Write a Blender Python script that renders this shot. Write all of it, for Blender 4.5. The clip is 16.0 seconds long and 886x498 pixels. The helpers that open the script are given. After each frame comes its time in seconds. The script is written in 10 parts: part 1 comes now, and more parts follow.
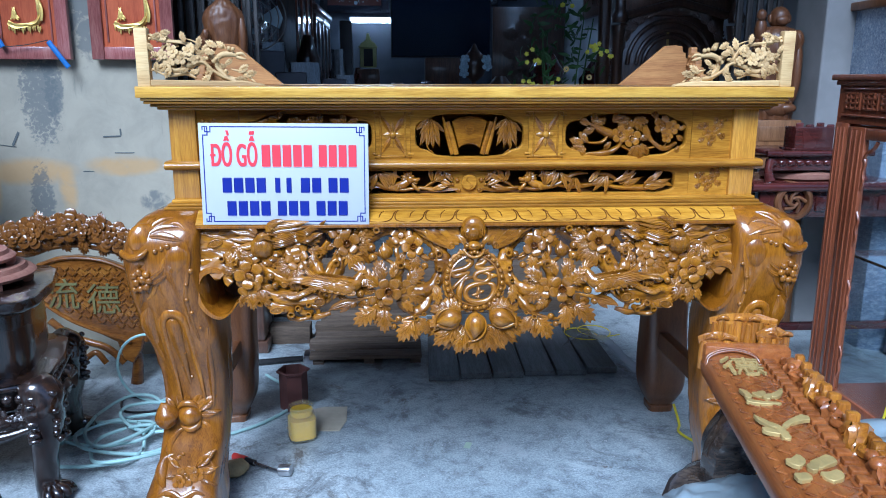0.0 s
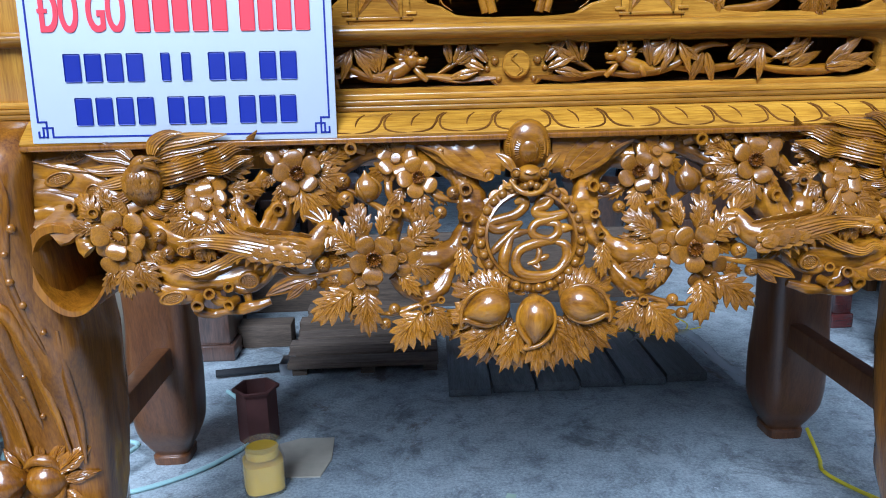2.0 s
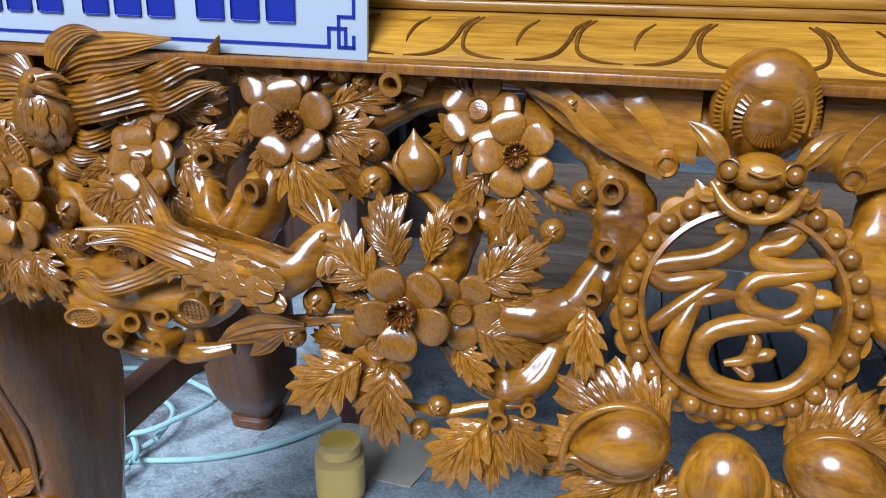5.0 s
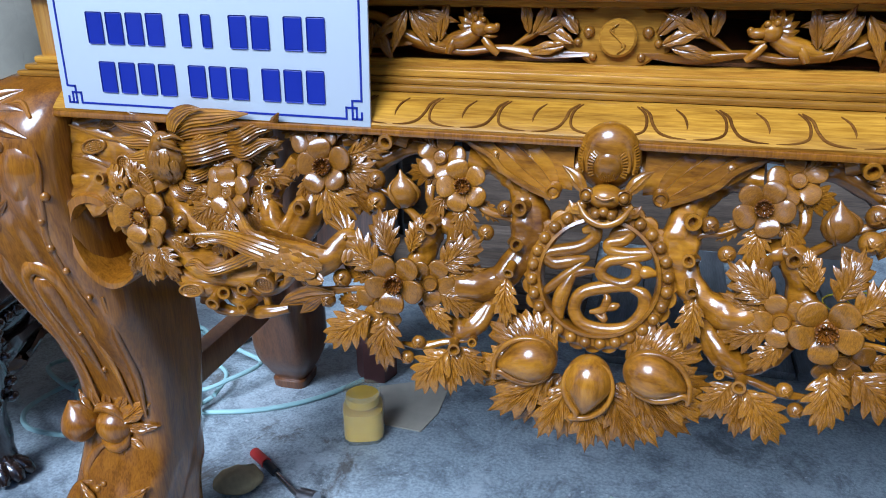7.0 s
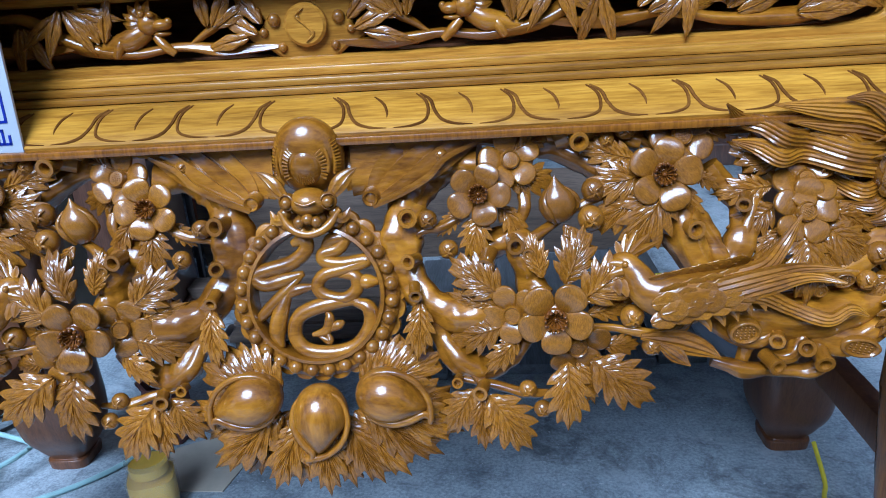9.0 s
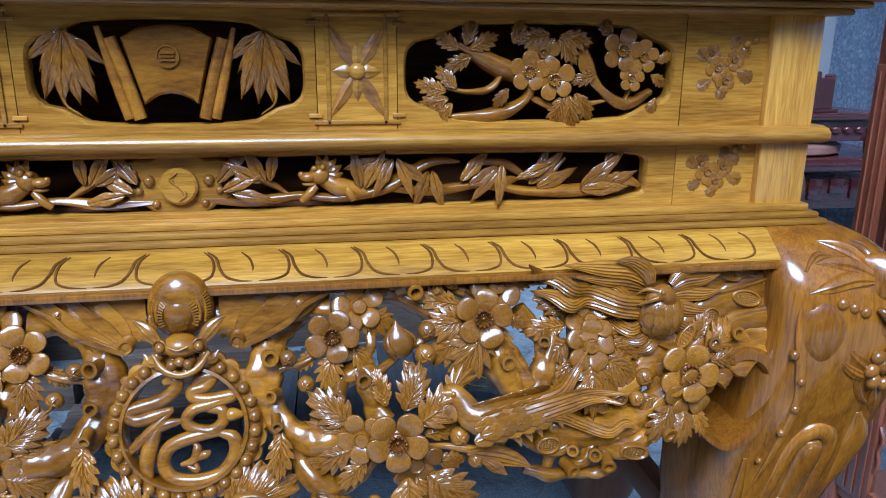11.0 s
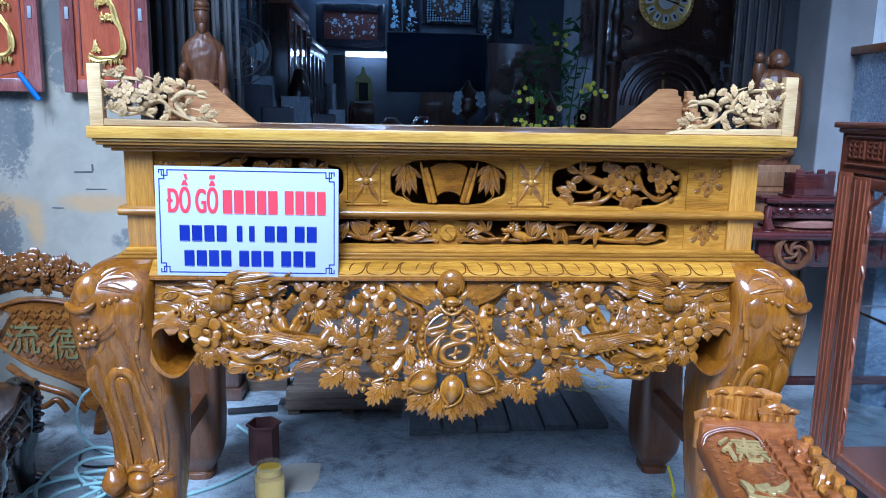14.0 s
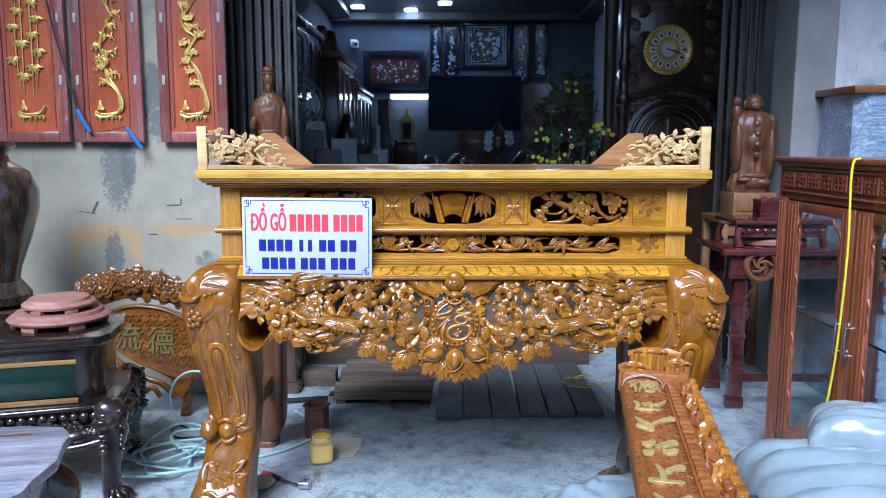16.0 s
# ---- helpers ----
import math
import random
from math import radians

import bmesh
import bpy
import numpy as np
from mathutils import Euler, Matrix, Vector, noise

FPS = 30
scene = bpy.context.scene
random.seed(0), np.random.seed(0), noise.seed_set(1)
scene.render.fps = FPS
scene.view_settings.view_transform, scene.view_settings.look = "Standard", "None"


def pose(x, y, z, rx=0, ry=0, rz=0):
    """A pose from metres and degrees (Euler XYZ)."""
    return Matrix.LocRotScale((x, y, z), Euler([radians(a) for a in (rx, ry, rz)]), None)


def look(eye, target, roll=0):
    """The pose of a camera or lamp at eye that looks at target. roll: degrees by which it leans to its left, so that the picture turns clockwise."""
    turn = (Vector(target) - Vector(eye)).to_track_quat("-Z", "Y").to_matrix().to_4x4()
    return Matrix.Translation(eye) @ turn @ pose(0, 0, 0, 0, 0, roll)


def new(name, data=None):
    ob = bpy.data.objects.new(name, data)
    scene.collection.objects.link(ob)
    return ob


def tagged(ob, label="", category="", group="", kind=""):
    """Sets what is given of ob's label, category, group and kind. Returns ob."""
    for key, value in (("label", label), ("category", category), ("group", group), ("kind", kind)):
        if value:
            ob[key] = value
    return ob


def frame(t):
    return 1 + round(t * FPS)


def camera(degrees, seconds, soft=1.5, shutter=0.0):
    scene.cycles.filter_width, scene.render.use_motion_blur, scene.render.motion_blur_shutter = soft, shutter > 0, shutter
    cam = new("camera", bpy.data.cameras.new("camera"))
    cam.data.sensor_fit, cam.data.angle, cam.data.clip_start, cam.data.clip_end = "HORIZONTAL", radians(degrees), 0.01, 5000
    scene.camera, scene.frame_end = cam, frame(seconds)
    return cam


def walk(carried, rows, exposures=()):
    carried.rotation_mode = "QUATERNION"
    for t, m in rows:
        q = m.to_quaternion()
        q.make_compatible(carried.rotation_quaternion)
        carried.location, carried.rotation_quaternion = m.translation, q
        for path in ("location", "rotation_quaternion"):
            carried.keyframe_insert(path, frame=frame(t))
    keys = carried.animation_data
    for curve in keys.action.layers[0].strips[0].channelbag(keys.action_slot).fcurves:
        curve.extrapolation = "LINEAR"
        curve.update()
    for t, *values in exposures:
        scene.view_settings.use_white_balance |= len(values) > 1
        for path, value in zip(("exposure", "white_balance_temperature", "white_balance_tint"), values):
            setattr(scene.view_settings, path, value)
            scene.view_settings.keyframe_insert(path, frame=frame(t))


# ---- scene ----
cam = camera(61.8, 16.0, soft=1.0)
# seconds, x, y, z, yaw, pitch, roll
ROWS = [
    (0, -0.183, -1.990, 1.318, -3.33, -12.93, -0.06),
    (0.5, -0.183, -1.733, 1.233, -3.83, -13.28, 0.24),
    (1, -0.142, -1.176, 1.076, -3.85, -13.29, 0.88),
    (1.5, -0.176, -1.133, 1.100, -4.83, -16.08, 1.10),
    (2, -0.156, -1.121, 1.023, -2.45, -13.37, 1.35),
    (2.5, -0.130, -1.012, 1.069, -2.46, -16.03, 0.04),
    (3, -0.132, -0.916, 1.114, -0.62, -20.47, -1.44),
    (3.5, -0.167, -0.781, 1.110, 3.83, -21.32, -1.51),
    (4, -0.187, -0.683, 1.093, 9.21, -21.76, -1.14),
    (4.5, -0.120, -0.576, 1.083, 13.80, -23.80, -0.34),
    (5, -0.073, -0.546, 1.002, 14.22, -21.08, -0.85),
    (7.5, 0.128, -0.866, 1.153, 16.41, -22.42, 1.55),
    (8, 0.189, -0.814, 1.124, 15.01, -21.36, 3.55),
    (8.5, 0.175, -0.754, 1.091, 6.97, -21.42, 3.48),
    (9, 0.187, -0.715, 1.079, 2.12, -20.68, 3.35),
    (9.5, 0.205, -0.696, 1.083, -2.50, -20.91, 2.90),
    (10, 0.198, -0.688, 1.089, -8.56, -20.44, 1.56),
    (12.5, -0.026, -1.300, 1.360, -9.47, -8.80, -1.28),
    (13, -0.141, -1.448, 1.345, -8.39, -9.17, -0.82),
    (13.5, -0.177, -1.603, 1.349, -7.12, -9.83, -0.39),
    (14, -0.121, -1.831, 1.344, -3.42, -10.46, -0.97),
    (14.5, -0.057, -1.903, 1.356, -1.22, -9.61, -1.31),
    (15, -0.025, -1.995, 1.362, -0.80, -8.63, -1.49),
    (15.5, 0.009, -2.309, 1.367, -0.37, -8.09, -0.90),
    (16, -0.014, -2.515, 1.377, 0.22, -7.87, -0.03),
]
walk(cam, [(t, pose(x, y, z, 90 + pitch, roll, yaw)) for t, x, y, z, yaw, pitch, roll in ROWS],
     exposures=[(0.0, 0.78, 4850, 7), (5.0, 0.6, 5150, 8), (7.5, 0.58, 4800, 8), (10.0, 0.54, 4480, 8), (13.0, 0.75, 4450, 9), (15.0, 0.9, 4500, 9), (16.0, 0.9, 5150, 10)])

# ---- daylight from the street side, dim shop behind ----
world = bpy.data.worlds.new("sky")
scene.world = world
world.use_nodes = True
_nt = world.node_tree
_sky = _nt.nodes.new("ShaderNodeTexSky")
_sky.sky_type = "NISHITA"
_sky.sun_disc = False
_sky.sun_elevation, _sky.sun_rotation = radians(46), radians(197)
_nt.links.new(_sky.outputs["Color"], _nt.nodes["Background"].inputs["Color"])
_nt.nodes["Background"].inputs["Strength"].default_value = 0.085
sun = new("sun", bpy.data.lights.new("sun", "SUN"))
sun.data.energy, sun.data.angle, sun.data.color = 3.45, radians(32), (0.98, 0.99, 1.0)
sun.matrix_world = look((0, 0, 0), (0.26, 0.88, -0.95))


# ---- materials ----
def _mat(name, rough=0.5, metal=0.0, coat=0.0, coat_rough=0.08, spec=0.5):
    m = bpy.data.materials.new(name)
    m.use_nodes = True
    b = m.node_tree.nodes["Principled BSDF"]
    b.inputs["Roughness"].default_value = rough
    b.inputs["Metallic"].default_value = metal
    b.inputs["Coat Weight"].default_value = coat
    b.inputs["Coat Roughness"].default_value = coat_rough
    b.inputs["Coat IOR"].default_value = 1.6
    b.inputs["Specular IOR Level"].default_value = spec
    return m, m.node_tree, b


def _noise(nt, vec, scale, detail=4, rough=0.55, dist=0.0):
    n = nt.nodes.new("ShaderNodeTexNoise")
    n.inputs["Scale"].default_value = scale
    n.inputs["Detail"].default_value = detail
    n.inputs["Roughness"].default_value = rough
    n.inputs["Distortion"].default_value = dist
    nt.links.new(vec, n.inputs["Vector"])
    return n.outputs["Fac"]


def _coords(nt, scale=(1, 1, 1), shift=True):
    c = nt.nodes.new("ShaderNodeTexCoord")
    mp = nt.nodes.new("ShaderNodeMapping")
    mp.inputs["Scale"].default_value = scale
    nt.links.new(c.outputs["Object"], mp.inputs["Vector"])
    if shift:
        info = nt.nodes.new("ShaderNodeObjectInfo")
        mul = nt.nodes.new("ShaderNodeMath")
        mul.operation = "MULTIPLY"
        mul.inputs[1].default_value = 13.0
        nt.links.new(info.outputs["Random"], mul.inputs[0])
        nt.links.new(mul.outputs[0], mp.inputs["Location"])
    return mp.outputs["Vector"]


def _ramp(nt, fac, stops):
    r = nt.nodes.new("ShaderNodeValToRGB")
    e = r.color_ramp.elements
    while len(e) < len(stops):
        e.new(0.5)
    for k, (p, c) in enumerate(stops):
        e[k].position, e[k].color = p, (*c, 1)
    nt.links.new(fac, r.inputs["Fac"])
    return r.outputs["Color"]


def _mix(nt, fac, a, b, mode="MIX"):
    m = nt.nodes.new("ShaderNodeMix")
    m.data_type, m.blend_type = "RGBA", mode
    for sock, v in ((m.inputs[0], fac), (m.inputs[6], a), (m.inputs[7], b)):
        if hasattr(v, "is_linked"):
            nt.links.new(v, sock)
        elif isinstance(v, tuple):
            sock.default_value = (*v, 1)
        else:
            sock.default_value = v
    return m.outputs[2]


def _bump(nt, b, h, strength=0.2, dist=0.002):
    n = nt.nodes.new("ShaderNodeBump")
    n.inputs["Strength"].default_value = strength
    n.inputs["Distance"].default_value = dist
    nt.links.new(h, n.inputs["Height"])
    nt.links.new(n.outputs["Normal"], b.inputs["Normal"])


def _rough(nt, b, fac, lo, hi):
    r = nt.nodes.new("ShaderNodeMapRange")
    r.inputs["To Min"].default_value, r.inputs["To Max"].default_value = lo, hi
    nt.links.new(fac, r.inputs["Value"])
    nt.links.new(r.outputs[0], b.inputs["Roughness"])


def wood(name, dark, mid, light, axis="x", rough=0.35, coat=0.5, coat_rough=0.12, scale=1.0, bump=0.12, spec=0.5):
    """Varnished wood with long grain along an axis, blotches of stain and fine pores."""
    m, nt, b = _mat(name, rough, 0, coat, coat_rough, spec)
    k = {"x": (1.2, 16, 16), "y": (16, 1.2, 16), "z": (16, 16, 1.2), "o": (2, 8, 8)}[axis]
    v = _coords(nt, tuple(q * scale for q in k))
    g = _noise(nt, v, 3.2, 6, 0.62, 0.6)
    fine = _noise(nt, v, 22, 3, 0.6)
    big = _noise(nt, _coords(nt, (1, 1, 1)), 5.0 * scale, 3, 0.5)
    base = _ramp(nt, g, [(0.34, dark), (0.5, mid), (0.66, light)])
    base = _mix(nt, 0.28 if axis == "o" else 0.42, base, _ramp(nt, fine, [(0.35, dark), (0.62, light)]), "MIX")
    base = _mix(nt, 0.45, base, _ramp(nt, big, [(0.3, (0.62, 0.58, 0.52)), (0.7, (1.12, 1.1, 1.05))]), "MULTIPLY")
    info = nt.nodes.new("ShaderNodeObjectInfo")
    base = _mix(nt, 1.0, base, _ramp(nt, info.outputs["Random"], [(0.0, (0.72, 0.68, 0.62)), (1.0, (1.18, 1.18, 1.18))]), "MULTIPLY")
    nt.links.new(base, b.inputs["Base Color"])
    _rough(nt, b, big, rough * 0.8, rough * 1.3)
    _bump(nt, b, fine, bump, 0.0015)
    return m


def plain(name, c, rough=0.5, metal=0.0, var=0.18, scale=30, coat=0.0, bump=0.1, spec=0.5):
    """One colour with a little unevenness at two scales."""
    m, nt, b = _mat(name, rough, metal, coat, 0.1, spec)
    v = _coords(nt)
    f1, f2 = _noise(nt, v, scale, 4), _noise(nt, v, scale / 8, 2)
    lo, hi = tuple(max(0, q * (1 - var)) for q in c), tuple(min(1, q * (1 + var)) for q in c)
    base = _mix(nt, 0.5, _ramp(nt, f1, [(0.3, lo), (0.7, hi)]), _ramp(nt, f2, [(0.3, lo), (0.7, hi)]))
    nt.links.new(base, b.inputs["Base Color"])
    _rough(nt, b, f2, rough * 0.8, min(1, rough * 1.25))
    _bump(nt, b, f1, bump, 0.002)
    return m


def glow(name, c, power):
    m, nt, b = _mat(name, 0.5)
    b.inputs["Base Color"].default_value = (*c, 1)
    b.inputs["Emission Color"].default_value = (*c, 1)
    b.inputs["Emission Strength"].default_value = power
    return m


GOLD_X = wood("golden_wood_along", (0.21, 0.082, 0.006), (0.39, 0.172, 0.013), (0.56, 0.282, 0.030), "x", coat=0.55, coat_rough=0.16, bump=0.2, spec=0.1)
GOLD_Z = wood("golden_wood_upright", (0.28, 0.115, 0.010), (0.49, 0.22, 0.020), (0.63, 0.33, 0.040), "z", coat=0.7)
EDGE = wood("yellow_wood_edge", (0.38, 0.18, 0.016), (0.60, 0.33, 0.04), (0.72, 0.45, 0.08), "x", coat=0.6)
CARVE = wood("carved_amber_wood", (0.125, 0.041, 0.0010), (0.280, 0.105, 0.0022), (0.42, 0.178, 0.006), "o", rough=0.40, coat=0.85, coat_rough=0.17, scale=1.6, bump=0.34, spec=0.15)
LEGW = wood("orange_brown_wood", (0.135, 0.042, 0.0014), (0.27, 0.093, 0.0032), (0.38, 0.148, 0.0055), "z", rough=0.38, coat=1.0, coat_rough=0.17, spec=0.12)
HEART = wood("red_brown_stamens", (0.07, 0.018, 0.002), (0.17, 0.052, 0.003), (0.27, 0.095, 0.006), "o", rough=0.4, coat=0.8, coat_rough=0.2, spec=0.05)
BROWN = wood("dull_brown_wood", (0.09, 0.031, 0.009), (0.15, 0.055, 0.016), (0.20, 0.082, 0.025), "z", rough=0.4, coat=0.3)
TOPW = wood("brown_table_top", (0.19, 0.085, 0.03), (0.29, 0.135, 0.048), (0.38, 0.19, 0.07), "x", rough=0.34, coat=0.7, coat_rough=0.16)
PALE = wood("raw_pale_wood", (0.46, 0.275, 0.105), (0.61, 0.41, 0.175), (0.71, 0.52, 0.25), "x", rough=0.6, coat=0.0, bump=0.25)
RAWB = wood("raw_brown_board", (0.22, 0.085, 0.022), (0.38, 0.175, 0.050), (0.50, 0.265, 0.085), "x", rough=0.6, coat=0.05, scale=0.8)
REDW = wood("red_brown_cabinet_wood", (0.17, 0.045, 0.02), (0.26, 0.075, 0.032), (0.33, 0.11, 0.048), "z", rough=0.32, coat=0.5)
MAROON = wood("maroon_lacquer_wood", (0.035, 0.008, 0.007), (0.065, 0.014, 0.012), (0.1, 0.022, 0.018), "x", rough=0.25, coat=0.6)
EBONY = wood("near_black_striped_wood", (0.003, 0.003, 0.0035), (0.010, 0.008, 0.008), (0.05, 0.024, 0.015), "z", rough=0.26, coat=1.0, coat_rough=0.12, scale=0.8)
DRIFT = wood("grey_brown_swirled_wood", (0.012, 0.010, 0.010), (0.045, 0.036, 0.034), (0.15, 0.12, 0.10), "o", rough=0.25, coat=0.8, scale=1.2)
DARKW = wood("dark_shop_wood", (0.028, 0.015, 0.011), (0.068, 0.034, 0.023), (0.12, 0.062, 0.04), "z", rough=0.3, coat=0.6)
SIENNA = wood("orange_red_lacquer_wood", (0.17, 0.045, 0.010), (0.28, 0.085, 0.017), (0.36, 0.13, 0.030), "y", rough=0.3, coat=0.6, coat_rough=0.22)
AMBER2 = wood("amber_brown_backrest_wood", (0.045, 0.014, 0.003), (0.15, 0.052, 0.007), (0.25, 0.105, 0.016), "o", rough=0.34, coat=0.9, coat_rough=0.14, spec=0.1)
PINKW = wood("dusty_pink_wood", (0.25, 0.105, 0.075), (0.36, 0.165, 0.125), (0.44, 0.24, 0.19), "x", rough=0.6, coat=0.0)
STATUE = wood("statue_brown_wood", (0.10, 0.034, 0.011), (0.17, 0.064, 0.020), (0.24, 0.102, 0.034), "z", rough=0.5, coat=0.25, coat_rough=0.3)
PLINTHW = wood("pale_plinth_wood", (0.13, 0.058, 0.022), (0.22, 0.105, 0.042), (0.30, 0.155, 0.07), "z", rough=0.4, coat=0.4)
PLANK = wood("grey_brown_plank", (0.07, 0.052, 0.042), (0.15, 0.112, 0.085), (0.23, 0.175, 0.13), "x", rough=0.8, coat=0.0, bump=0.4)
SLATE = wood("dark_slate_plank", (0.06, 0.070, 0.082), (0.125, 0.142, 0.16), (0.19, 0.21, 0.235), "y", rough=0.42, coat=0.0, bump=0.4)
GILT = plain("gold_paint", (0.80, 0.57, 0.16), 0.35, 0.6, 0.25, 60)
OLIVEG = plain("tarnished_olive_gilt", (0.13, 0.115, 0.04), 0.5, 0.1, 0.3, 60)
DULLGILT = plain("dull_gilt", (0.50, 0.36, 0.13), 0.45, 0.35, 0.3, 60)
WHITE = plain("white_sign_sheet", (0.51, 0.525, 0.545), 0.35, 0, 0.03, 8, bump=0.02)
RED_INK = plain("red_letters", (0.72, 0.05, 0.07), 0.4, 0, 0.05)
BLUE_INK = plain("blue_letters", (0.010, 0.018, 0.23), 0.4, 0, 0.05)
BLACKP = plain("black_plastic", (0.012, 0.012, 0.013), 0.35)
STEEL = plain("steel", (0.5, 0.5, 0.52), 0.28, 1.0, 0.15)
REDP = plain("red_plastic", (0.55, 0.04, 0.03), 0.35)
HOSE = plain("pale_blue_green_hose", (0.38, 0.55, 0.53), 0.4, 0, 0.15, 12)
YELLOWC = plain("yellow_cord", (0.75, 0.62, 0.02), 0.5)
PAINT = plain("yellow_paint", (0.80, 0.50, 0.03), 0.35, 0, 0.1, 20)
CARD = plain("cardboard", (0.48, 0.43, 0.33), 0.85, 0, 0.2, 25)
CUPM = plain("dusty_maroon_pot", (0.10, 0.035, 0.030), 0.6, 0, 0.35, 18, bump=0.3)
SPONGE = plain("tan_sponge", (0.44, 0.34, 0.17), 0.95, 0, 0.35, 50, bump=0.9)
BLUETAPE = plain("blue_strap", (0.03, 0.14, 0.42), 0.5)
LEAFG = plain("dark_green_leaf", (0.03, 0.075, 0.015), 0.5, 0, 0.4, 15)
BLOSSOM = plain("yellow_blossom", (0.50, 0.47, 0.03), 0.5)
PEARL = plain("mother_of_pearl", (0.40, 0.52, 0.62), 0.2, 0, 0.55, 40)
GREYSLAT2 = plain("dark_brown_gate_metal", (0.05, 0.045, 0.043), 0.45, 0.3, 0.3, 10)
GREYSLAT = plain("grey_gate_metal", (0.095, 0.090, 0.088), 0.45, 0.4, 0.2, 10)
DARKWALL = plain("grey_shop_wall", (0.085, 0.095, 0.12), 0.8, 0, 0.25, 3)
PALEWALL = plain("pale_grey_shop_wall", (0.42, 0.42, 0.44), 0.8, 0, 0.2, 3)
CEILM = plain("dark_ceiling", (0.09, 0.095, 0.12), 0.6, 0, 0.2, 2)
PILLAR = plain("grey_pillar_plaster", (0.24, 0.235, 0.23), 0.8, 0, 0.3, 4)
# the slight blue in the black stands in for reflections on the screen
SCREEN = plain("screen_blue_reflection", (0.004, 0.009, 0.022), 0.12, 0, 0.1, spec=0.6, bump=0.0)
GREENV = plain("green_glaze", (0.03, 0.14, 0.10), 0.25, 0, 0.3)


# ---- mesh tools ----
def mesh_of(bm, name, material, smooth=True, sharp=40):
    bmesh.ops.recalc_face_normals(bm, faces=bm.faces)
    me = bpy.data.meshes.new(name)
    bm.to_mesh(me)
    bm.free()
    me.materials.append(material)
    if smooth:
        me.shade_smooth()
        me.set_sharp_from_angle(angle=radians(sharp))
    return me


def part(name, bm, material, parent=None, label="", m=None, smooth=True, sharp=40):
    """Links a bmesh, or a ready mesh, as one object under a thing or a part."""
    me = mesh_of(bm, name, material, smooth, sharp) if isinstance(bm, bmesh.types.BMesh) else bm
    ob = new(name, me)
    if parent:
        ob.parent = parent
    if m is not None:
        ob.matrix_basis = m
    if label:
        ob["label"] = label
    return ob


def thing(name, label, category, group="", kind="", m=None):
    ob = tagged(new(name), label, category, group, kind)
    ob.empty_display_size = 0.05
    if m is not None:
        ob.matrix_basis = m
    return ob


def box(bm, x0, x1, y0, y1, z0, z1, bevel=0.0, m=None, seg=2):
    g = bmesh.ops.create_cube(bm, size=1.0)
    vs = g["verts"]
    bmesh.ops.transform(bm, matrix=Matrix.Translation(((x0 + x1) / 2, (y0 + y1) / 2, (z0 + z1) / 2)) @ Matrix.Diagonal((abs(x1 - x0), abs(y1 - y0), abs(z1 - z0), 1)), verts=vs)
    if bevel > 0:
        es = list({e for v in vs for e in v.link_edges})
        r = bmesh.ops.bevel(bm, geom=es, offset=bevel, segments=seg, affect="EDGES", profile=0.5)
        vs = list({v for f in r["faces"] for v in f.verts} | {v for v in vs if v.is_valid})
    if m is not None:
        bmesh.ops.transform(bm, matrix=m, verts=[v for v in vs if v.is_valid])
    return bm


def B(*a, **k):
    return box(bmesh.new(), *a, **k)


def loft(bm, rings, cap=True, close=True):
    """Skins rings of points, all of one length."""
    vs = [[bm.verts.new(p) for p in r] for r in rings]
    n = len(vs[0])
    for a, b in zip(vs, vs[1:]):
        for i in range(n if close else n - 1):
            j = (i + 1) % n
            bm.faces.new((a[i], a[j], b[j], b[i]))
    if cap:
        bm.faces.new(vs[0][::-1])
        bm.faces.new(vs[-1])
    return vs


def spline(pts, per=5):
    """Points along a smooth line through pts (tuples of any length)."""
    P = [np.array(p, float) for p in pts]
    P = [2 * P[0] - P[1]] + P + [2 * P[-1] - P[-2]]
    out = []
    for a, b, c, d in zip(P, P[1:], P[2:], P[3:]):
        for k in range(per):
            t = k / per
            out.append(0.5 * (2 * b + (c - a) * t + (2 * a - 5 * b + 4 * c - d) * t * t + (3 * b - a - 3 * c + d) * t ** 3))
    out.append(P[-2])
    return out


def tube(bm, pts, radii, n=8, per=4, flat=1.0, cap=True):
    """A round line through pts; radii a number or one for each point; flat squashes it across y."""
    if not hasattr(radii, "__len__"):
        radii = [radii] * len(pts)
    path = spline([(*p, r) for p, r in zip(pts, radii)], per)
    up = Vector((0, 1, 0.013))
    rings = []
    for k, q in enumerate(path):
        a, b = path[max(0, k - 1)], path[min(len(path) - 1, k + 1)]
        d = Vector(b[:3] - a[:3])
        d = d.normalized() if d.length > 1e-9 else Vector((1, 0, 0))
        s = d.cross(up)
        s = s.normalized() if s.length > 1e-4 else Vector((1, 0, 0))
        u = s.cross(d)
        r = max(q[3], 1e-4)
        rings.append([Vector(q[:3]) + s * (r * math.cos(t)) + u * (r * flat * math.sin(t)) for t in (2 * math.pi * i / n for i in range(n))])
    loft(bm, rings, cap)
    return bm


def blob(bm, c, r, m=None, seg=12, rings=8):
    r = r if hasattr(r, "__len__") else (r, r, r)
    mm = Matrix.Translation(c) @ (m if m is not None else Matrix()) @ Matrix.Diagonal((*r, 1))
    bmesh.ops.create_uvsphere(bm, u_segments=seg, v_segments=rings, radius=1, matrix=mm)
    return bm


def lathe(bm, profile, c=(0, 0, 0), n=24, sy=1.0):
    """Turns (radius, height) pairs round the upright axis."""
    rings = [[(c[0] + r * math.cos(t), c[1] + r * sy * math.sin(t), c[2] + z) for t in (2 * math.pi * i / n for i in range(n))] for r, z in profile]
    loft(bm, rings)
    return bm


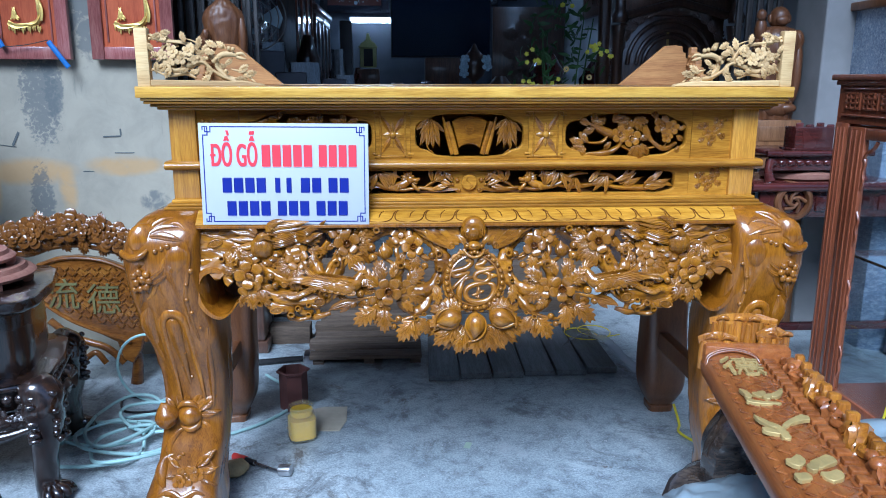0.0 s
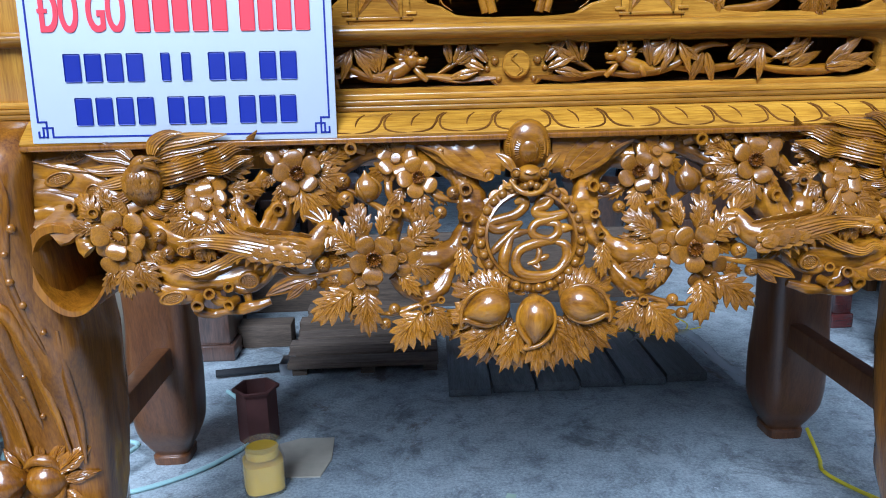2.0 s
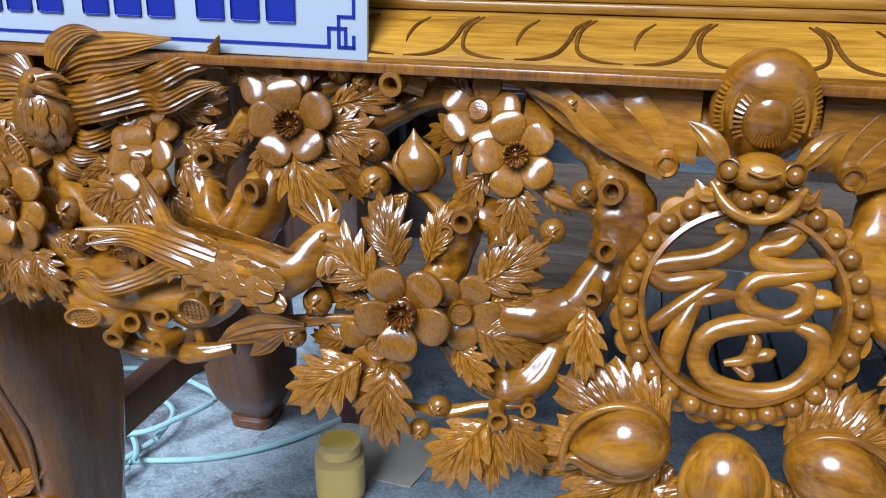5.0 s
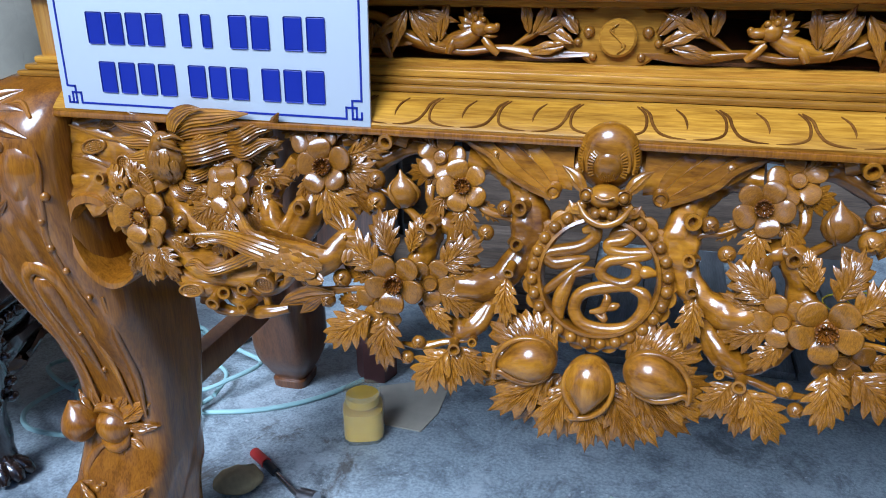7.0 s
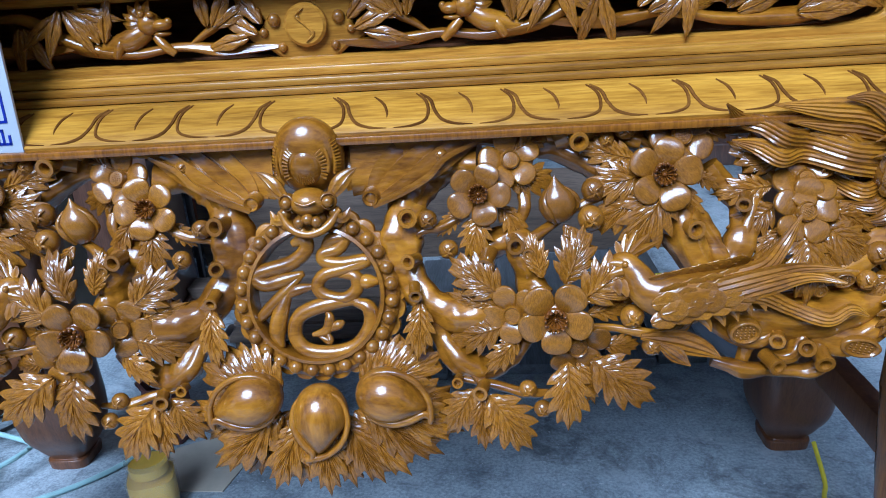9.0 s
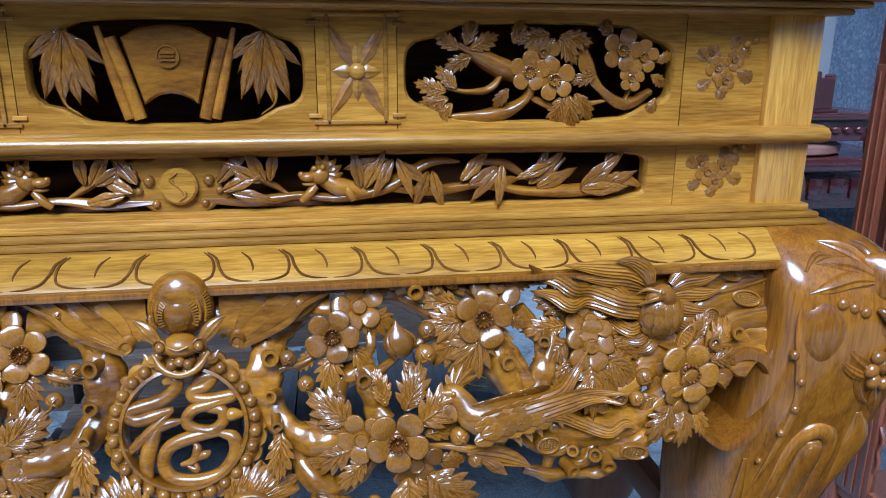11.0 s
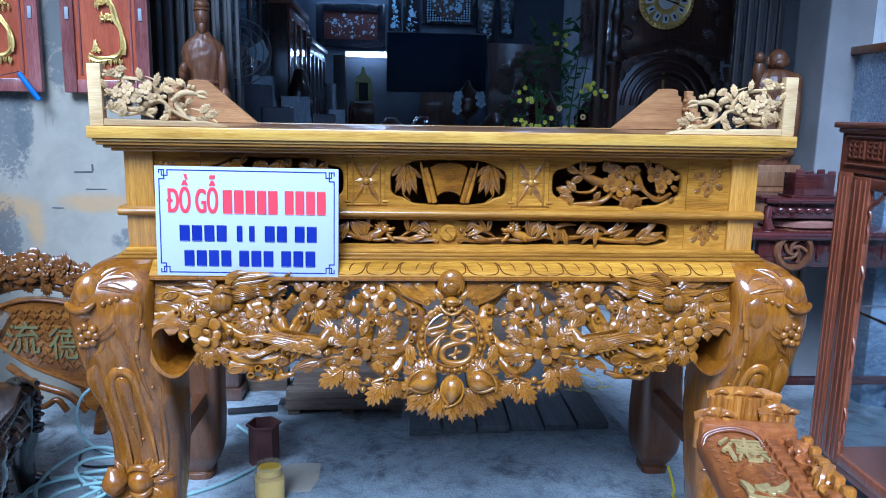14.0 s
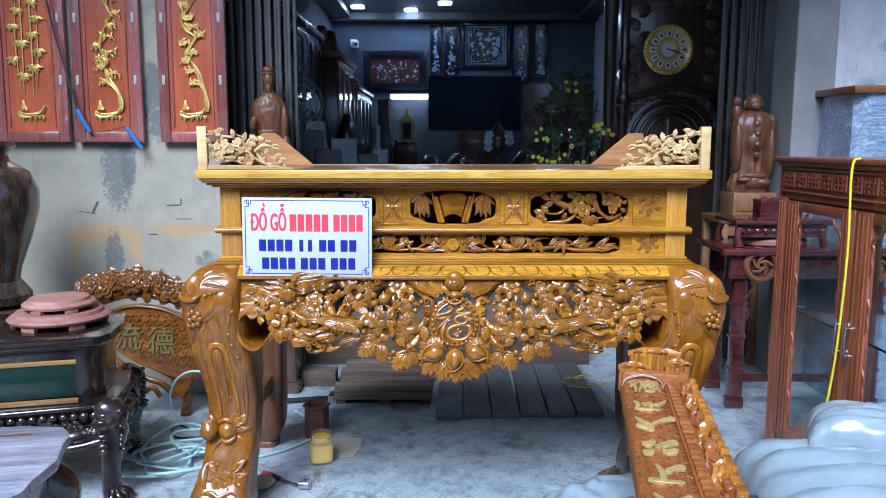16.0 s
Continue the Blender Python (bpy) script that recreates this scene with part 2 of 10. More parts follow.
def slab(bm, outline, y0, y1, bevel=0.0, m=None):
    """A plate: an outline in x and z, from y0 (front) to y1, its front edge rounded."""
    f = [bm.verts.new((x, y0 + (bevel if bevel else 0), z)) for x, z in outline]
    b = [bm.verts.new((x, y1, z)) for x, z in outline]
    n = len(outline)
    vs = f + b
    for i in range(n):
        j = (i + 1) % n
        bm.faces.new((f[i], f[j], b[j], b[i]))
    bm.faces.new(b[::-1])
    if bevel:
        cx, cz = sum(p[0] for p in outline) / n, sum(p[1] for p in outline) / n
        inner = []
        for i in range(n):
            p, q, r = (Vector(outline[k % n]) for k in (i - 1, i, i + 1))
            d1, d2 = (q - p), (r - q)
            nn = Vector((d1.y, -d1.x)).normalized() + Vector((d2.y, -d2.x)).normalized() if d1.length > 1e-9 and d2.length > 1e-9 else Vector((0, 0))
            nn = nn.normalized() if nn.length > 1e-6 else nn
            inner.append(nn)
        area = sum(outline[i][0] * outline[(i + 1) % n][1] - outline[(i + 1) % n][0] * outline[i][1] for i in range(n))
        s = -1 if area > 0 else 1
        g = [bm.verts.new((outline[i][0] + s * inner[i].x * bevel, y0, outline[i][1] + s * inner[i].y * bevel)) for i in range(n)]
        for i in range(n):
            j = (i + 1) % n
            bm.faces.new((f[j], f[i], g[i], g[j]))
        bm.faces.new(g)
        vs += g
    else:
        bm.faces.new(f)
    if m is not None:
        bmesh.ops.transform(bm, matrix=m, verts=vs)
    return bm


def holed(bm, x0, x1, z0, z1, hole, y0, y1, lip=0.004):
    """A rectangular plate pierced by one opening (a ring of x, z points), with a rounded lip."""
    n = len(hole)
    cx, cz = sum(p[0] for p in hole) / n, sum(p[1] for p in hole) / n
    outer = []
    for x, z in hole:
        dx, dz = x - cx, z - cz
        k = min(((x1 - cx) if dx > 0 else (x0 - cx)) / dx if abs(dx) > 1e-9 else 1e9, ((z1 - cz) if dz > 0 else (z0 - cz)) / dz if abs(dz) > 1e-9 else 1e9)
        outer.append([cx + dx * k, cz + dz * k])
    for cxx, czz in ((x0, z0), (x0, z1), (x1, z0), (x1, z1)):
        i = min(range(n), key=lambda q: (outer[q][0] - cxx) ** 2 + (outer[q][1] - czz) ** 2)
        outer[i] = [cxx, czz]
    rings = [[(x, y1, z) for x, z in outer], [(x, y0, z) for x, z in outer]]
    rings.append([(x + (x - cx) * 0.0 + (lip if x > cx else -lip) * 0.7, y0, z + (lip if z > cz else -lip) * 0.7) for x, z in hole])
    rings.append([(x, y0 + lip, z) for x, z in hole])
    rings.append([(x, y1, z) for x, z in hole])
    loft(bm, rings + [rings[0]], cap=False)
    return bm


def oval(cx, cz, a, b, n=40, e=3.2, lobes=0.0):
    out = []
    for i in range(n):
        t = 2 * math.pi * (i + 0.5) / n
        c, s = math.cos(t), math.sin(t)
        r = (abs(c) ** e + abs(s) ** e) ** (-1 / e) * (1 - lobes * math.exp(-((abs(abs(c) - 0.72)) / 0.09) ** 2))
        out.append((cx + a * r * c, cz + b * r * s))
    return out


def profile_bar(bm, x0, x1, prof):
    """A moulding along x: prof is a ring of (y, z)."""
    loft(bm, [[(x0, y, z) for y, z in prof], [(x1, y, z) for y, z in prof]])
    return bm


LOBES = {"hand": [(0.02, 0.04), (0.12, 0.15), (0.34, 0.34), (0.34, 0.20), (0.56, 0.40), (0.52, 0.22), (0.78, 0.33), (0.72, 0.17), (0.95, 0.18), (0.88, 0.09), (1.08, 0.0)],
         "plume": [(0.02, 0.04), (0.15, 0.13), (0.36, 0.25), (0.35, 0.16), (0.57, 0.30), (0.54, 0.18), (0.79, 0.25), (0.74, 0.14), (0.95, 0.14), (0.89, 0.07), (1.08, 0.0)],
         "lance": [(0.02, 0.03), (0.22, 0.13), (0.48, 0.19), (0.75, 0.12), (1.03, 0.0)],
         "scale": [(0.0, 0.10), (0.3, 0.30), (0.6, 0.36), (0.85, 0.25), (1.0, 0.0)],
         "blade": [(0.03, 0.03), (0.25, 0.11), (0.5, 0.13), (0.75, 0.085), (1.0, 0.0)]}


def leaf_mesh(name, material, kind="hand", curl=0.14, depth=0.05, groove=0.010, per=4):
    """A carved leaf 1 long, from its stem at the origin along +x, facing -y: pointed lobes, a midrib and fine slanting gouges."""
    bm = bmesh.new()
    half = LOBES[kind]
    edge = []
    for (x0, z0), (x1, z1) in zip(half, half[1:]):
        for k in range(per):
            t = k / per
            bow = 0.10 * math.hypot(x1 - x0, z1 - z0) * math.sin(math.pi * t) * (1 if z1 > z0 else -0.3)
            edge.append((x0 + (x1 - x0) * t - bow * 0.3, z0 + (z1 - z0) * t + bow))
    edge.append(half[-1])
    us = (0.0, 0.10, 0.3, 0.55, 0.8, 1.0)
    grid, back = {}, {}
    for side in (1, -1):
        for i, (x, z) in enumerate(edge):
            mx = 0.0 if i == 0 else max(mx, 0.42 * x - 0.10 * z + 0.5 * max(0, x - 0.9))
            mx = min(mx, 0.95)
            for j, u in enumerate(us):
                px, pz = mx + (x - mx) * u, z * u
                lobe = math.sin(math.pi * u ** 1.5) * groove
                y = -0.05 - curl * math.sin(math.pi * min(1, 0.15 + 0.8 * px)) + 0.55 * pz * pz + 0.12 * px * px
                y += lobe * (1.0 if i % 2 else -1.0) * (0.6 if kind == "blade" else 1)
                y -= 0.02 if u == 0 else 0.0
                y += 0.012 if u == 0.10 else 0.0
                y += 0.010 if u == 1.0 else 0.0
                if side == -1 and j == 0:
                    grid[side, i, j] = grid[1, i, j]
                    continue
                grid[side, i, j] = bm.verts.new((px, y, side * pz))
            back[side, i] = bm.verts.new((mx + (x - mx) * 0.96, grid[side, i, len(us) - 1].co.y + depth, side * z * 0.96))
        for i in range(len(edge) - 1):
            for j in range(len(us) - 1):
                q = [grid[side, i, j], grid[side, i + 1, j], grid[side, i + 1, j + 1], grid[side, i, j + 1]]
                if len(set(q)) == 4:
                    bm.faces.new(q)
            e = len(us) - 1
            bm.faces.new((grid[side, i, e], grid[side, i + 1, e], back[side, i + 1], back[side, i]))
    for i in range(len(edge) - 1):
        bm.faces.new((back[1, i], back[1, i + 1], back[-1, i + 1], back[-1, i]))
    bmesh.ops.remove_doubles(bm, verts=bm.verts, dist=1e-5)
    return mesh_of(bm, name, material, True, 60)


def flower_mesh(name, material, petals=5, core="beads", cup=0.20, seed=1, heart=None):
    """A blossom of radius 1 facing -y: thin rounded petals, gently arched, with crisp edges round a core."""
    bm = bmesh.new()
    rnd = random.Random(seed)
    n = 22
    for k in range(petals):
        a = 2 * math.pi * k / petals + 0.3 + rnd.uniform(-0.06, 0.06)
        c, s = math.cos(a), math.sin(a)
        lift, size, twist = rnd.uniform(-0.05, 0.05), rnd.uniform(0.94, 1.05), rnd.uniform(-0.10, 0.10)
        w = 0.40 * (5.0 / petals) ** 0.8 * size
        rings = []
        for rho, y in ((0.02, -0.055), (0.35, -0.052), (0.65, -0.035), (0.88, -0.012), (0.97, 0.004), (1.0, 0.022), (0.99, 0.07), (0.7, 0.10)):
            ring = []
            for i in range(n):
                t = 2 * math.pi * i / n
                u = 0.41 * rho * math.cos(t)
                v = w * rho * math.sin(t) * (1 + 0.16 * math.cos(t))
                x = 0.60 * size + u
                yy = y - cup * (x - 0.25) * (1.25 - 0.72 * x) + lift * x + twist * v - 0.32 * v * v
                ring.append((x * c - v * s, yy, x * s + v * c))
            rings.append(ring)
        loft(bm, rings)
    bm.faces.ensure_lookup_table()
    outer = len(bm.faces)
    if core == "beads":
        lathe_y(bm, [(0.30, 0.05), (0.29, -0.12), (0.23, -0.15), (0.17, -0.05), (0.0001, -0.02)], 14)
        for k in range(13):
            t = 2 * math.pi * k / 13
            blob(bm, (0.265 * math.cos(t), -0.20, 0.265 * math.sin(t)), (0.052, 0.065, 0.052), seg=7, rings=5)
            tube(bm, [(0.24 * math.cos(t), -0.15, 0.24 * math.sin(t)), (0.09 * math.cos(t), -0.05, 0.09 * math.sin(t))], 0.024, 5, 1)
        blob(bm, (0, -0.06, 0), (0.08, 0.08, 0.08), seg=8, rings=6)
    else:
        lathe_y(bm, [(0.31, 0.0), (0.30, -0.13), (0.27, -0.17), (0.24, -0.15), (0.23, -0.13), (0.0001, -0.15)], 18)
        for i in range(-3, 4):
            for j in range(-3, 4):
                if i * i + j * j < 10:
                    blob(bm, (0.064 * i, -0.142 + 0.003 * (i * i + j * j), 0.064 * j), (0.026, 0.03, 0.026), seg=5, rings=4)
    bm.faces.ensure_lookup_table()
    if heart and core == "beads":
        for f in bm.faces[outer:]:
            f.material_index = 1
    blob(bm, (0, 0.06, 0), (0.42, 0.12, 0.42), seg=12, rings=6)
    me = mesh_of(bm, name, material, True, 48)
    if heart:
        me.materials.append(heart)
    return me


def ribbon(bm, pts, grooves=4, deep=0.16, thick=0.5, per=7, arch=0.25, lean=0.0):
    """A carved feather or streamer: a flat band through (x, y, z, half width) points, facing -y, with long gouges."""
    path = spline(pts, per)
    m = 2 * grooves
    rings = []
    for k, q in enumerate(path):
        a, b = path[max(0, k - 1)], path[min(len(path) - 1, k + 1)]
        d = Vector(b[:3] - a[:3]).normalized()
        side = d.cross(Vector((0, -1, lean))).normalized()
        up = side.cross(d).normalized()
        if up.y > 0:
            up = -up
        w, c = max(q[3], 0.0004), Vector(q[:3])
        ring = []
        for i in range(m + 1):
            t = -1 + 2 * i / m
            ring.append(c + side * (w * t) + up * (w * (arch * (1 - t * t) - (deep if i % 2 else 0.0))))
        ring += [c + side * (0.93 * w) - up * (thick * w), c - side * (0.93 * w) - up * (thick * w)]
        rings.append(ring)
    loft(bm, rings)
    return bm


def bark(bm, pts, radii, n=14, per=6, flat=1.0, ridge=0.20, seed=0.0):
    """A gnarled branch: a round line with long ridges that wind along it, and swellings."""
    path = spline([(*p, r) for p, r in zip(pts, radii)], per)
    up = Vector((0, 1, 0.013))
    rings = []
    for k, q in enumerate(path):
        a, b = path[max(0, k - 1)], path[min(len(path) - 1, k + 1)]
        d = Vector(b[:3] - a[:3])
        d = d.normalized() if d.length > 1e-9 else Vector((1, 0, 0))
        s = d.cross(up).normalized()
        u = s.cross(d)
        c = Vector(q[:3])
        ring = []
        for i in range(n):
            t = 2 * math.pi * i / n
            w = 1 + ridge * math.cos(3 * t + 0.12 * k + seed * 7) + 0.6 * ridge * math.cos(8 * t - 0.06 * k + seed) + 0.22 * noise.noise(Vector((seed * 9 + math.cos(t) * 0.8, math.sin(t) * 0.8, k * 0.30)))
            ring.append(c + (s * math.cos(t) + u * flat * math.sin(t)) * max(q[3], 1e-4) * w)
        rings.append(ring)
    loft(bm, rings)
    return bm


def lathe_y(bm, profile, n=12, c=(0, 0, 0), cap=True):
    rings = [[(c[0] + r * math.cos(t), c[1] + y, c[2] + r * math.sin(t)) for t in (2 * math.pi * i / n for i in range(n))] for r, y in profile]
    loft(bm, rings, cap)
    return bm


def facing(x, y, z, size, roll=0.0, tip=0.0, turn=0.0, depth=None):
    """Pose of a carved piece on the front: roll in the picture's plane, tip up or down, turn left or right."""
    d = size if depth is None else depth
    return Matrix.Translation((x, y, z)) @ pose(0, 0, 0, tip, 0, turn) @ pose(0, 0, 0, 0, -roll, 0) @ Matrix.Diagonal((size, d, size, 1))


def lettering(text, size, material, name, extrude=0.0006, align="CENTER", bold=0.0):
    cu = bpy.data.curves.new(name, "FONT")
    cu.body, cu.size, cu.extrude, cu.align_x, cu.align_y = text, size, extrude, align, "CENTER"
    cu.offset = bold
    tmp = new("tmp_text", cu)
    bpy.context.view_layer.update()
    me = bpy.data.meshes.new_from_object(tmp.evaluated_get(bpy.context.evaluated_depsgraph_get()))
    bpy.data.objects.remove(tmp)
    me.name = name
    me.materials.clear()
    me.materials.append(material)
    return me


# ---- ground, walls, shop shell ----
def concrete():
    m, nt, b = _mat("grey_concrete", 0.5)
    v = _coords(nt, shift=False)
    big, mid, fine = _noise(nt, v, 1.3, 4, 0.5, 0.3), _noise(nt, v, 11, 9, 0.75, 0.4), _noise(nt, v, 130, 4, 0.65)
    base = _ramp(nt, big, [(0.3, (0.235, 0.275, 0.30)), (0.55, (0.335, 0.375, 0.395)), (0.72, (0.45, 0.485, 0.50))])
    base = _mix(nt, 0.9, base, _ramp(nt, mid, [(0.36, (0.5, 0.51, 0.53)), (0.50, (1.0, 1.0, 1.0)), (0.68, (1.28, 1.27, 1.25))]), "MULTIPLY")
    base = _mix(nt, 0.42, base, _ramp(nt, fine, [(0.38, (0.4, 0.4, 0.41)), (0.62, (1.6, 1.6, 1.58))]), "MULTIPLY")
    # black grime with ragged edges, brown oil stains and white paint specks
    gr = _noise(nt, v, 4.0, 10, 0.78, 0.8)
    base = _mix(nt, _ramp(nt, gr, [(0.525, (0, 0, 0)), (0.64, (0.8, 0.8, 0.8))]), base, (0.065, 0.070, 0.076))
    st = _noise(nt, v, 2.3, 8, 0.75, 1.0)
    base = _mix(nt, _ramp(nt, st, [(0.585, (0, 0, 0)), (0.64, (0.75, 0.75, 0.75))]), base, (0.085, 0.062, 0.042))
    sp = _noise(nt, v, 60, 2, 0.5)
    base = _mix(nt, _ramp(nt, sp, [(0.70, (0, 0, 0)), (0.72, (0.8, 0.8, 0.8))]), base, (0.55, 0.57, 0.58))
    wt = _noise(nt, v, 7, 8, 0.7, 0.5)
    base = _mix(nt, _ramp(nt, wt, [(0.55, (0, 0, 0)), (0.64, (0.6, 0.6, 0.6))]), base, (0.44, 0.475, 0.49))
    nt.links.new(base, b.inputs["Base Color"])
    _rough(nt, b, big, 0.30, 0.62)
    _bump(nt, b, mid, 0.25, 0.004)
    return m


def plaster(name, c, streak=1.0, rust=0.0, blots=()):
    """Old limewash: broad patches, dark scuffs, rust-coloured water marks."""
    m, nt, b = _mat(name, 0.85)
    v = _coords(nt, shift=False)
    big, mid = _noise(nt, v, 1.1, 4, 0.6), _noise(nt, v, 8, 6, 0.7, 0.6)
    lo, hi = tuple(q * 0.72 for q in c), tuple(min(0.9, q * 1.12) for q in c)
    base = _ramp(nt, big, [(0.3, lo), (0.6, c), (0.75, hi)])
    base = _mix(nt, 0.5, base, _ramp(nt, mid, [(0.32, (0.72, 0.75, 0.78)), (0.6, (1.05, 1.05, 1.05))]), "MULTIPLY")
    vs = _coords(nt, (5.5, 1, 0.7), shift=False)
    s = _noise(nt, vs, 1.9, 6, 0.75, 0.8)
    base = _mix(nt, _ramp(nt, s, [(0.60, (0, 0, 0)), (0.72, (0.75 * streak,) * 3)]), base, (0.09, 0.10, 0.10))
    if rust:
        r = _noise(nt, _coords(nt, (1.4, 1, 3.2), shift=False), 1.5, 3, 0.6, 0.9)
        base = _mix(nt, _ramp(nt, r, [(0.58, (0, 0, 0)), (0.70, (0.65 * rust,) * 3)]), base, (0.45, 0.27, 0.09))
    for bx, bz, rx, rz, col, lo, hi, freq in blots:
        sub = nt.nodes.new("ShaderNodeVectorMath")
        sub.operation = "SUBTRACT"
        sub.inputs[1].default_value = (bx, 1.52, bz)
        nt.links.new(v, sub.inputs[0])
        sc = nt.nodes.new("ShaderNodeVectorMath")
        sc.operation = "MULTIPLY"
        sc.inputs[1].default_value = (1 / rx, 0, 1 / rz)
        nt.links.new(sub.outputs[0], sc.inputs[0])
        ln = nt.nodes.new("ShaderNodeVectorMath")
        ln.operation = "LENGTH"
        nt.links.new(sc.outputs[0], ln.inputs[0])
        fall = nt.nodes.new("ShaderNodeMapRange")
        fall.interpolation_type = "SMOOTHSTEP"
        fall.inputs["From Min"].default_value, fall.inputs["From Max"].default_value = 1.0, 0.15
        nt.links.new(ln.outputs["Value"], fall.inputs["Value"])
        nz = _noise(nt, v, freq, 5, 0.65, 0.5)
        mul = nt.nodes.new("ShaderNodeMath")
        mul.operation = "MULTIPLY"
        nt.links.new(fall.outputs[0], mul.inputs[0])
        nt.links.new(nz, mul.inputs[1])
        base = _mix(nt, _ramp(nt, mul.outputs[0], [(lo, (0, 0, 0)), (hi, ((0.75 if freq > 12 else 0.6),) * 3)]), base, col)
    nt.links.new(base, b.inputs["Base Color"])
    _bump(nt, b, mid, 0.35, 0.004)
    return m


RUST, GRIME = (0.50, 0.29, 0.09), (0.12, 0.13, 0.13)
CONC = concrete()
LIME = plaster("old_limewash", (0.405, 0.362, 0.275), 0.5, 0.0, (
    (-1.90, 0.90, 0.34, 0.10, RUST, 0.12, 0.42, 5), (-1.46, 0.925, 0.28, 0.075, RUST, 0.12, 0.4, 6), (-1.72, 0.82, 0.07, 0.18, RUST, 0.15, 0.45, 8), (-2.05, 0.82, 0.05, 0.2, RUST, 0.15, 0.45, 8),
    (-1.80, 1.25, 0.19, 0.50, GRIME, 0.32, 0.44, 48), (-1.74, 1.30, 0.10, 0.35, GRIME, 0.34, 0.44, 26), (-1.84, 0.75, 0.12, 0.40, GRIME, 0.34, 0.44, 40), (-1.33, 0.76, 0.14, 0.10, GRIME, 0.30, 0.46, 18), (-1.58, 1.6, 0.10, 0.45, GRIME, 0.30, 0.42, 16)))
LIME2 = plaster("old_limewash_grey", (0.37, 0.395, 0.41), 0.7)
LIME3 = plaster("stained_whitewash", (0.66, 0.68, 0.68), 1.0, 0.0, ((2.32, 1.35, 0.22, 0.45, GRIME, 0.18, 0.45, 5), (2.65, 1.95, 0.35, 0.10, GRIME, 0.28, 0.5, 12), (2.45, 2.3, 0.4, 0.08, GRIME, 0.3, 0.5, 9), (2.5, 1.72, 0.3, 0.12, (0.25, 0.29, 0.36), 0.2, 0.5, 6)))
SCUFF = plain("dark_scuff", (0.10, 0.11, 0.11), 0.9, 0, 0.4, 30)


def structure(name, bm, material, label, category, smooth=False, parent=None):
    ob = part(name, bm, material, parent, smooth=smooth)
    return tagged(ob, label, category, kind="structure")


_g = bmesh.new()
_n = 24
_xs = [-400, -60, -12] + [-6 + 12 * i / _n for i in range(_n + 1)] + [12, 60, 400]
_ys = [-400, -60, -12] + [-5 + 9 * i / _n for i in range(_n + 1)] + [12, 60, 400]
_v = [[_g.verts.new((x, y, 0.0)) for x in _xs] for y in _ys]
for a, b in zip(_v, _v[1:]):
    for i in range(len(_xs) - 1):
        _g.faces.new((a[i], a[i + 1], b[i + 1], b[i]))
structure("ground", _g, CONC, "worn grey concrete floor with oil stains and paint specks", "floor")

STREETW = plain("unseen_street_wall", (0.10, 0.11, 0.10), 0.9, 0, 0.3, 4)
ASPH = plain("asphalt", (0.05, 0.05, 0.052), 0.85, 0, 0.3, 40, bump=0.4)
structure("wall_west", B(-3.4, -1.24, 1.52, 1.72, 0, 3.9), LIME, "old limewashed wall with rust stains and dark scuffs", "wall")
structure("wall_side_west", B(-3.6, -3.4, -1.5, 1.72, 0, 3.9), LIME2, "unseen plain limewashed side wall closing the yard", "wall")
# east wall out of view, added to cut fill light in shaded places
structure("wall_side_east", B(4.4, 4.6, -1.5, 1.85, 0, 3.9), LIME2, "unseen plain limewashed side wall closing the yard", "wall")
structure("wall_pier_east", B(1.95, 2.18, 1.75, 2.05, 0, 3.9, 0.01), PILLAR, "grey plastered pier beside the shop opening", "pier")
structure("wall_east", B(2.18, 4.6, 1.85, 2.05, 0, 3.9), LIME3, "stained whitewashed wall beyond the pier", "wall")
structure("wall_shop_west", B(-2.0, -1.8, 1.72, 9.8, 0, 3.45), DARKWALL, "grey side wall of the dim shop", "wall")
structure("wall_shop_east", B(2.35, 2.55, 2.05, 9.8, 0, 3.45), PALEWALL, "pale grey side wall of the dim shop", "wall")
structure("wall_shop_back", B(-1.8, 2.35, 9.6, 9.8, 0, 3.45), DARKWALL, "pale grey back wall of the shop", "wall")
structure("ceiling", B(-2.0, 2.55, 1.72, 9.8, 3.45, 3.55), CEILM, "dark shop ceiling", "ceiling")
structure("lintel", B(-1.24, 1.95, 1.55, 1.75, 3.0, 3.9), LIME2, "plastered beam over the shop opening", "lintel")
# canopy out of view, added to keep sky and sun off the wall
structure("canopy", B(-3.6, 4.6, -0.1, 1.9, 3.6, 3.7), CEILM, "unseen dark canopy added to shade the wall", "canopy")

# wall out of view, added to block low sky and darken reflections
structure("wall_street", B(-9.0, 9.0, -7.7, -7.5, 0, 4.2), STREETW, "unseen dark wall added across the street", "wall")
# road out of view, added as dark ground for the varnish to reflect
structure("road", B(-60, 60, -7.4, -3.6, 0.0, 0.006), ASPH, "unseen dark strip of street added to dim reflections", "road")

for _x, _z, _w, _h, _r in ((-1.50, 1.06, 0.08, 0.007, 2), (-1.45, 0.985, 0.09, 0.004, 0), (-1.93, 1.05, 0.012, 0.07, -28), (-1.98, 1.02, 0.10, 0.004, -8), (-1.46, 1.08, 0.008, 0.03, 0), (-1.62, 0.90, 0.05, 0.004, 0)):
    structure("scuff_mark", B(-_w / 2, _w / 2, 1.5175, 1.5195, -_h / 2, _h / 2, 0.001, m=pose(_x, 0, _z, 0, -_r, 0)), SCUFF, "dark scratch in the plaster", "scratch")


# ---- the carved altar table ----
altar = thing("altar_table", "carved golden wooden altar table with pierced floral apron", "altar table", m=pose(0.012, 0.004, 0) @ Matrix.Diagonal((1, 1, 1.006, 1)))

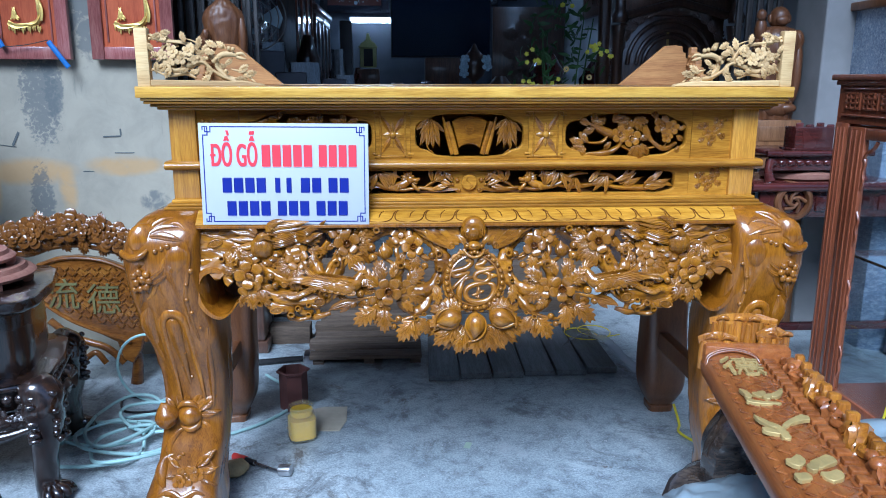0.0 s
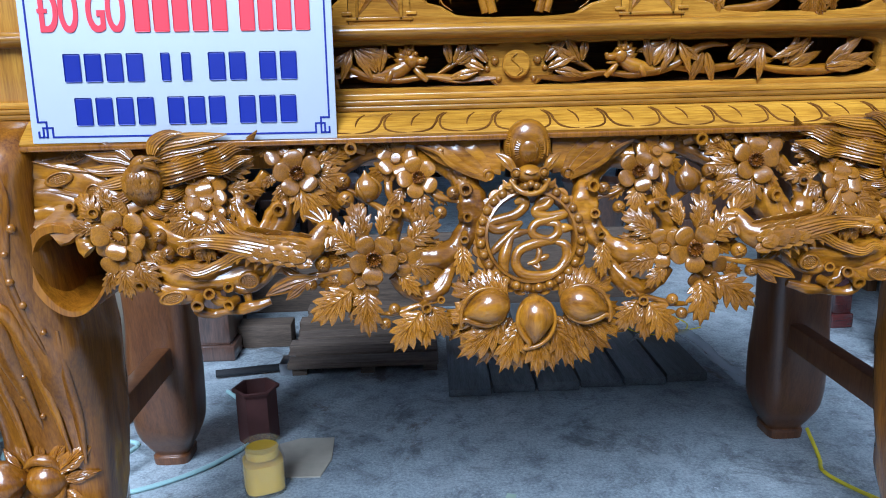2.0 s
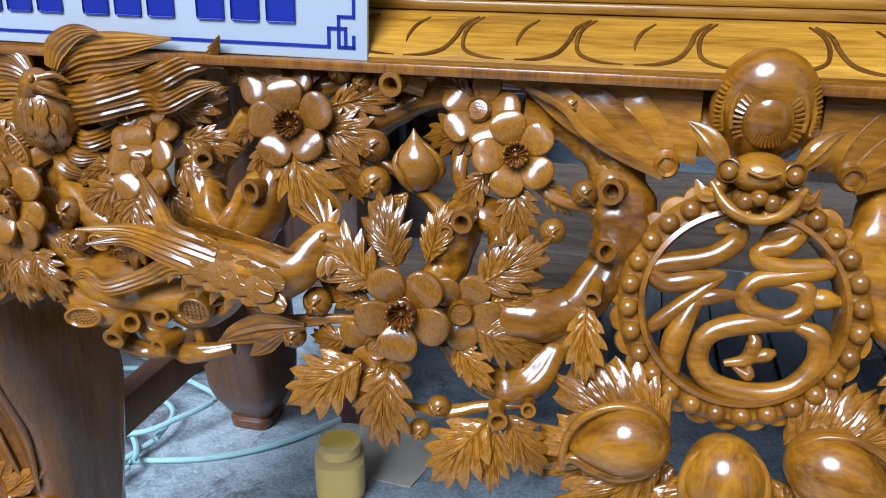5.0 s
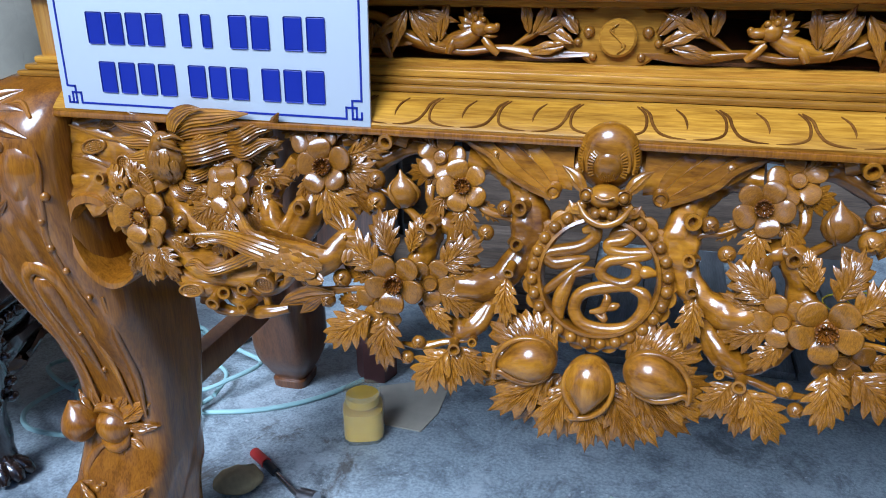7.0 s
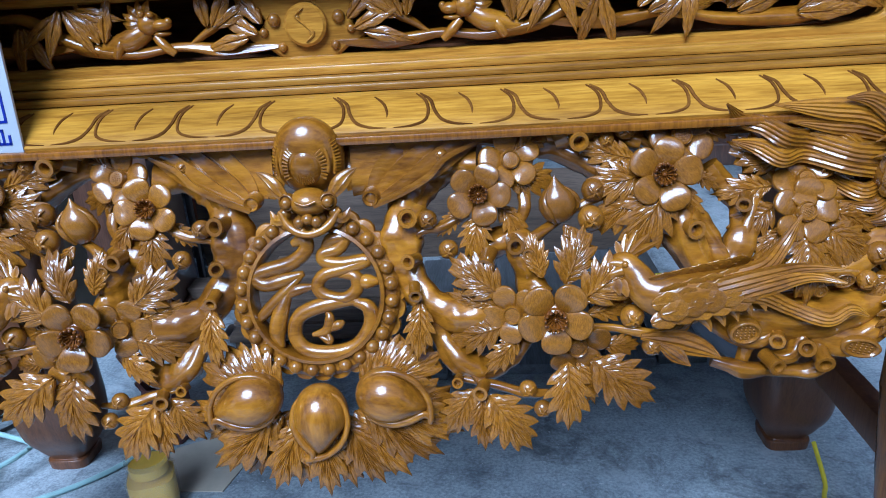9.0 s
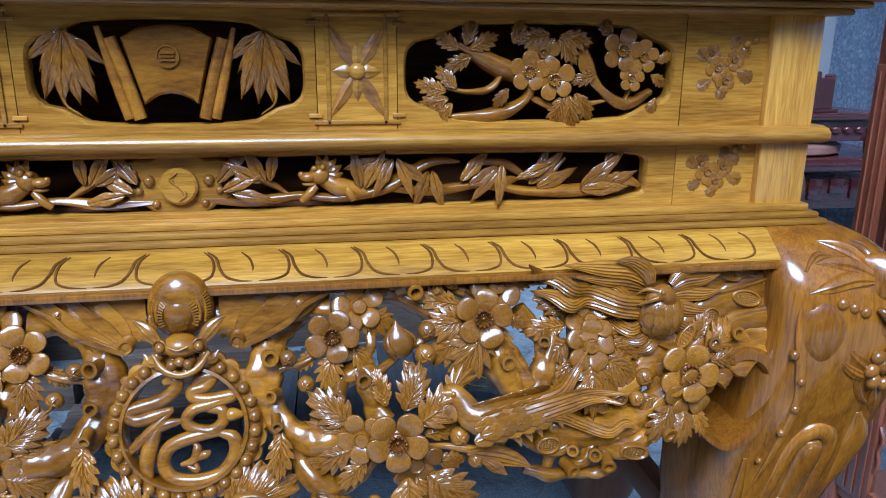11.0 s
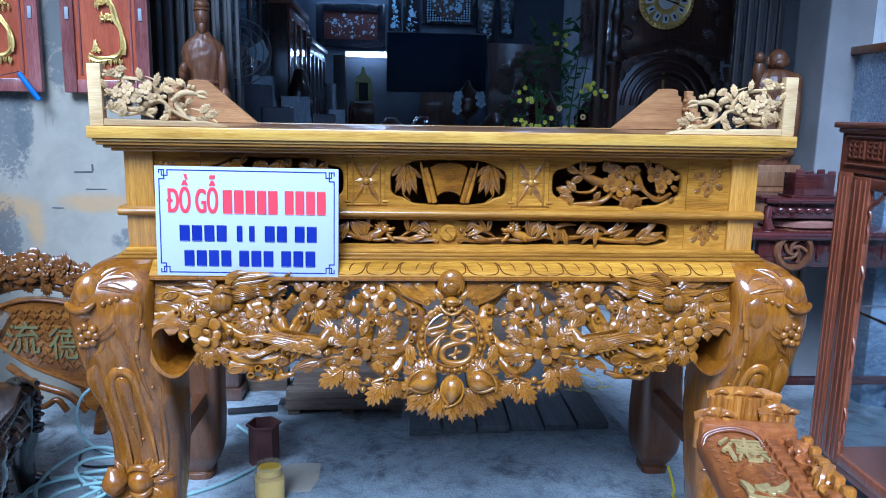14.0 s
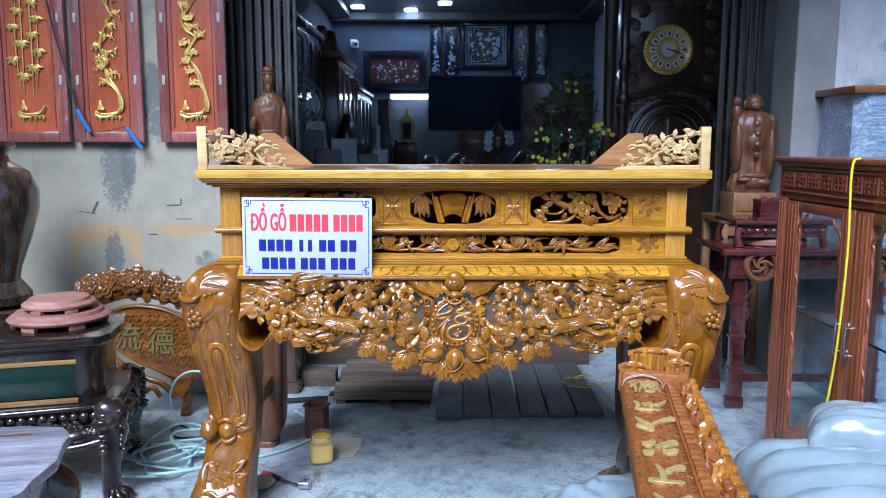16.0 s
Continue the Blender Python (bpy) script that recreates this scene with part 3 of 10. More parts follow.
part("top_board", B(-0.868, 0.868, 0.006, 0.782, 1.262, 1.2895, 0.003), TOPW, altar, "polished brown board")
for _n2, _a in (("front_edge", (-0.875, 0.875, -0.004, 0.006, 1.262, 1.291)), ("back_edge", (-0.875, 0.875, 0.782, 0.79, 1.262, 1.291)),
                ("side_edge", (-0.876, -0.868, 0.006, 0.782, 1.262, 1.2905)), ("side_edge", (0.868, 0.876, 0.006, 0.782, 1.262, 1.2905))):
    part(_n2, B(*_a, 0.003), EDGE, altar, "yellow wooden edge strip")
for _z0, _z1, _in in ((1.254, 1.262, 0.008), (1.246, 1.254, 0.014), (1.238, 1.246, 0.026), (1.230, 1.238, 0.040)):
    part("cornice_step", B(-0.875 + _in, 0.875 - _in, -0.004 + _in, 0.79 - _in, _z0, _z1, 0.0035), EDGE if _z0 > 1.25 else GOLD_X, altar)

# upper case
for _s in (-1, 1):
    part("post", B(_s * 0.816, _s * 0.745, 0.066, 0.125, 0.985, 1.231, 0.003), GOLD_Z, altar, "smooth yellow-brown post")
    part("post", B(_s * 0.816, _s * 0.745, 0.66, 0.72, 0.985, 1.231, 0.003), GOLD_Z, altar)
    part("case_side", B(_s * 0.806, _s * 0.786, 0.125, 0.66, 0.985, 1.231), GOLD_Z, altar)
part("case_back", B(-0.745, 0.745, 0.70, 0.715, 0.985, 1.231), GOLD_X, altar)
part("case_floor", B(-0.785, 0.785, 0.12, 0.70, 0.985, 0.997), BROWN, altar)
for _s in (-1, 1):
    _bm = bmesh.new()
    _pr = [(0.066, 1.068), (0.052, 1.071), (0.046, 1.077), (0.046, 1.083), (0.052, 1.089), (0.066, 1.092), (0.12, 1.092), (0.12, 1.068)]
    if _s > 0:
        profile_bar(_bm, -0.832, 0.832, _pr)
        part("waist_moulding", _bm, GOLD_X, altar, "rounded rail", sharp=50)
    else:
        _bm.free()
for _z0, _z1, _in in ((0.978, 0.988, 0.0), (0.970, 0.978, 0.010), (0.962, 0.970, 0.018)):
    part("base_moulding", B(-0.822 - _in, 0.822 + _in, 0.056 - _in, 0.73 + _in, _z0, _z1, 0.003), GOLD_X, altar)

PY, PB = 0.078, 0.098


# pierced upper panels
_bm = bmesh.new()
holed(_bm, -0.165, 0.165, 1.092, 1.231, oval(0, 1.158, 0.15, 0.058, 48, 3.4, 0.10), PY, PB)
fan_panel = part("pierced_panel", _bm, GOLD_X, altar, "pierced panel with fan and bamboo")
flower_panels = {}
for _s in (-1, 1):
    _bm = bmesh.new()
    _x0, _x1 = sorted((_s * 0.262, _s * 0.63))
    holed(_bm, _x0, _x1, 1.092, 1.231, oval(_s * 0.444, 1.158, 0.172, 0.058, 48, 3.6, 0.10), PY, PB)
    flower_panels[_s] = part("pierced_panel", _bm, GOLD_X, altar, "pierced panel with plum blossom branch")
    _x0, _x1 = sorted((_s * 0.166, _s * 0.261))
    cp = part("cross_panel", B(_x0, _x1, PY, PB, 1.092, 1.231), GOLD_X, altar, "panel with a carved four-petal cross")
    cx = _s * 0.2135
    for _xx in (-0.034, 0.034):
        part("raised_bead", B(cx + _xx - 0.0025, cx + _xx + 0.0025, PY - 0.003, PY, 1.098, 1.226, 0.001), GOLD_X, cp)
    for _zz in (1.098, 1.222):
        part("raised_bead", B(cx - 0.052, cx + 0.052, PY - 0.003, PY, _zz, _zz + 0.005, 0.001), GOLD_X, cp)
    for _zz, _d in ((1.108, 1), (1.214, -1)):
        for _xx in (-0.05, 0.05):
            part("fret", B(cx + _xx - 0.008, cx + _xx + 0.008, PY - 0.003, PY, _zz - 0.002, _zz + 0.003, 0.001), GOLD_X, cp)
    for _a, _L in ((58, 0.064), (122, 0.064), (238, 0.064), (302, 0.064), (90, 0.034), (270, 0.034), (0, 0.028), (180, 0.028)):
        _q = math.radians(_a)
        part("petal", ribbon(bmesh.new(), [(cx + math.cos(_q) * _L * d, PY - 0.001, 1.16 + math.sin(_q) * _L * d, w) for d, w in ((0.08, 0.002), (0.4, 0.0075), (0.7, 0.0055), (1.0, 0.0005))], 2, 0.2, 0.5, 5, 0.5), CARVE if _L > 0.05 else GOLD_X, cp)
    part("boss", blob(bmesh.new(), (cx, PY - 0.002, 1.16), (0.010, 0.007, 0.010)), GOLD_X, cp)
    for _z0, _z1 in ((1.092, 1.231), (0.988, 1.068)):
        _x0, _x1 = sorted((_s * 0.631, _s * 0.745))
        part("corner_panel", B(_x0, _x1, PY - 0.001, PB, _z0, _z1), GOLD_X, altar, "panel with carved blossom relief")
_bm = bmesh.new()
holed(_bm, -0.6305, 0.6305, 0.988, 1.068, oval(0, 1.028, 0.59, 0.032, 96, 8.0), PY, PB)
low_panel = part("pierced_panel", _bm, GOLD_X, altar, "long pierced panel with bamboo and yin-yang disc")

# rounded carved band under the case, its slanting gouged flutes drawn as raised lines
_bm = bmesh.new()
_arc = [(0.058, 0.962), (0.036, 0.9615), (0.029, 0.9595), (0.002, 0.9395), (-0.005, 0.933), (-0.0075, 0.930), (-0.006, 0.927), (0.058, 0.927)]
profile_bar(_bm, -0.745, 0.745, _arc)
BANDW = wood("yellow_band_wood", (0.19, 0.075, 0.005), (0.42, 0.195, 0.013), (0.56, 0.290, 0.028), "x", coat=0.42, coat_rough=0.22, bump=0.4, spec=0.08)
band = part("fluted_band", _bm, BANDW, altar, "rounded band with gouged petal outlines drawn in dark lines", sharp=25)
# dark matt colour gives the raised lines the shade of cut grooves
GROOVE_SHADE = wood("groove_shade_wood", (0.10, 0.036, 0.006), (0.15, 0.058, 0.009), (0.2, 0.085, 0.013), "x", rough=0.85, coat=0.0, spec=0.05)


def on_band(x, z):
    return (x, float(np.interp(z, [0.930, 0.933, 0.9395, 0.9595], [-0.0075, -0.005, 0.002, 0.029])), z)


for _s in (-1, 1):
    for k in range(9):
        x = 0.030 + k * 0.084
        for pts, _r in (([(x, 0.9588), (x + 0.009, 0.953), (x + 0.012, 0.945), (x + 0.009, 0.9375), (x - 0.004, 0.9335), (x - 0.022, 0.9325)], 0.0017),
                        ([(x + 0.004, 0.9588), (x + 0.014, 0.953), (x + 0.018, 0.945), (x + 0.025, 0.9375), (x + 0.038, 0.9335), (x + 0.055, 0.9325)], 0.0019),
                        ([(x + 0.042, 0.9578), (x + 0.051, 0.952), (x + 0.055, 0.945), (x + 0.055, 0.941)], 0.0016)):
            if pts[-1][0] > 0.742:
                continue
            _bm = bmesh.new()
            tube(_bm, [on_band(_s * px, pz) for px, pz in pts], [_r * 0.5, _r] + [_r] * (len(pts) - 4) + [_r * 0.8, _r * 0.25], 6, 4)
            part("gouge", _bm, GROOVE_SHADE, band)
part("apron_lip", B(-0.745, 0.745, -0.012, 0.05, 0.918, 0.927, 0.003), LEGW, altar, "dark lip")
for _s in (-1, 1):
    part("side_rail", B(_s * 0.80, _s * 0.76, 0.10, 0.70, 0.74, 0.962, 0.004), LEGW, altar, "plain side rail")
part("back_rail", B(-0.76, 0.76, 0.70, 0.73, 0.80, 0.962, 0.004), LEGW, altar)


def leg_loft(rows, s, n=44, rough=0.003, fold=0.0):
    """Rounded-square rings (height, centre x, half x, front y, back y) skinned into a leg."""
    bm = bmesh.new()
    rings = []
    for q in spline(rows, 9):
        z, cx, hx, y0, y1 = q
        ring = []
        for i in range(n):
            t = 2 * math.pi * i / n
            c, d = math.cos(t), math.sin(t)
            r = (abs(c) ** 5 + abs(d) ** 5) ** (-1 / 5)
            w = 1 + rough * 8 * noise.noise(Vector((c * 2 + s, d * 2, z * 9)))
            if fold:
                f = noise.noise(Vector((c * 2.6 + 0.8 * math.sin(z * 11), d * 2.6 + 0.8 * math.cos(z * 9), z * 2.2 + s)))
                w += fold * (1 - 2.4 * abs(f)) * min(1, max(0, (0.9 - z) * 6)) + 0.4 * fold * noise.noise(Vector((c * 5, d * 5, z * 14)))
            ring.append((s * (cx + hx * r * c * w), (y0 + y1) / 2 + (y1 - y0) / 2 * r * d * w, z))
        rings.append(ring)
    loft(bm, rings)
    return bm


FRONT_LEG = [(0.0, 0.845, 0.095, -0.05, 0.17), (0.03, 0.848, 0.105, -0.065, 0.18), (0.09, 0.846, 0.108, -0.06, 0.18), (0.15, 0.84, 0.098, -0.02, 0.19),
             (0.24, 0.822, 0.092, 0.025, 0.20), (0.34, 0.812, 0.088, 0.06, 0.21), (0.46, 0.806, 0.088, 0.05, 0.22), (0.58, 0.81, 0.098, 0.01, 0.22),
             (0.68, 0.822, 0.104, -0.02, 0.21), (0.78, 0.836, 0.104, -0.045, 0.20), (0.86, 0.840, 0.102, -0.05, 0.19), (0.91, 0.83, 0.096, -0.035, 0.18),
             (0.945, 0.815, 0.080, 0.0, 0.16), (0.962, 0.80, 0.060, 0.035, 0.14)]
BACK_LEG = [(0.0, 0.856, 0.048, 0.735, 0.835), (0.022, 0.856, 0.05, 0.733, 0.837), (0.028, 0.856, 0.045, 0.74, 0.83), (0.06, 0.855, 0.062, 0.72, 0.85), (0.12, 0.852, 0.080, 0.69, 0.86), (0.25, 0.845, 0.084, 0.67, 0.84),
            (0.45, 0.83, 0.080, 0.65, 0.80), (0.65, 0.825, 0.086, 0.63, 0.80), (0.82, 0.835, 0.092, 0.60, 0.81), (0.93, 0.82, 0.08, 0.60, 0.78), (0.962, 0.80, 0.06, 0.62, 0.74)]
legs = {}
for _s in (-1, 1):
    legs[_s] = part("front_leg", leg_loft(FRONT_LEG, _s, fold=0.035), LEGW, altar, "cabriole leg carved with lotus and blossom", sharp=60)
    part("back_leg", leg_loft(BACK_LEG, _s), BROWN, altar, "plain dark brown back leg", sharp=60)
    part("stretcher", B(_s * 0.835, _s * 0.795, 0.18, 0.70, 0.30, 0.365, 0.004), BROWN, altar, "plain side stretcher")
    # hollow inward scroll between leg and apron, with its dark back
    _bm = bmesh.new()
    _path = spline([(0.664, 0.772), (0.676, 0.795), (0.705, 0.806), (0.735, 0.795), (0.750, 0.762), (0.746, 0.722), (0.725, 0.688), (0.695, 0.672), (0.668, 0.684), (0.648, 0.712)], 6)
    _rings = []
    for k, q in enumerate(_path):
        a, b = _path[max(0, k - 1)], _path[min(len(_path) - 1, k + 1)]
        d = (b - a) / np.linalg.norm(b - a)
        nx, nz = d[1], -d[0]
        u = k / (len(_path) - 1)
        w = 0.004 + 0.006 * math.sin(math.pi * min(1, 1.15 * u)) ** 0.6
        f = -0.022 + 0.10 * max(0, u - 0.72) ** 1.3
        ring = [(q[0] + nx * w * e, y, q[1] + nz * w * e) for e, y in ((-1, f + 0.008), (-0.6, f), (0.6, f), (1, f + 0.008), (1, 0.195), (-1, 0.195))]
        _rings.append([(_s * x, y, z) for x, y, z in ring])
    loft(_bm, _rings)
    scroll = part("scroll", _bm, LEGW, legs[_s], sharp=45)
    _bm = bmesh.new()
    slab(_bm, [(_s * q[0], q[1]) for q in _path], 0.180, 0.190)
    part("scroll_back", _bm, BROWN, scroll)


# ---- carved work of the altar ----
def front_of(x, z):
    """Depth of the apron's bulging face."""
    y = np.interp(z, [0.58, 0.64, 0.70, 0.765, 0.82, 0.865, 0.92], [-0.07, -0.07, -0.06, -0.045, -0.015, 0.008, 0.02])
    return float(y + 0.035 * min(1, max(0, (abs(x) - 0.3) / 0.4)) * np.interp(z, [0.7, 0.9], [1, 0.2]))


def slope_at(x, z):
    return math.degrees(math.atan((front_of(x, z + 0.02) - front_of(x, z - 0.02)) / 0.04))


def sheet(bm, x0, x1, low, high, front, thick=0.022, nx=24, nz=10):
    """A solid carved sheet between two edges low(x) and high(x), its face at front(x, z)."""
    F, K = [], []
    for i in range(nx + 1):
        x = x0 + (x1 - x0) * i / nx
        a, b = low(x), high(x)
        zs = [a + (b - a) * j / nz for j in range(nz + 1)]
        F.append([bm.verts.new((x, front(x, z) + (0.006 if j in (0, nz) else 0), z)) for j, z in enumerate(zs)])
        K.append([bm.verts.new((x, front_of(x, z) + thick, z)) for z in zs])
    for i in range(nx):
        for j in range(nz):
            bm.faces.new((F[i][j], F[i + 1][j], F[i + 1][j + 1], F[i][j + 1]))
            bm.faces.new((K[i][j], K[i][j + 1], K[i + 1][j + 1], K[i + 1][j]))
        for j in (0, nz):
            bm.faces.new((F[i][j], F[i + 1][j], K[i + 1][j], K[i][j]))
    for i in (0, nx):
        for j in range(nz):
            bm.faces.new((F[i][j], F[i][j + 1], K[i][j + 1], K[i][j]))
    return bm


OPEN = flower_mesh("open_blossom", CARVE, 5, "beads", 0.23, 3, HEART)
SEED = flower_mesh("seed_blossom", CARVE, 5, "seeds", 0.20, 5)
SIX = flower_mesh("six_petal_blossom", CARVE, 6, "beads", 0.23, 8, HEART)
LEAF = leaf_mesh("lobed_leaf", CARVE, "plume")
LEAF2 = leaf_mesh("broad_leaf", CARVE, "hand", 0.18)
BLADE = leaf_mesh("blade_leaf", CARVE, "blade", 0.08, 0.05, 0.012, 4)
_b = bmesh.new()
loft(_b, [[(x + 0.0001, r * math.cos(t) * 0.9 * (1 + 0.05 * math.cos(3 * t)), r * math.sin(t) * (1 + 0.05 * math.cos(3 * t))) for t in (2 * math.pi * i / 15 for i in range(15))] for x, r in ((-1.15, 0.15), (-1.0, 0.5), (-0.7, 0.8), (-0.2, 1.0), (0.3, 0.95), (0.7, 0.7), (1.0, 0.36), (1.25, 0.16), (1.5, 0.02))])
for k in range(3):
    a = 2 * math.pi * k / 3 + 0.5
    tube(_b, [(-1.0, -0.5 * math.cos(a), 0.5 * math.sin(a)), (-0.3, -0.95 * math.cos(a), 1.04 * math.sin(a)), (0.35, -0.95 * math.cos(a + 0.3), 1.0 * math.sin(a + 0.3)), (0.9, -0.5 * math.cos(a + 0.5), 0.5 * math.sin(a + 0.5))], [0.10, 0.16, 0.14, 0.05], 6, 3)
BUD = mesh_of(_b, "pointed_bud", CARVE, True, 60)
_b = bmesh.new()
blob(_b, (0, 0, 0), (1, 0.9, 1), seg=14, rings=10)
for k in range(4):
    a = 2 * math.pi * k / 4
    tube(_b, [(0.75 * math.cos(a), -0.65, 0.75 * math.sin(a)), (0.3 * math.cos(a + 0.4), -0.95, 0.3 * math.sin(a + 0.4)), (0, -1.0, 0)], [0.1, 0.16, 0.1], 6, 3)
BERRY = mesh_of(_b, "round_bud", CARVE, True, 60)
SCALE = leaf_mesh("scale_feather", CARVE, "scale", 0.10, 0.05, 0.018, 3)
_b = bmesh.new()
loft(_b, [[(r * math.cos(t), y, r * math.sin(t)) for t in (2 * math.pi * i / 12 for i in range(12))] for r, y in ((0.85, 1.6), (0.85, -0.5), (1.0, -0.8), (0.95, -1.05), (0.6, -1.05), (0.5, -0.8), (0.45, 0.2))])
STUB = mesh_of(_b, "hollow_twig_end", CARVE, True, 50)
_b = bmesh.new()
lathe_y(_b, [(1.0, 0.5), (1.0, -0.10), (0.93, -0.22), (0.82, -0.24), (0.74, -0.12), (0.70, 0.0), (0.0001, -0.06)], 28)
for i in range(-2, 3):
    for j in range(-2, 3):
        if i * i + j * j < 6:
            blob(_b, (0.25 * i, -0.06, 0.25 * j), (0.09, 0.08, 0.09), seg=7, rings=5)
KNOT = mesh_of(_b, "ringed_knot", CARVE, True, 55)
LEG_BEAD = mesh_of(blob(bmesh.new(), (0, 0, 0), 1, seg=12, rings=8), "knob", LEGW)
BEAD = mesh_of(blob(bmesh.new(), (0, 0, 0), 1, seg=12, rings=8), "bead", CARVE)

# solid ends, wings and the strip under the lip: the apron's own mesh
apron = None
for _s in (-1, 1):
    _bm = bmesh.new()

    def _relief(x, z, s=_s):
        w = noise.noise(Vector((abs(x) * 9, 0, z * 9)))
        g = math.sin((abs(x) * 60 + z * 150) + 5 * w)
        return front_of(x, z) - 0.012 - 0.0016 * g - 0.007 * noise.noise(Vector((abs(x) * 14, 3, z * 16)))
    lo = lambda x: float(np.interp(abs(x), [0.52, 0.56, 0.60, 0.64, 0.665, 0.69, 0.705, 0.72, 0.745], [0.895, 0.835, 0.815, 0.800, 0.800, 0.778, 0.775, 0.790, 0.800]))
    hi = lambda x: 0.919
    _x0, _x1 = sorted((_s * 0.52, _s * 0.746))
    sheet(_bm, _x0, _x1, lo, hi, _relief, 0.03, 60, 34)
    # strip under the lip
    _x0, _x1 = sorted((_s * 0.10, _s * 0.53))
    sheet(_bm, _x0, _x1, lambda x: 0.905 + 0.008 * noise.noise(Vector((x * 22, 1, 0))), hi, lambda x, z: front_of(x, z) - 0.004 - 0.003 * math.sin(abs(x) * 160 + z * 200), 0.02, 60, 4)
    ob = part("apron_end", _bm, CARVE, altar, "solid carved bark-like end of the apron", sharp=70)
    if _s < 0:
        apron = ob
        ob.name = "apron"
        ob["label"] = "pierced apron carved with blossoms, birds, bat and peaches"
        ob.matrix_basis = pose(0.005, 0, 0.004)

# bat over the ring: ribbed wings, domed forehead, face
for _s in (-1, 1):
    wing = None
    for k, (pts, off) in enumerate((([(0.040, 0.866, 0.006), (0.036, 0.886, 0.009), (0.040, 0.904, 0.010), (0.046, 0.918, 0.007)], 0.006), ([(0.052, 0.862, 0.005), (0.054, 0.884, 0.010), (0.064, 0.902, 0.012), (0.076, 0.917, 0.009)], 0.009), ([(0.058, 0.860, 0.005), (0.070, 0.880, 0.011), (0.088, 0.898, 0.013), (0.106, 0.916, 0.010)], 0.012),
                                     ([(0.062, 0.858, 0.005), (0.084, 0.876, 0.011), (0.110, 0.894, 0.014), (0.136, 0.914, 0.011)], 0.015), ([(0.064, 0.856, 0.004), (0.096, 0.872, 0.008), (0.128, 0.892, 0.012), (0.164, 0.912, 0.009), (0.196, 0.918, 0.003)], 0.018), ([(0.062, 0.855, 0.003), (0.092, 0.866, 0.0035), (0.118, 0.880, 0.0035), (0.136, 0.897, 0.003), (0.166, 0.908, 0.002)], 0.024))):
        _bm = ribbon(bmesh.new(), [(_s * x, front_of(x, z) - off + 0.010 * (z > 0.90), z, w) for x, z, w in pts], 2, 0.10, 0.7, 8, 0.18)
        wing = part("bat_wing" if k == 0 else "rib", _bm, CARVE, wing or apron, "ribbed bat wing" if k == 0 else "", sharp=40) if k == 0 else (part("rib", _bm, CARVE, wing, sharp=40), wing)[1]
    _x0, _x1 = sorted((_s * 0.040, _s * 0.200))
    part("membrane", sheet(bmesh.new(), _x0, _x1, lambda x: float(np.interp(abs(x), [0.04, 0.07, 0.10, 0.13, 0.165, 0.2], [0.860, 0.864, 0.874, 0.888, 0.905, 0.913])), lambda x: 0.919, lambda x, z: front_of(x, z) - 0.012, 0.012, 24, 8), CARVE, wing, sharp=60)
    part("wing_curl", lathe_y(bmesh.new(), [(0.009, 0.010), (0.009, -0.004), (0.007, -0.008), (0.005, -0.005), (0.0001, -0.007)], 18, (_s * 0.060, front_of(0.06, 0.862) - 0.020, 0.862)), CARVE, wing)
_bm = bmesh.new()
blob(_bm, (0, -0.002, 0.903), (0.036, 0.026, 0.042), pose(0, 0, 0, 14), 32, 22)
for k in range(46):
    a = math.pi * (k / 45 * 1.24 - 0.12)
    c, d = math.cos(a), math.sin(a)
    tube(_bm, [(0.0295 * c, -0.0215 + 0.004 * d, 0.903 + 0.034 * d), (0.0335 * c, -0.0155 + 0.004 * d, 0.903 + 0.0385 * d)], 0.0011, 4, 1)
for r, off in ((0.029, 0.0195), (0.0235, 0.0245)):
    tube(_bm, [(r * math.cos(a), -off + 0.004 * math.sin(a), 0.901 + 1.17 * r * math.sin(a)) for a in (math.pi * (k / 12 * 1.2 - 0.1) for k in range(13))], 0.0019, 8, 3)
blob(_bm, (0, -0.0205, 0.898), (0.0165, 0.011, 0.0195), pose(0, 0, 0, 10), 20, 14)
for k in range(29):
    a = math.pi * (k / 28 * 1.3 - 0.15)
    tube(_bm, [(0.0162 * math.cos(a), -0.0272, 0.898 + 0.0192 * math.sin(a)), (0.0222 * math.cos(a), -0.0252, 0.898 + 0.0262 * math.sin(a))], 0.0012, 5, 1)
for k in range(9):
    a = radians(-150 + 15 * k)
    tube(_bm, [(0.006 * math.cos(a), -0.0325, 0.892 + 0.006 * math.sin(a) + 0.004), (0.013 * math.cos(a) * 0.8, -0.030, 0.892 - 0.010 + 0.004 * math.cos(a) ** 2)], 0.0006, 4, 1)
part("bat_forehead", _bm, CARVE, apron, "domed bat forehead with fine rays", sharp=70)
_bm = bmesh.new()
blob(_bm, (0, -0.026, 0.864), (0.020, 0.018, 0.014), None, 18, 12)
for _s in (-1, 1):
    for _n, _p, _r in (("eye", (0.0205, -0.036, 0.866), 0.0058), ("cheek", (0.025, -0.028, 0.853), 0.0065), ("nostril", (0.0085, -0.042, 0.848), 0.0058), ("tooth", (0.006, -0.042, 0.839), 0.0036)):
        part(_n, BEAD, CARVE, apron, m=Matrix.Translation((_s * _p[0], _p[1], _p[2])) @ Matrix.Diagonal((_r, _r, _r, 1)))
blob(_bm, (0, -0.042, 0.851), (0.0065, 0.006, 0.0055), None, 12, 8)
tube(_bm, [(-0.010, -0.044, 0.869), (0, -0.046, 0.866), (0.010, -0.044, 0.869)], 0.0014, 6, 4)
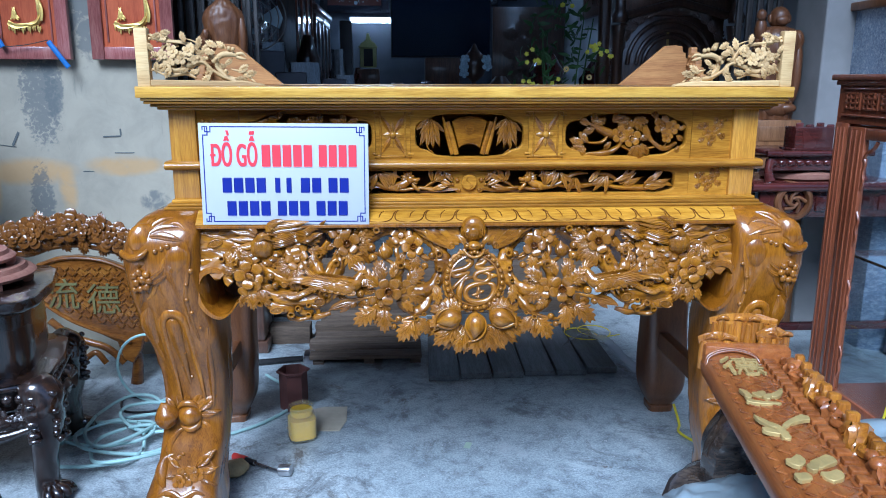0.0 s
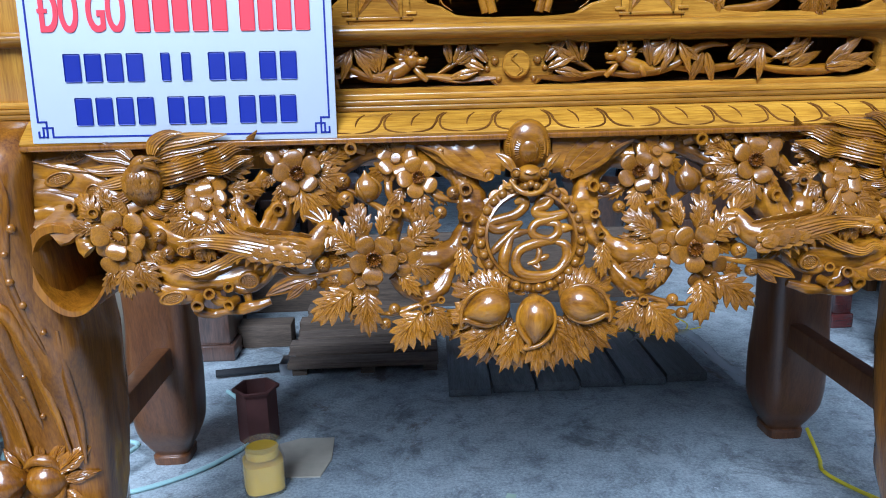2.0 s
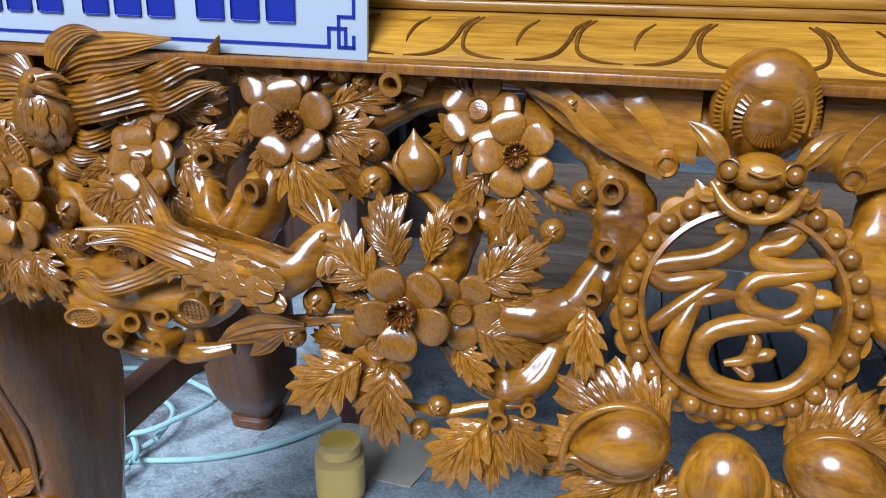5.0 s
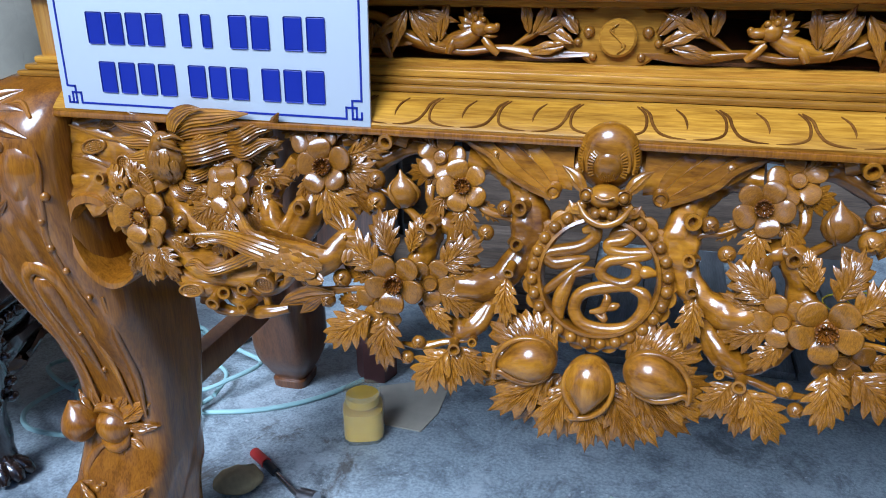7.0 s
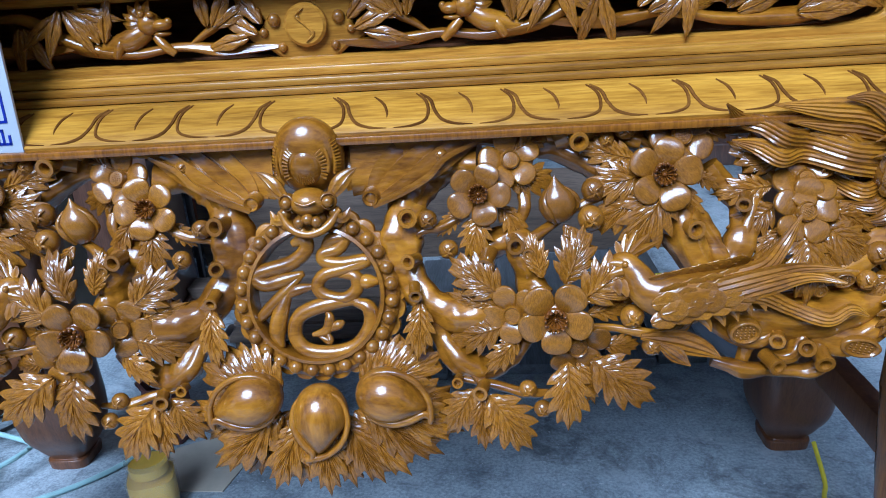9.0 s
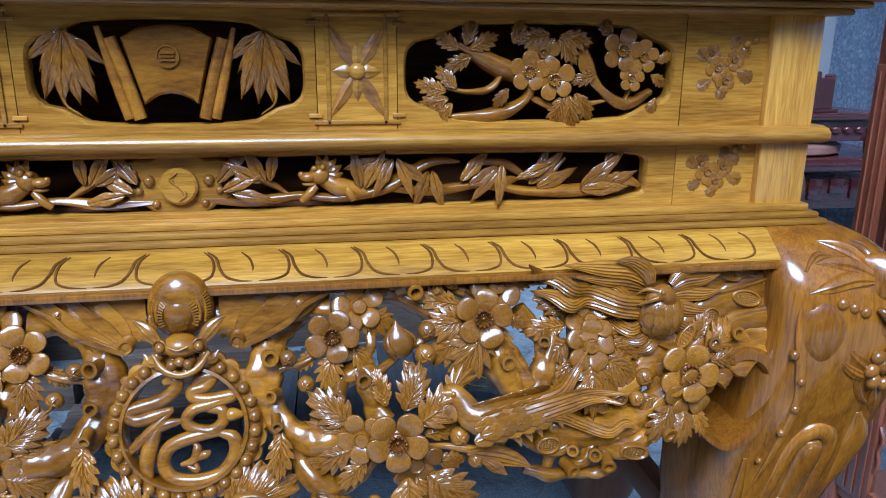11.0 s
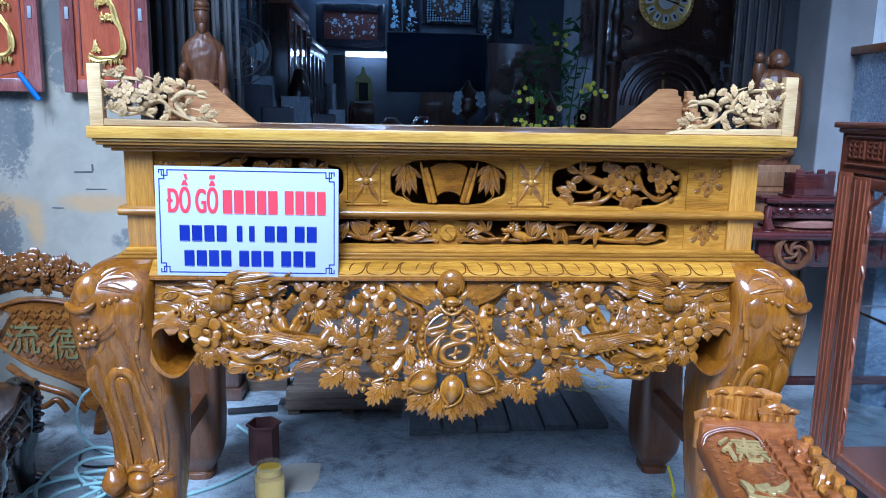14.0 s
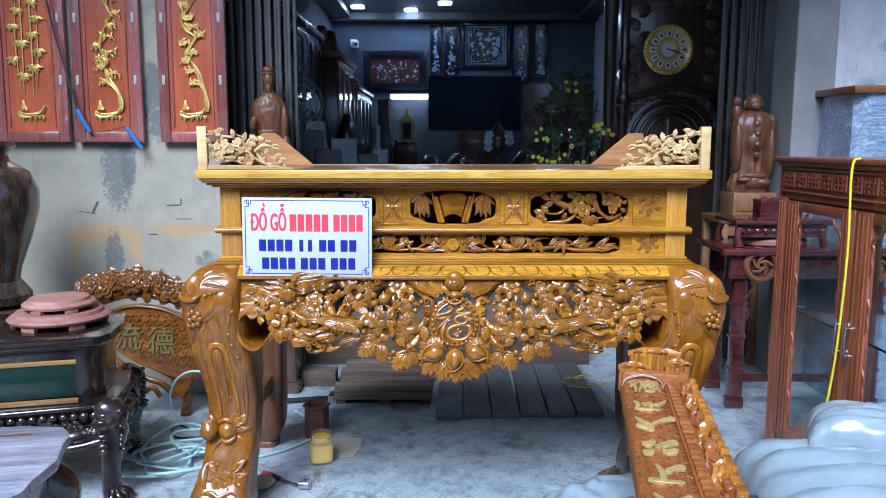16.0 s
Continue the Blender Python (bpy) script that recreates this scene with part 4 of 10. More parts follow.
tube(_bm, [(-0.030, -0.030, 0.856), (-0.018, -0.040, 0.842), (0, -0.044, 0.836), (0.018, -0.040, 0.842), (0.030, -0.030, 0.856)], [0.0025, 0.0045, 0.004, 0.0045, 0.0025], 8, 4)
face = part("bat_face", _bm, CARVE, apron, sharp=70)
for _s in (-1, 1):
    part("ear", ribbon(bmesh.new(), [(_s * 0.022, -0.030, 0.868, 0.004), (_s * 0.031, -0.030, 0.880, 0.008), (_s * 0.040, -0.026, 0.889, 0.006), (_s * 0.050, -0.022, 0.895, 0.0006)], 3, 0.14), CARVE, face, sharp=40)
    part("eye_ring", KNOT, CARVE, face, m=facing(_s * 0.0205, -0.033, 0.866, 0.0088, 0, -6, _s * 20))
    part("whisker", ribbon(bmesh.new(), [(_s * 0.024, -0.036, 0.850, 0.004), (_s * 0.034, -0.032, 0.848, 0.005), (_s * 0.040, -0.026, 0.856, 0.0008)], 2, 0.14), CARVE, face, sharp=40)

# beaded ring with the flowing character
RING_M = Matrix.Translation((0, -0.040, 0.771)) @ pose(0, 0, 0, -16)
ring = part("ring", lathe_y(bmesh.new(), [(0.083, 0.014), (0.084, 0.0), (0.080, -0.004), (0.0705, -0.0045), (0.0695, -0.0105), (0.066, -0.0115), (0.064, -0.006), (0.064, 0.014), (0.083, 0.014)], 56, cap=False), CARVE, apron, "beaded ring", RING_M)
_bm = bmesh.new()
_sc = [(0.0865 + 0.0045 * abs(math.cos(14 * t)) ** 0.6, t) for t in (2 * math.pi * i / 168 for i in range(168))]
loft(_bm, [[(r * k * math.cos(t), y, r * k * math.sin(t)) for r, t in _sc] for k, y in ((0.86, 0.016), (0.99, 0.015), (1.0, 0.006), (0.985, 0.003), (0.90, 0.002), (0.86, 0.006))] , cap=False)
part("scalloped_rim", _bm, CARVE, ring, sharp=50)
for k in range(28):
    a = 2 * math.pi * (k + 0.5) / 28
    part("bead", BEAD, CARVE, ring, m=Matrix.Translation((0.0765 * math.cos(a), -0.0055, 0.0765 * math.sin(a))) @ Matrix.Diagonal((0.0072, 0.0075, 0.0072, 1)))
# strokes in parts of the ring's inner radius
STROKES = [([(-34, 78), (-16, 84), (-12, 70), (-36, 50), (-82, 38), (-95, 30), (-78, 18), (-50, 24), (-18, 33)], 9), ([(-20, 32), (-50, 4), (-82, -26), (-95, -40)], 7), ([(-40, 12), (-58, -28), (-64, -58), (-58, -80)], 10), ([(-52, -4), (-30, 8), (0, 13)], 7),
           ([(13, 66), (26, 82), (48, 84), (36, 68), (14, 62), (16, 50), (44, 46), (82, 50), (46, 38), (14, 30), (2, 12), (14, -2), (42, -8), (62, 6), (60, 26), (34, 28)], 8), ([(60, 14), (78, 17), (97, 16)], 9),
           ([(66, -12), (20, -14), (-26, -30), (-37, -60), (-20, -84), (20, -90), (58, -80), (80, -50), (78, -22), (50, -12)], 9), ([(-10, -62), (12, -55), (18, -36), (13, -26)], 6), ([(12, -56), (30, -48), (40, -43)], 6), ([(13, -58), (16, -72), (0, -64)], 5)]
for st, w in STROKES:
    _bm = bmesh.new()
    k = 0.066 / 100
    tube(_bm, [(x * k, -0.003, z * k) for x, z in st], [0.6 * w * k] + [1.3 * w * k] * (len(st) - 2) + [0.5 * w * k], 12, 6, 0.95)
    part("stroke", _bm, CARVE, ring, sharp=80)

# three peaches on a spray of leaves
for x, z, a, hand in ((-0.068, 0.680, 12, -1), (0.0, 0.662, 270, 1), (0.068, 0.680, -12, 1)):
    _bm = bmesh.new()
    blob(_bm, (0, 0.002, 0), (0.034, 0.030, 0.030), None, 28, 18)
    for v in _bm.verts:
        k = max(0, v.co.x / 0.034)
        v.co.x += 0.012 * k ** 3
        v.co.z = v.co.z * (1 - 0.5 * k ** 2) - 0.005 * k ** 3
    for edge in ([(-0.031, 0.004), (-0.020, 0.023), (0.004, 0.030), (0.028, 0.023), (0.044, 0.006), (0.050, -0.014), (0.050, -0.022)], [(-0.031, -0.004), (-0.016, -0.024), (0.008, -0.029), (0.028, -0.021), (0.040, -0.012), (0.048, -0.014), (0.050, -0.022)]):
        n = len(edge)
        ribbon(_bm, [(px, -0.005 - 0.004 * math.sin(math.pi * q / (n - 1)), pz, 0.0010 + (0.0022 if pz > 0 else 0.0034) * math.sin(math.pi * (q + 0.3) / n)) for q, (px, pz) in enumerate(edge)], 2, 0.04, 1.6, 7, 0.5)
    for v in _bm.verts:
        v.co.x *= hand
    bmesh.ops.recalc_face_normals(_bm, faces=_bm.faces)
    part("peach", _bm, CARVE, apron, "glossy pointed peach", facing(x, front_of(x, z) - 0.024, z, 0.93, a, -6), sharp=60)
for k, (a, L) in enumerate(((-176, 0.088), (-160, 0.098), (-144, 0.094), (-128, 0.088), (-115, 0.082), (-103, 0.080), (-90, 0.082), (-77, 0.080), (-65, 0.082), (-52, 0.088), (-36, 0.094), (-20, 0.098), (-4, 0.088), (24, 0.085), (156, 0.085), (40, 0.07), (140, 0.07))):
    x, z = 0.052 * math.cos(radians(a)), 0.668 + 0.020 * math.sin(radians(a))
    part("leaf", LEAF if k < 13 else LEAF2, CARVE, apron, m=facing(x, front_of(x, z) - 0.004 + 0.007 * (k % 2), z, L * 0.95, a, -16 + 6 * math.sin(radians(a)), 5 * math.cos(3.1 * k), depth=L * 0.9))

# blossoms, buds, leaves and twigs, alike on both sides: mesh, x, z, radius, tip, turn, how far proud
BLOSSOMS = [(SEED, 0.199, 0.889, 0.031, -16, 6, 0.012), (OPEN, 0.167, 0.862, 0.032, -10, -6, 0.026), (SEED, 0.366, 0.904, 0.033, -18, 8, 0.014), (OPEN, 0.346, 0.873, 0.036, -10, -4, 0.030),
            (SEED, 0.196, 0.753, 0.031, -4, -14, 0.018), (SEED, 0.256, 0.722, 0.033, 14, 6, 0.020), (OPEN, 0.235, 0.756, 0.037, 2, -4, 0.036),
            (SEED, 0.611, 0.766, 0.036, 16, 4, 0.018), (OPEN, 0.607, 0.795, 0.039, -6, -6, 0.030), (SEED, 0.486, 0.857, 0.031, -34, 0, 0.016), (SEED, 0.481, 0.831, 0.033, -14, 6, 0.022), (SEED, 0.588, 0.777, 0.028, 4, -20, 0.006)]
BUDS = [(0.244, 0.848, 0.0155), (0.280, 0.858, 0.012), (0.276, 0.833, 0.013), (0.312, 0.914, 0.011), (0.330, 0.715, 0.010), (0.311, 0.745, 0.012), (0.208, 0.677, 0.009), (0.186, 0.655, 0.009), (0.222, 0.656, 0.009), (0.135, 0.811, 0.010), (0.294, 0.905, 0.008), (0.131, 0.897, 0.008), (0.553, 0.788, 0.012), (0.540, 0.765, 0.010), (0.115, 0.838, 0.010)]
STUBS = [(0.094, 0.842, 0.010), (0.200, 0.815, 0.009), (0.213, 0.808, 0.006), (0.172, 0.801, 0.010), (0.098, 0.804, 0.008), (0.372, 0.822, 0.010), (0.265, 0.908, 0.010), (0.497, 0.693, 0.010), (0.480, 0.706, 0.009), (0.452, 0.716, 0.008), (0.448, 0.692, 0.009), (0.101, 0.777, 0.007), (0.139, 0.690, 0.006), (0.162, 0.680, 0.008), (0.425, 0.842, 0.008), (0.578, 0.722, 0.010), (0.683, 0.832, 0.009), (0.650, 0.824, 0.009)]
# leaves: root x, z, length, heading, broad or narrow, how far proud
LEAVES = [(0.205, 0.898, 0.040, 28, 0, 0.006), (0.192, 0.872, 0.046, -8, 1, 0.004), (0.166, 0.838, 0.040, 262, 1, 0.008), (0.150, 0.842, 0.030, 225, 0, 0.006), (0.186, 0.845, 0.040, 300, 0, 0.004), (0.380, 0.905, 0.036, 5, 0, 0.006), (0.352, 0.855, 0.064, 236, 1, 0.012), (0.336, 0.852, 0.058, 214, 0, 0.010),
          (0.330, 0.868, 0.052, 190, 1, 0.008), (0.322, 0.884, 0.050, 165, 0, 0.006), (0.365, 0.858, 0.040, 290, 0, 0.010), (0.378, 0.868, 0.026, -30, 0, 0.012), (0.249, 0.825, 0.030, 300, 0, 0.006), (0.246, 0.778, 0.050, 68, 1, 0.012), (0.226, 0.782, 0.040, 105, 0, 0.008), (0.262, 0.764, 0.058, 38, 1, 0.012), (0.268, 0.748, 0.044, 8, 0, 0.008),
          (0.185, 0.770, 0.052, 142, 1, 0.010), (0.180, 0.758, 0.042, 165, 0, 0.008), (0.186, 0.738, 0.050, 196, 1, 0.008), (0.200, 0.728, 0.042, 225, 0, 0.006), (0.246, 0.704, 0.056, 268, 1, 0.014), (0.258, 0.702, 0.038, 290, 0, 0.010), (0.270, 0.706, 0.062, -34, 1, 0.014), (0.280, 0.718, 0.036, -8, 0, 0.010),
          (0.168, 0.672, 0.060, 305, 1, 0.012), (0.162, 0.672, 0.048, 272, 0, 0.010), (0.156, 0.676, 0.046, 238, 1, 0.008), (0.104, 0.762, 0.048, 262, 0, 0.004), (0.640, 0.812, 0.050, 38, 1, 0.010), (0.648, 0.798, 0.042, 5, 0, 0.008), (0.630, 0.822, 0.040, 70, 0, 0.006), (0.584, 0.752, 0.046, 232, 1, 0.010), (0.604, 0.744, 0.042, 262, 1, 0.008), (0.622, 0.742, 0.036, 290, 0, 0.006), (0.570, 0.762, 0.036, 205, 0, 0.006),
          (0.462, 0.868, 0.046, 150, 1, 0.002), (0.456, 0.850, 0.048, 185, 0, 0.002), (0.458, 0.832, 0.046, 215, 1, 0.002), (0.506, 0.826, 0.046, -18, 0, 0.004), (0.478, 0.808, 0.058, 266, 1, 0.010), (0.490, 0.810, 0.052, 292, 0, 0.006), (0.500, 0.812, 0.052, -38, 1, 0.006), (0.464, 0.812, 0.040, 235, 0, 0.004)]
# limbs: points, thickness, depth behind the face
TWIGS = [([(0.094, 0.846), (0.086, 0.815), (0.095, 0.780), (0.122, 0.752), (0.158, 0.746), (0.192, 0.752)], 0.020, 0.008), ([(0.100, 0.870), (0.092, 0.845), (0.088, 0.815)], 0.018, 0.012), ([(0.170, 0.884), (0.134, 0.878), (0.108, 0.862), (0.096, 0.838)], 0.020, 0.014),
         ([(0.108, 0.760), (0.122, 0.728), (0.140, 0.702), (0.165, 0.690), (0.192, 0.700), (0.207, 0.722)], 0.0135, 0.004), ([(0.172, 0.803), (0.198, 0.812), (0.212, 0.795), (0.214, 0.772), (0.228, 0.758)], 0.017, 0.006), ([(0.200, 0.818), (0.212, 0.842), (0.208, 0.868)], 0.006, 0.000), ([(0.214, 0.786), (0.218, 0.812), (0.245, 0.828), (0.275, 0.845), (0.316, 0.856)], 0.0055, -0.004),
         ([(0.155, 0.842), (0.132, 0.830), (0.108, 0.824), (0.098, 0.816)], 0.0045, -0.008), ([(0.208, 0.905), (0.240, 0.896), (0.272, 0.882), (0.300, 0.866), (0.322, 0.842)], 0.016, 0.010), ([(0.330, 0.898), (0.298, 0.906), (0.268, 0.909), (0.245, 0.902)], 0.011, 0.000), ([(0.345, 0.890), (0.326, 0.905), (0.312, 0.914)], 0.005, -0.006),
         ([(0.398, 0.765), (0.376, 0.795), (0.366, 0.825), (0.360, 0.852)], 0.019, 0.006), ([(0.404, 0.770), (0.424, 0.798), (0.430, 0.826), (0.412, 0.852), (0.398, 0.872)], 0.014, 0.006), ([(0.424, 0.800), (0.438, 0.832), (0.440, 0.866), (0.446, 0.880)], 0.009, 0.000), ([(0.372, 0.830), (0.390, 0.812), (0.404, 0.785)], 0.012, -0.004),
         ([(0.362, 0.752), (0.400, 0.742), (0.450, 0.730), (0.505, 0.726), (0.556, 0.738), (0.595, 0.768)], 0.024, 0.004), ([(0.430, 0.768), (0.480, 0.766), (0.530, 0.778), (0.575, 0.802), (0.600, 0.826)], 0.018, 0.008), ([(0.588, 0.740), (0.556, 0.712), (0.520, 0.702), (0.482, 0.716), (0.446, 0.722)], 0.013, -0.004), ([(0.502, 0.696), (0.500, 0.680), (0.482, 0.672), (0.455, 0.676), (0.424, 0.682), (0.392, 0.690)], 0.008, -0.006), ([(0.480, 0.712), (0.470, 0.694), (0.452, 0.690)], 0.008, -0.008), ([(0.450, 0.722), (0.430, 0.705), (0.424, 0.684)], 0.008, -0.002), ([(0.380, 0.745), (0.400, 0.720), (0.430, 0.708), (0.452, 0.714)], 0.008, -0.006),
         ([(0.262, 0.735), (0.290, 0.732), (0.325, 0.728), (0.350, 0.722)], 0.0048, -0.010), ([(0.140, 0.684), (0.175, 0.678), (0.205, 0.670), (0.234, 0.666)], 0.0045, -0.006), ([(0.142, 0.700), (0.158, 0.688), (0.166, 0.672)], 0.006, -0.002), ([(0.500, 0.838), (0.536, 0.842), (0.570, 0.852), (0.600, 0.846)], 0.009, 0.002), ([(0.455, 0.862), (0.475, 0.842), (0.500, 0.838)], 0.006, 0.004), ([(0.510, 0.826), (0.545, 0.818), (0.585, 0.822)], 0.006, 0.002)]
for _s in (-1, 1):
    for k, (me, x, z, r, tip, turn, off) in enumerate(BLOSSOMS):
        part("blossom", me, CARVE, apron, m=facing(_s * x, front_of(x, z) - off, z, r, (41 * k + 10) * _s, tip - 6, _s * turn, depth=r * 1.45))
    for x, z, r in BUDS:
        part("bud", BUD if r > 0.0145 else BERRY, CARVE, apron, m=facing(_s * x, front_of(x, z) - 0.014, z, r * (1.2 if r > 0.0145 else 1.0), 96 if r > 0.0145 else 40 * _s))
    for k, (x, z, r) in enumerate(STUBS):
        part("twig_end", STUB, CARVE, apron, m=facing(_s * x, front_of(x, z) - 0.020, z, r, 0, -12 + 9 * (k % 4), _s * (14 - 9 * (k % 5))))
    for k, (x, z, L, a, broad, off) in enumerate(LEAVES):
        part("leaf", LEAF2 if broad else LEAF, CARVE, apron, m=facing(_s * x, front_of(x, z) - off, z, 1.14 * L, a if _s > 0 else 180 - a, -slope_at(x, z) * 0.5 - 6 + 14 * math.sin(radians(a)), _s * (10 - 6 * (k % 4))))
    for q, (pts, r, back) in enumerate(TWIGS):
        _bm = bmesh.new()
        n = len(pts)
        bark(_bm, [(_s * x, front_of(x, z) + back - 0.004 * math.sin(2.2 * k + q), z) for k, (x, z) in enumerate(pts)], [r * (0.92 + 0.16 * math.sin(2.0 * k + q)) for k in range(n - 1)] + [0.7 * r], 24, 8, 1.0, 0.09, q * 0.37)
        part("branch", _bm, CARVE, apron, sharp=70)
    # hollow oval knots and curled rings on the lower limb
    for x, z, r, w, roll in ((0.535, 0.700, 0.011, 1.9, -14), (0.420, 0.724, 0.013, 1.2, 0), (0.562, 0.716, 0.008, 1.0, 0), (0.515, 0.768, 0.008, 1.3, 10), (0.492, 0.760, 0.007, 1.0, 0)):
        part("knot", KNOT, CARVE, apron, m=facing(_s * x, front_of(x, z) - 0.020, z, r, roll * _s, 8, 0) @ Matrix.Diagonal((w, 1, 1, 1)))

    # long-tailed bird on the lower branch
    def P(x, z, off=0.0, s=_s):
        return (s * x, front_of(x, z) - off, z)

    def band(pts, grooves, off, s=_s, wave=0.0, **k):
        """A streamer through (x, z, half width) points, standing off the face."""
        return ribbon(bmesh.new(), [(s * x, front_of(x, z) - off - wave * math.sin(2.4 * i), z, w) for i, (x, z, w) in enumerate(pts)], grooves, **k)
    _bm = bmesh.new()
    tube(_bm, [P(0.292, 0.796, 0.022), P(0.302, 0.798, 0.030), P(0.313, 0.788, 0.032), P(0.324, 0.774, 0.032), P(0.350, 0.768, 0.034), P(0.388, 0.772, 0.032), P(0.425, 0.781, 0.026), P(0.455, 0.787, 0.020)], [0.006, 0.012, 0.014, 0.018, 0.024, 0.020, 0.011, 0.004], 18, 7, 0.8)
    for dz in (0.0028, -0.003):
        tube(_bm, [P(0.300, 0.797 + dz, 0.036), P(0.287, 0.795 + 1.6 * dz, 0.034), P(0.276, 0.790 + dz, 0.030)], [0.006, 0.004, 0.0008], 8, 3)
    blob(_bm, P(0.302, 0.801, 0.042), 0.0034, seg=8, rings=6)
    bird = part("bird", _bm, CARVE, apron, "long-tailed bird", sharp=75)
    for dx, dz in ((-0.008, 0.011), (-0.001, 0.016), (0.007, 0.018), (0.015, 0.015), (0.021, 0.009)):
        part("crest", band([(0.303 + 0.4 * dx, 0.804 + 0.25 * dz, 0.003), (0.305 + 0.9 * dx, 0.805 + 0.7 * dz, 0.0036), (0.307 + 1.4 * dx, 0.805 + 1.2 * dz, 0.0008)], 2, 0.034), CARVE, bird)
    for x0, z0, x1, z1 in ((0.292, 0.789, 0.296, 0.774), (0.299, 0.786, 0.303, 0.772)):
        part("wattle", band([(x0, z0, 0.003), ((x0 + x1) / 2, (z0 + z1) / 2, 0.005), (x1, z1, 0.001)], 2, 0.036), CARVE, bird)
    for j in range(5):
        for i in range(5):
            x, z = 0.322 + 0.0175 * i + 0.008 * (j % 2), 0.789 - 0.0092 * j + 0.0022 * i
            dz = (z - 0.768 - 0.0022 * i) / 0.026
            off = 0.033 + 0.019 * (1 - 0.10 * i) * math.sqrt(max(0.04, 1 - dz * dz))
            part("feather", SCALE, CARVE, bird, m=facing(_s * x, front_of(x, z) - off, z, 0.029, 10 - 16 * dz if _s > 0 else 170 + 16 * dz, dz * 42, 0, depth=0.020))
    for pts, off in (([(0.385, 0.778, 0.010), (0.425, 0.786, 0.010), (0.470, 0.789, 0.006), (0.515, 0.788, 0.001)], 0.050), ([(0.395, 0.770, 0.010), (0.435, 0.779, 0.010), (0.475, 0.781, 0.006), (0.505, 0.777, 0.001)], 0.046),
                     ([(0.390, 0.786, 0.008), (0.428, 0.794, 0.009), (0.452, 0.810, 0.007), (0.468, 0.838, 0.001)], 0.048), ([(0.396, 0.762, 0.006), (0.425, 0.769, 0.008), (0.458, 0.752, 0.0075), (0.490, 0.742, 0.007), (0.514, 0.748, 0.006), (0.532, 0.740, 0.001)], 0.040)):
        part("tail_feather", band(pts, 4, off, wave=0.005), CARVE, bird, sharp=30)
    for k in range(6):
        x = 0.368 + 0.013 * k
        part("feather", band([(x, 0.752 + 0.004 * k, 0.004), (x + 0.009, 0.745 + 0.004 * k, 0.004), (x + 0.013, 0.736 + 0.004 * k, 0.0006)], 2, 0.038), CARVE, bird, sharp=30)
    # spear-shaped leaf on its stalk below the bird
    for pts in ([(0.318, 0.728, 0.003), (0.350, 0.722, 0.012), (0.378, 0.712, 0.009), (0.396, 0.702, 0.0008)], [(0.338, 0.728, 0.003), (0.358, 0.736, 0.007), (0.372, 0.748, 0.0008)], [(0.335, 0.720, 0.003), (0.352, 0.708, 0.008), (0.366, 0.696, 0.0008)]):
        part("leaf", band(pts, 4, 0.022), CARVE, apron, sharp=30)

    # bird in the upper corner: round scaled breast, spread wings and two streaming tails
    _bm = bmesh.new()
    blob(_bm, P(0.574, 0.868, 0.030), (0.030, 0.024, 0.029), None, 20, 14)
    tube(_bm, [P(0.548, 0.889, 0.046), P(0.556, 0.893, 0.048), P(0.570, 0.896, 0.046), P(0.580, 0.884, 0.038)], [0.002, 0.007, 0.012, 0.014], 16, 6)
    for dz in (0.004, -0.003):
        tube(_bm, [P(0.562, 0.896 + dz, 0.054), P(0.549, 0.894 + 2.2 * dz, 0.050), P(0.538, 0.888 + 2 * dz, 0.044)], [0.004, 0.003, 0.0008], 6, 3)
    blob(_bm, P(0.566, 0.900, 0.057), 0.0034, seg=8, rings=6)
    bird2 = part("bird", _bm, CARVE, apron, "bird with streaming tail", sharp=75)
    for j in range(4):
        for i in range(5):
            dx, dz = (i - 2) / 2.6, (1.2 - j) / 2.2
            if dx * dx + dz * dz < 0.95:
                part("feather", SCALE, CARVE, bird2, m=facing(_s * (0.574 + 0.028 * dx), front_of(0.574, 0.868) - 0.030 - 0.024 * math.sqrt(max(0.05, 1 - dx * dx - dz * dz)), 0.868 + 0.027 * dz, 0.019, -80 if _s > 0 else 260, dz * -38, _s * dx * 40, depth=0.015))
    for pts, off in (([(0.560, 0.905, 0.006), (0.535, 0.922, 0.011), (0.495, 0.928, 0.010), (0.445, 0.934, 0.001)], 0.040), ([(0.562, 0.898, 0.006), (0.532, 0.909, 0.011), (0.500, 0.913, 0.009), (0.462, 0.917, 0.001)], 0.034), ([(0.562, 0.892, 0.006), (0.535, 0.899, 0.010), (0.508, 0.901, 0.007), (0.484, 0.903, 0.001)], 0.028),
                     ([(0.556, 0.908, 0.006), (0.550, 0.924, 0.010), (0.530, 0.936, 0.007), (0.508, 0.938, 0.001)], 0.046),
                     ([(0.588, 0.902, 0.005), (0.600, 0.914, 0.009), (0.614, 0.919, 0.006), (0.630, 0.926, 0.001)], 0.034), ([(0.592, 0.894, 0.005), (0.612, 0.902, 0.010), (0.636, 0.904, 0.008), (0.660, 0.910, 0.001)], 0.028), ([(0.594, 0.884, 0.005), (0.614, 0.886, 0.010), (0.640, 0.884, 0.008), (0.664, 0.888, 0.001)], 0.024),
                     ([(0.596, 0.872, 0.005), (0.614, 0.866, 0.010), (0.634, 0.862, 0.007), (0.652, 0.862, 0.001)], 0.022), ([(0.592, 0.858, 0.005), (0.604, 0.846, 0.009), (0.622, 0.840, 0.006), (0.636, 0.842, 0.001)], 0.022)):
        part("wing_feather", band(pts, 5, off, deep=0.12), CARVE, bird2, sharp=30)
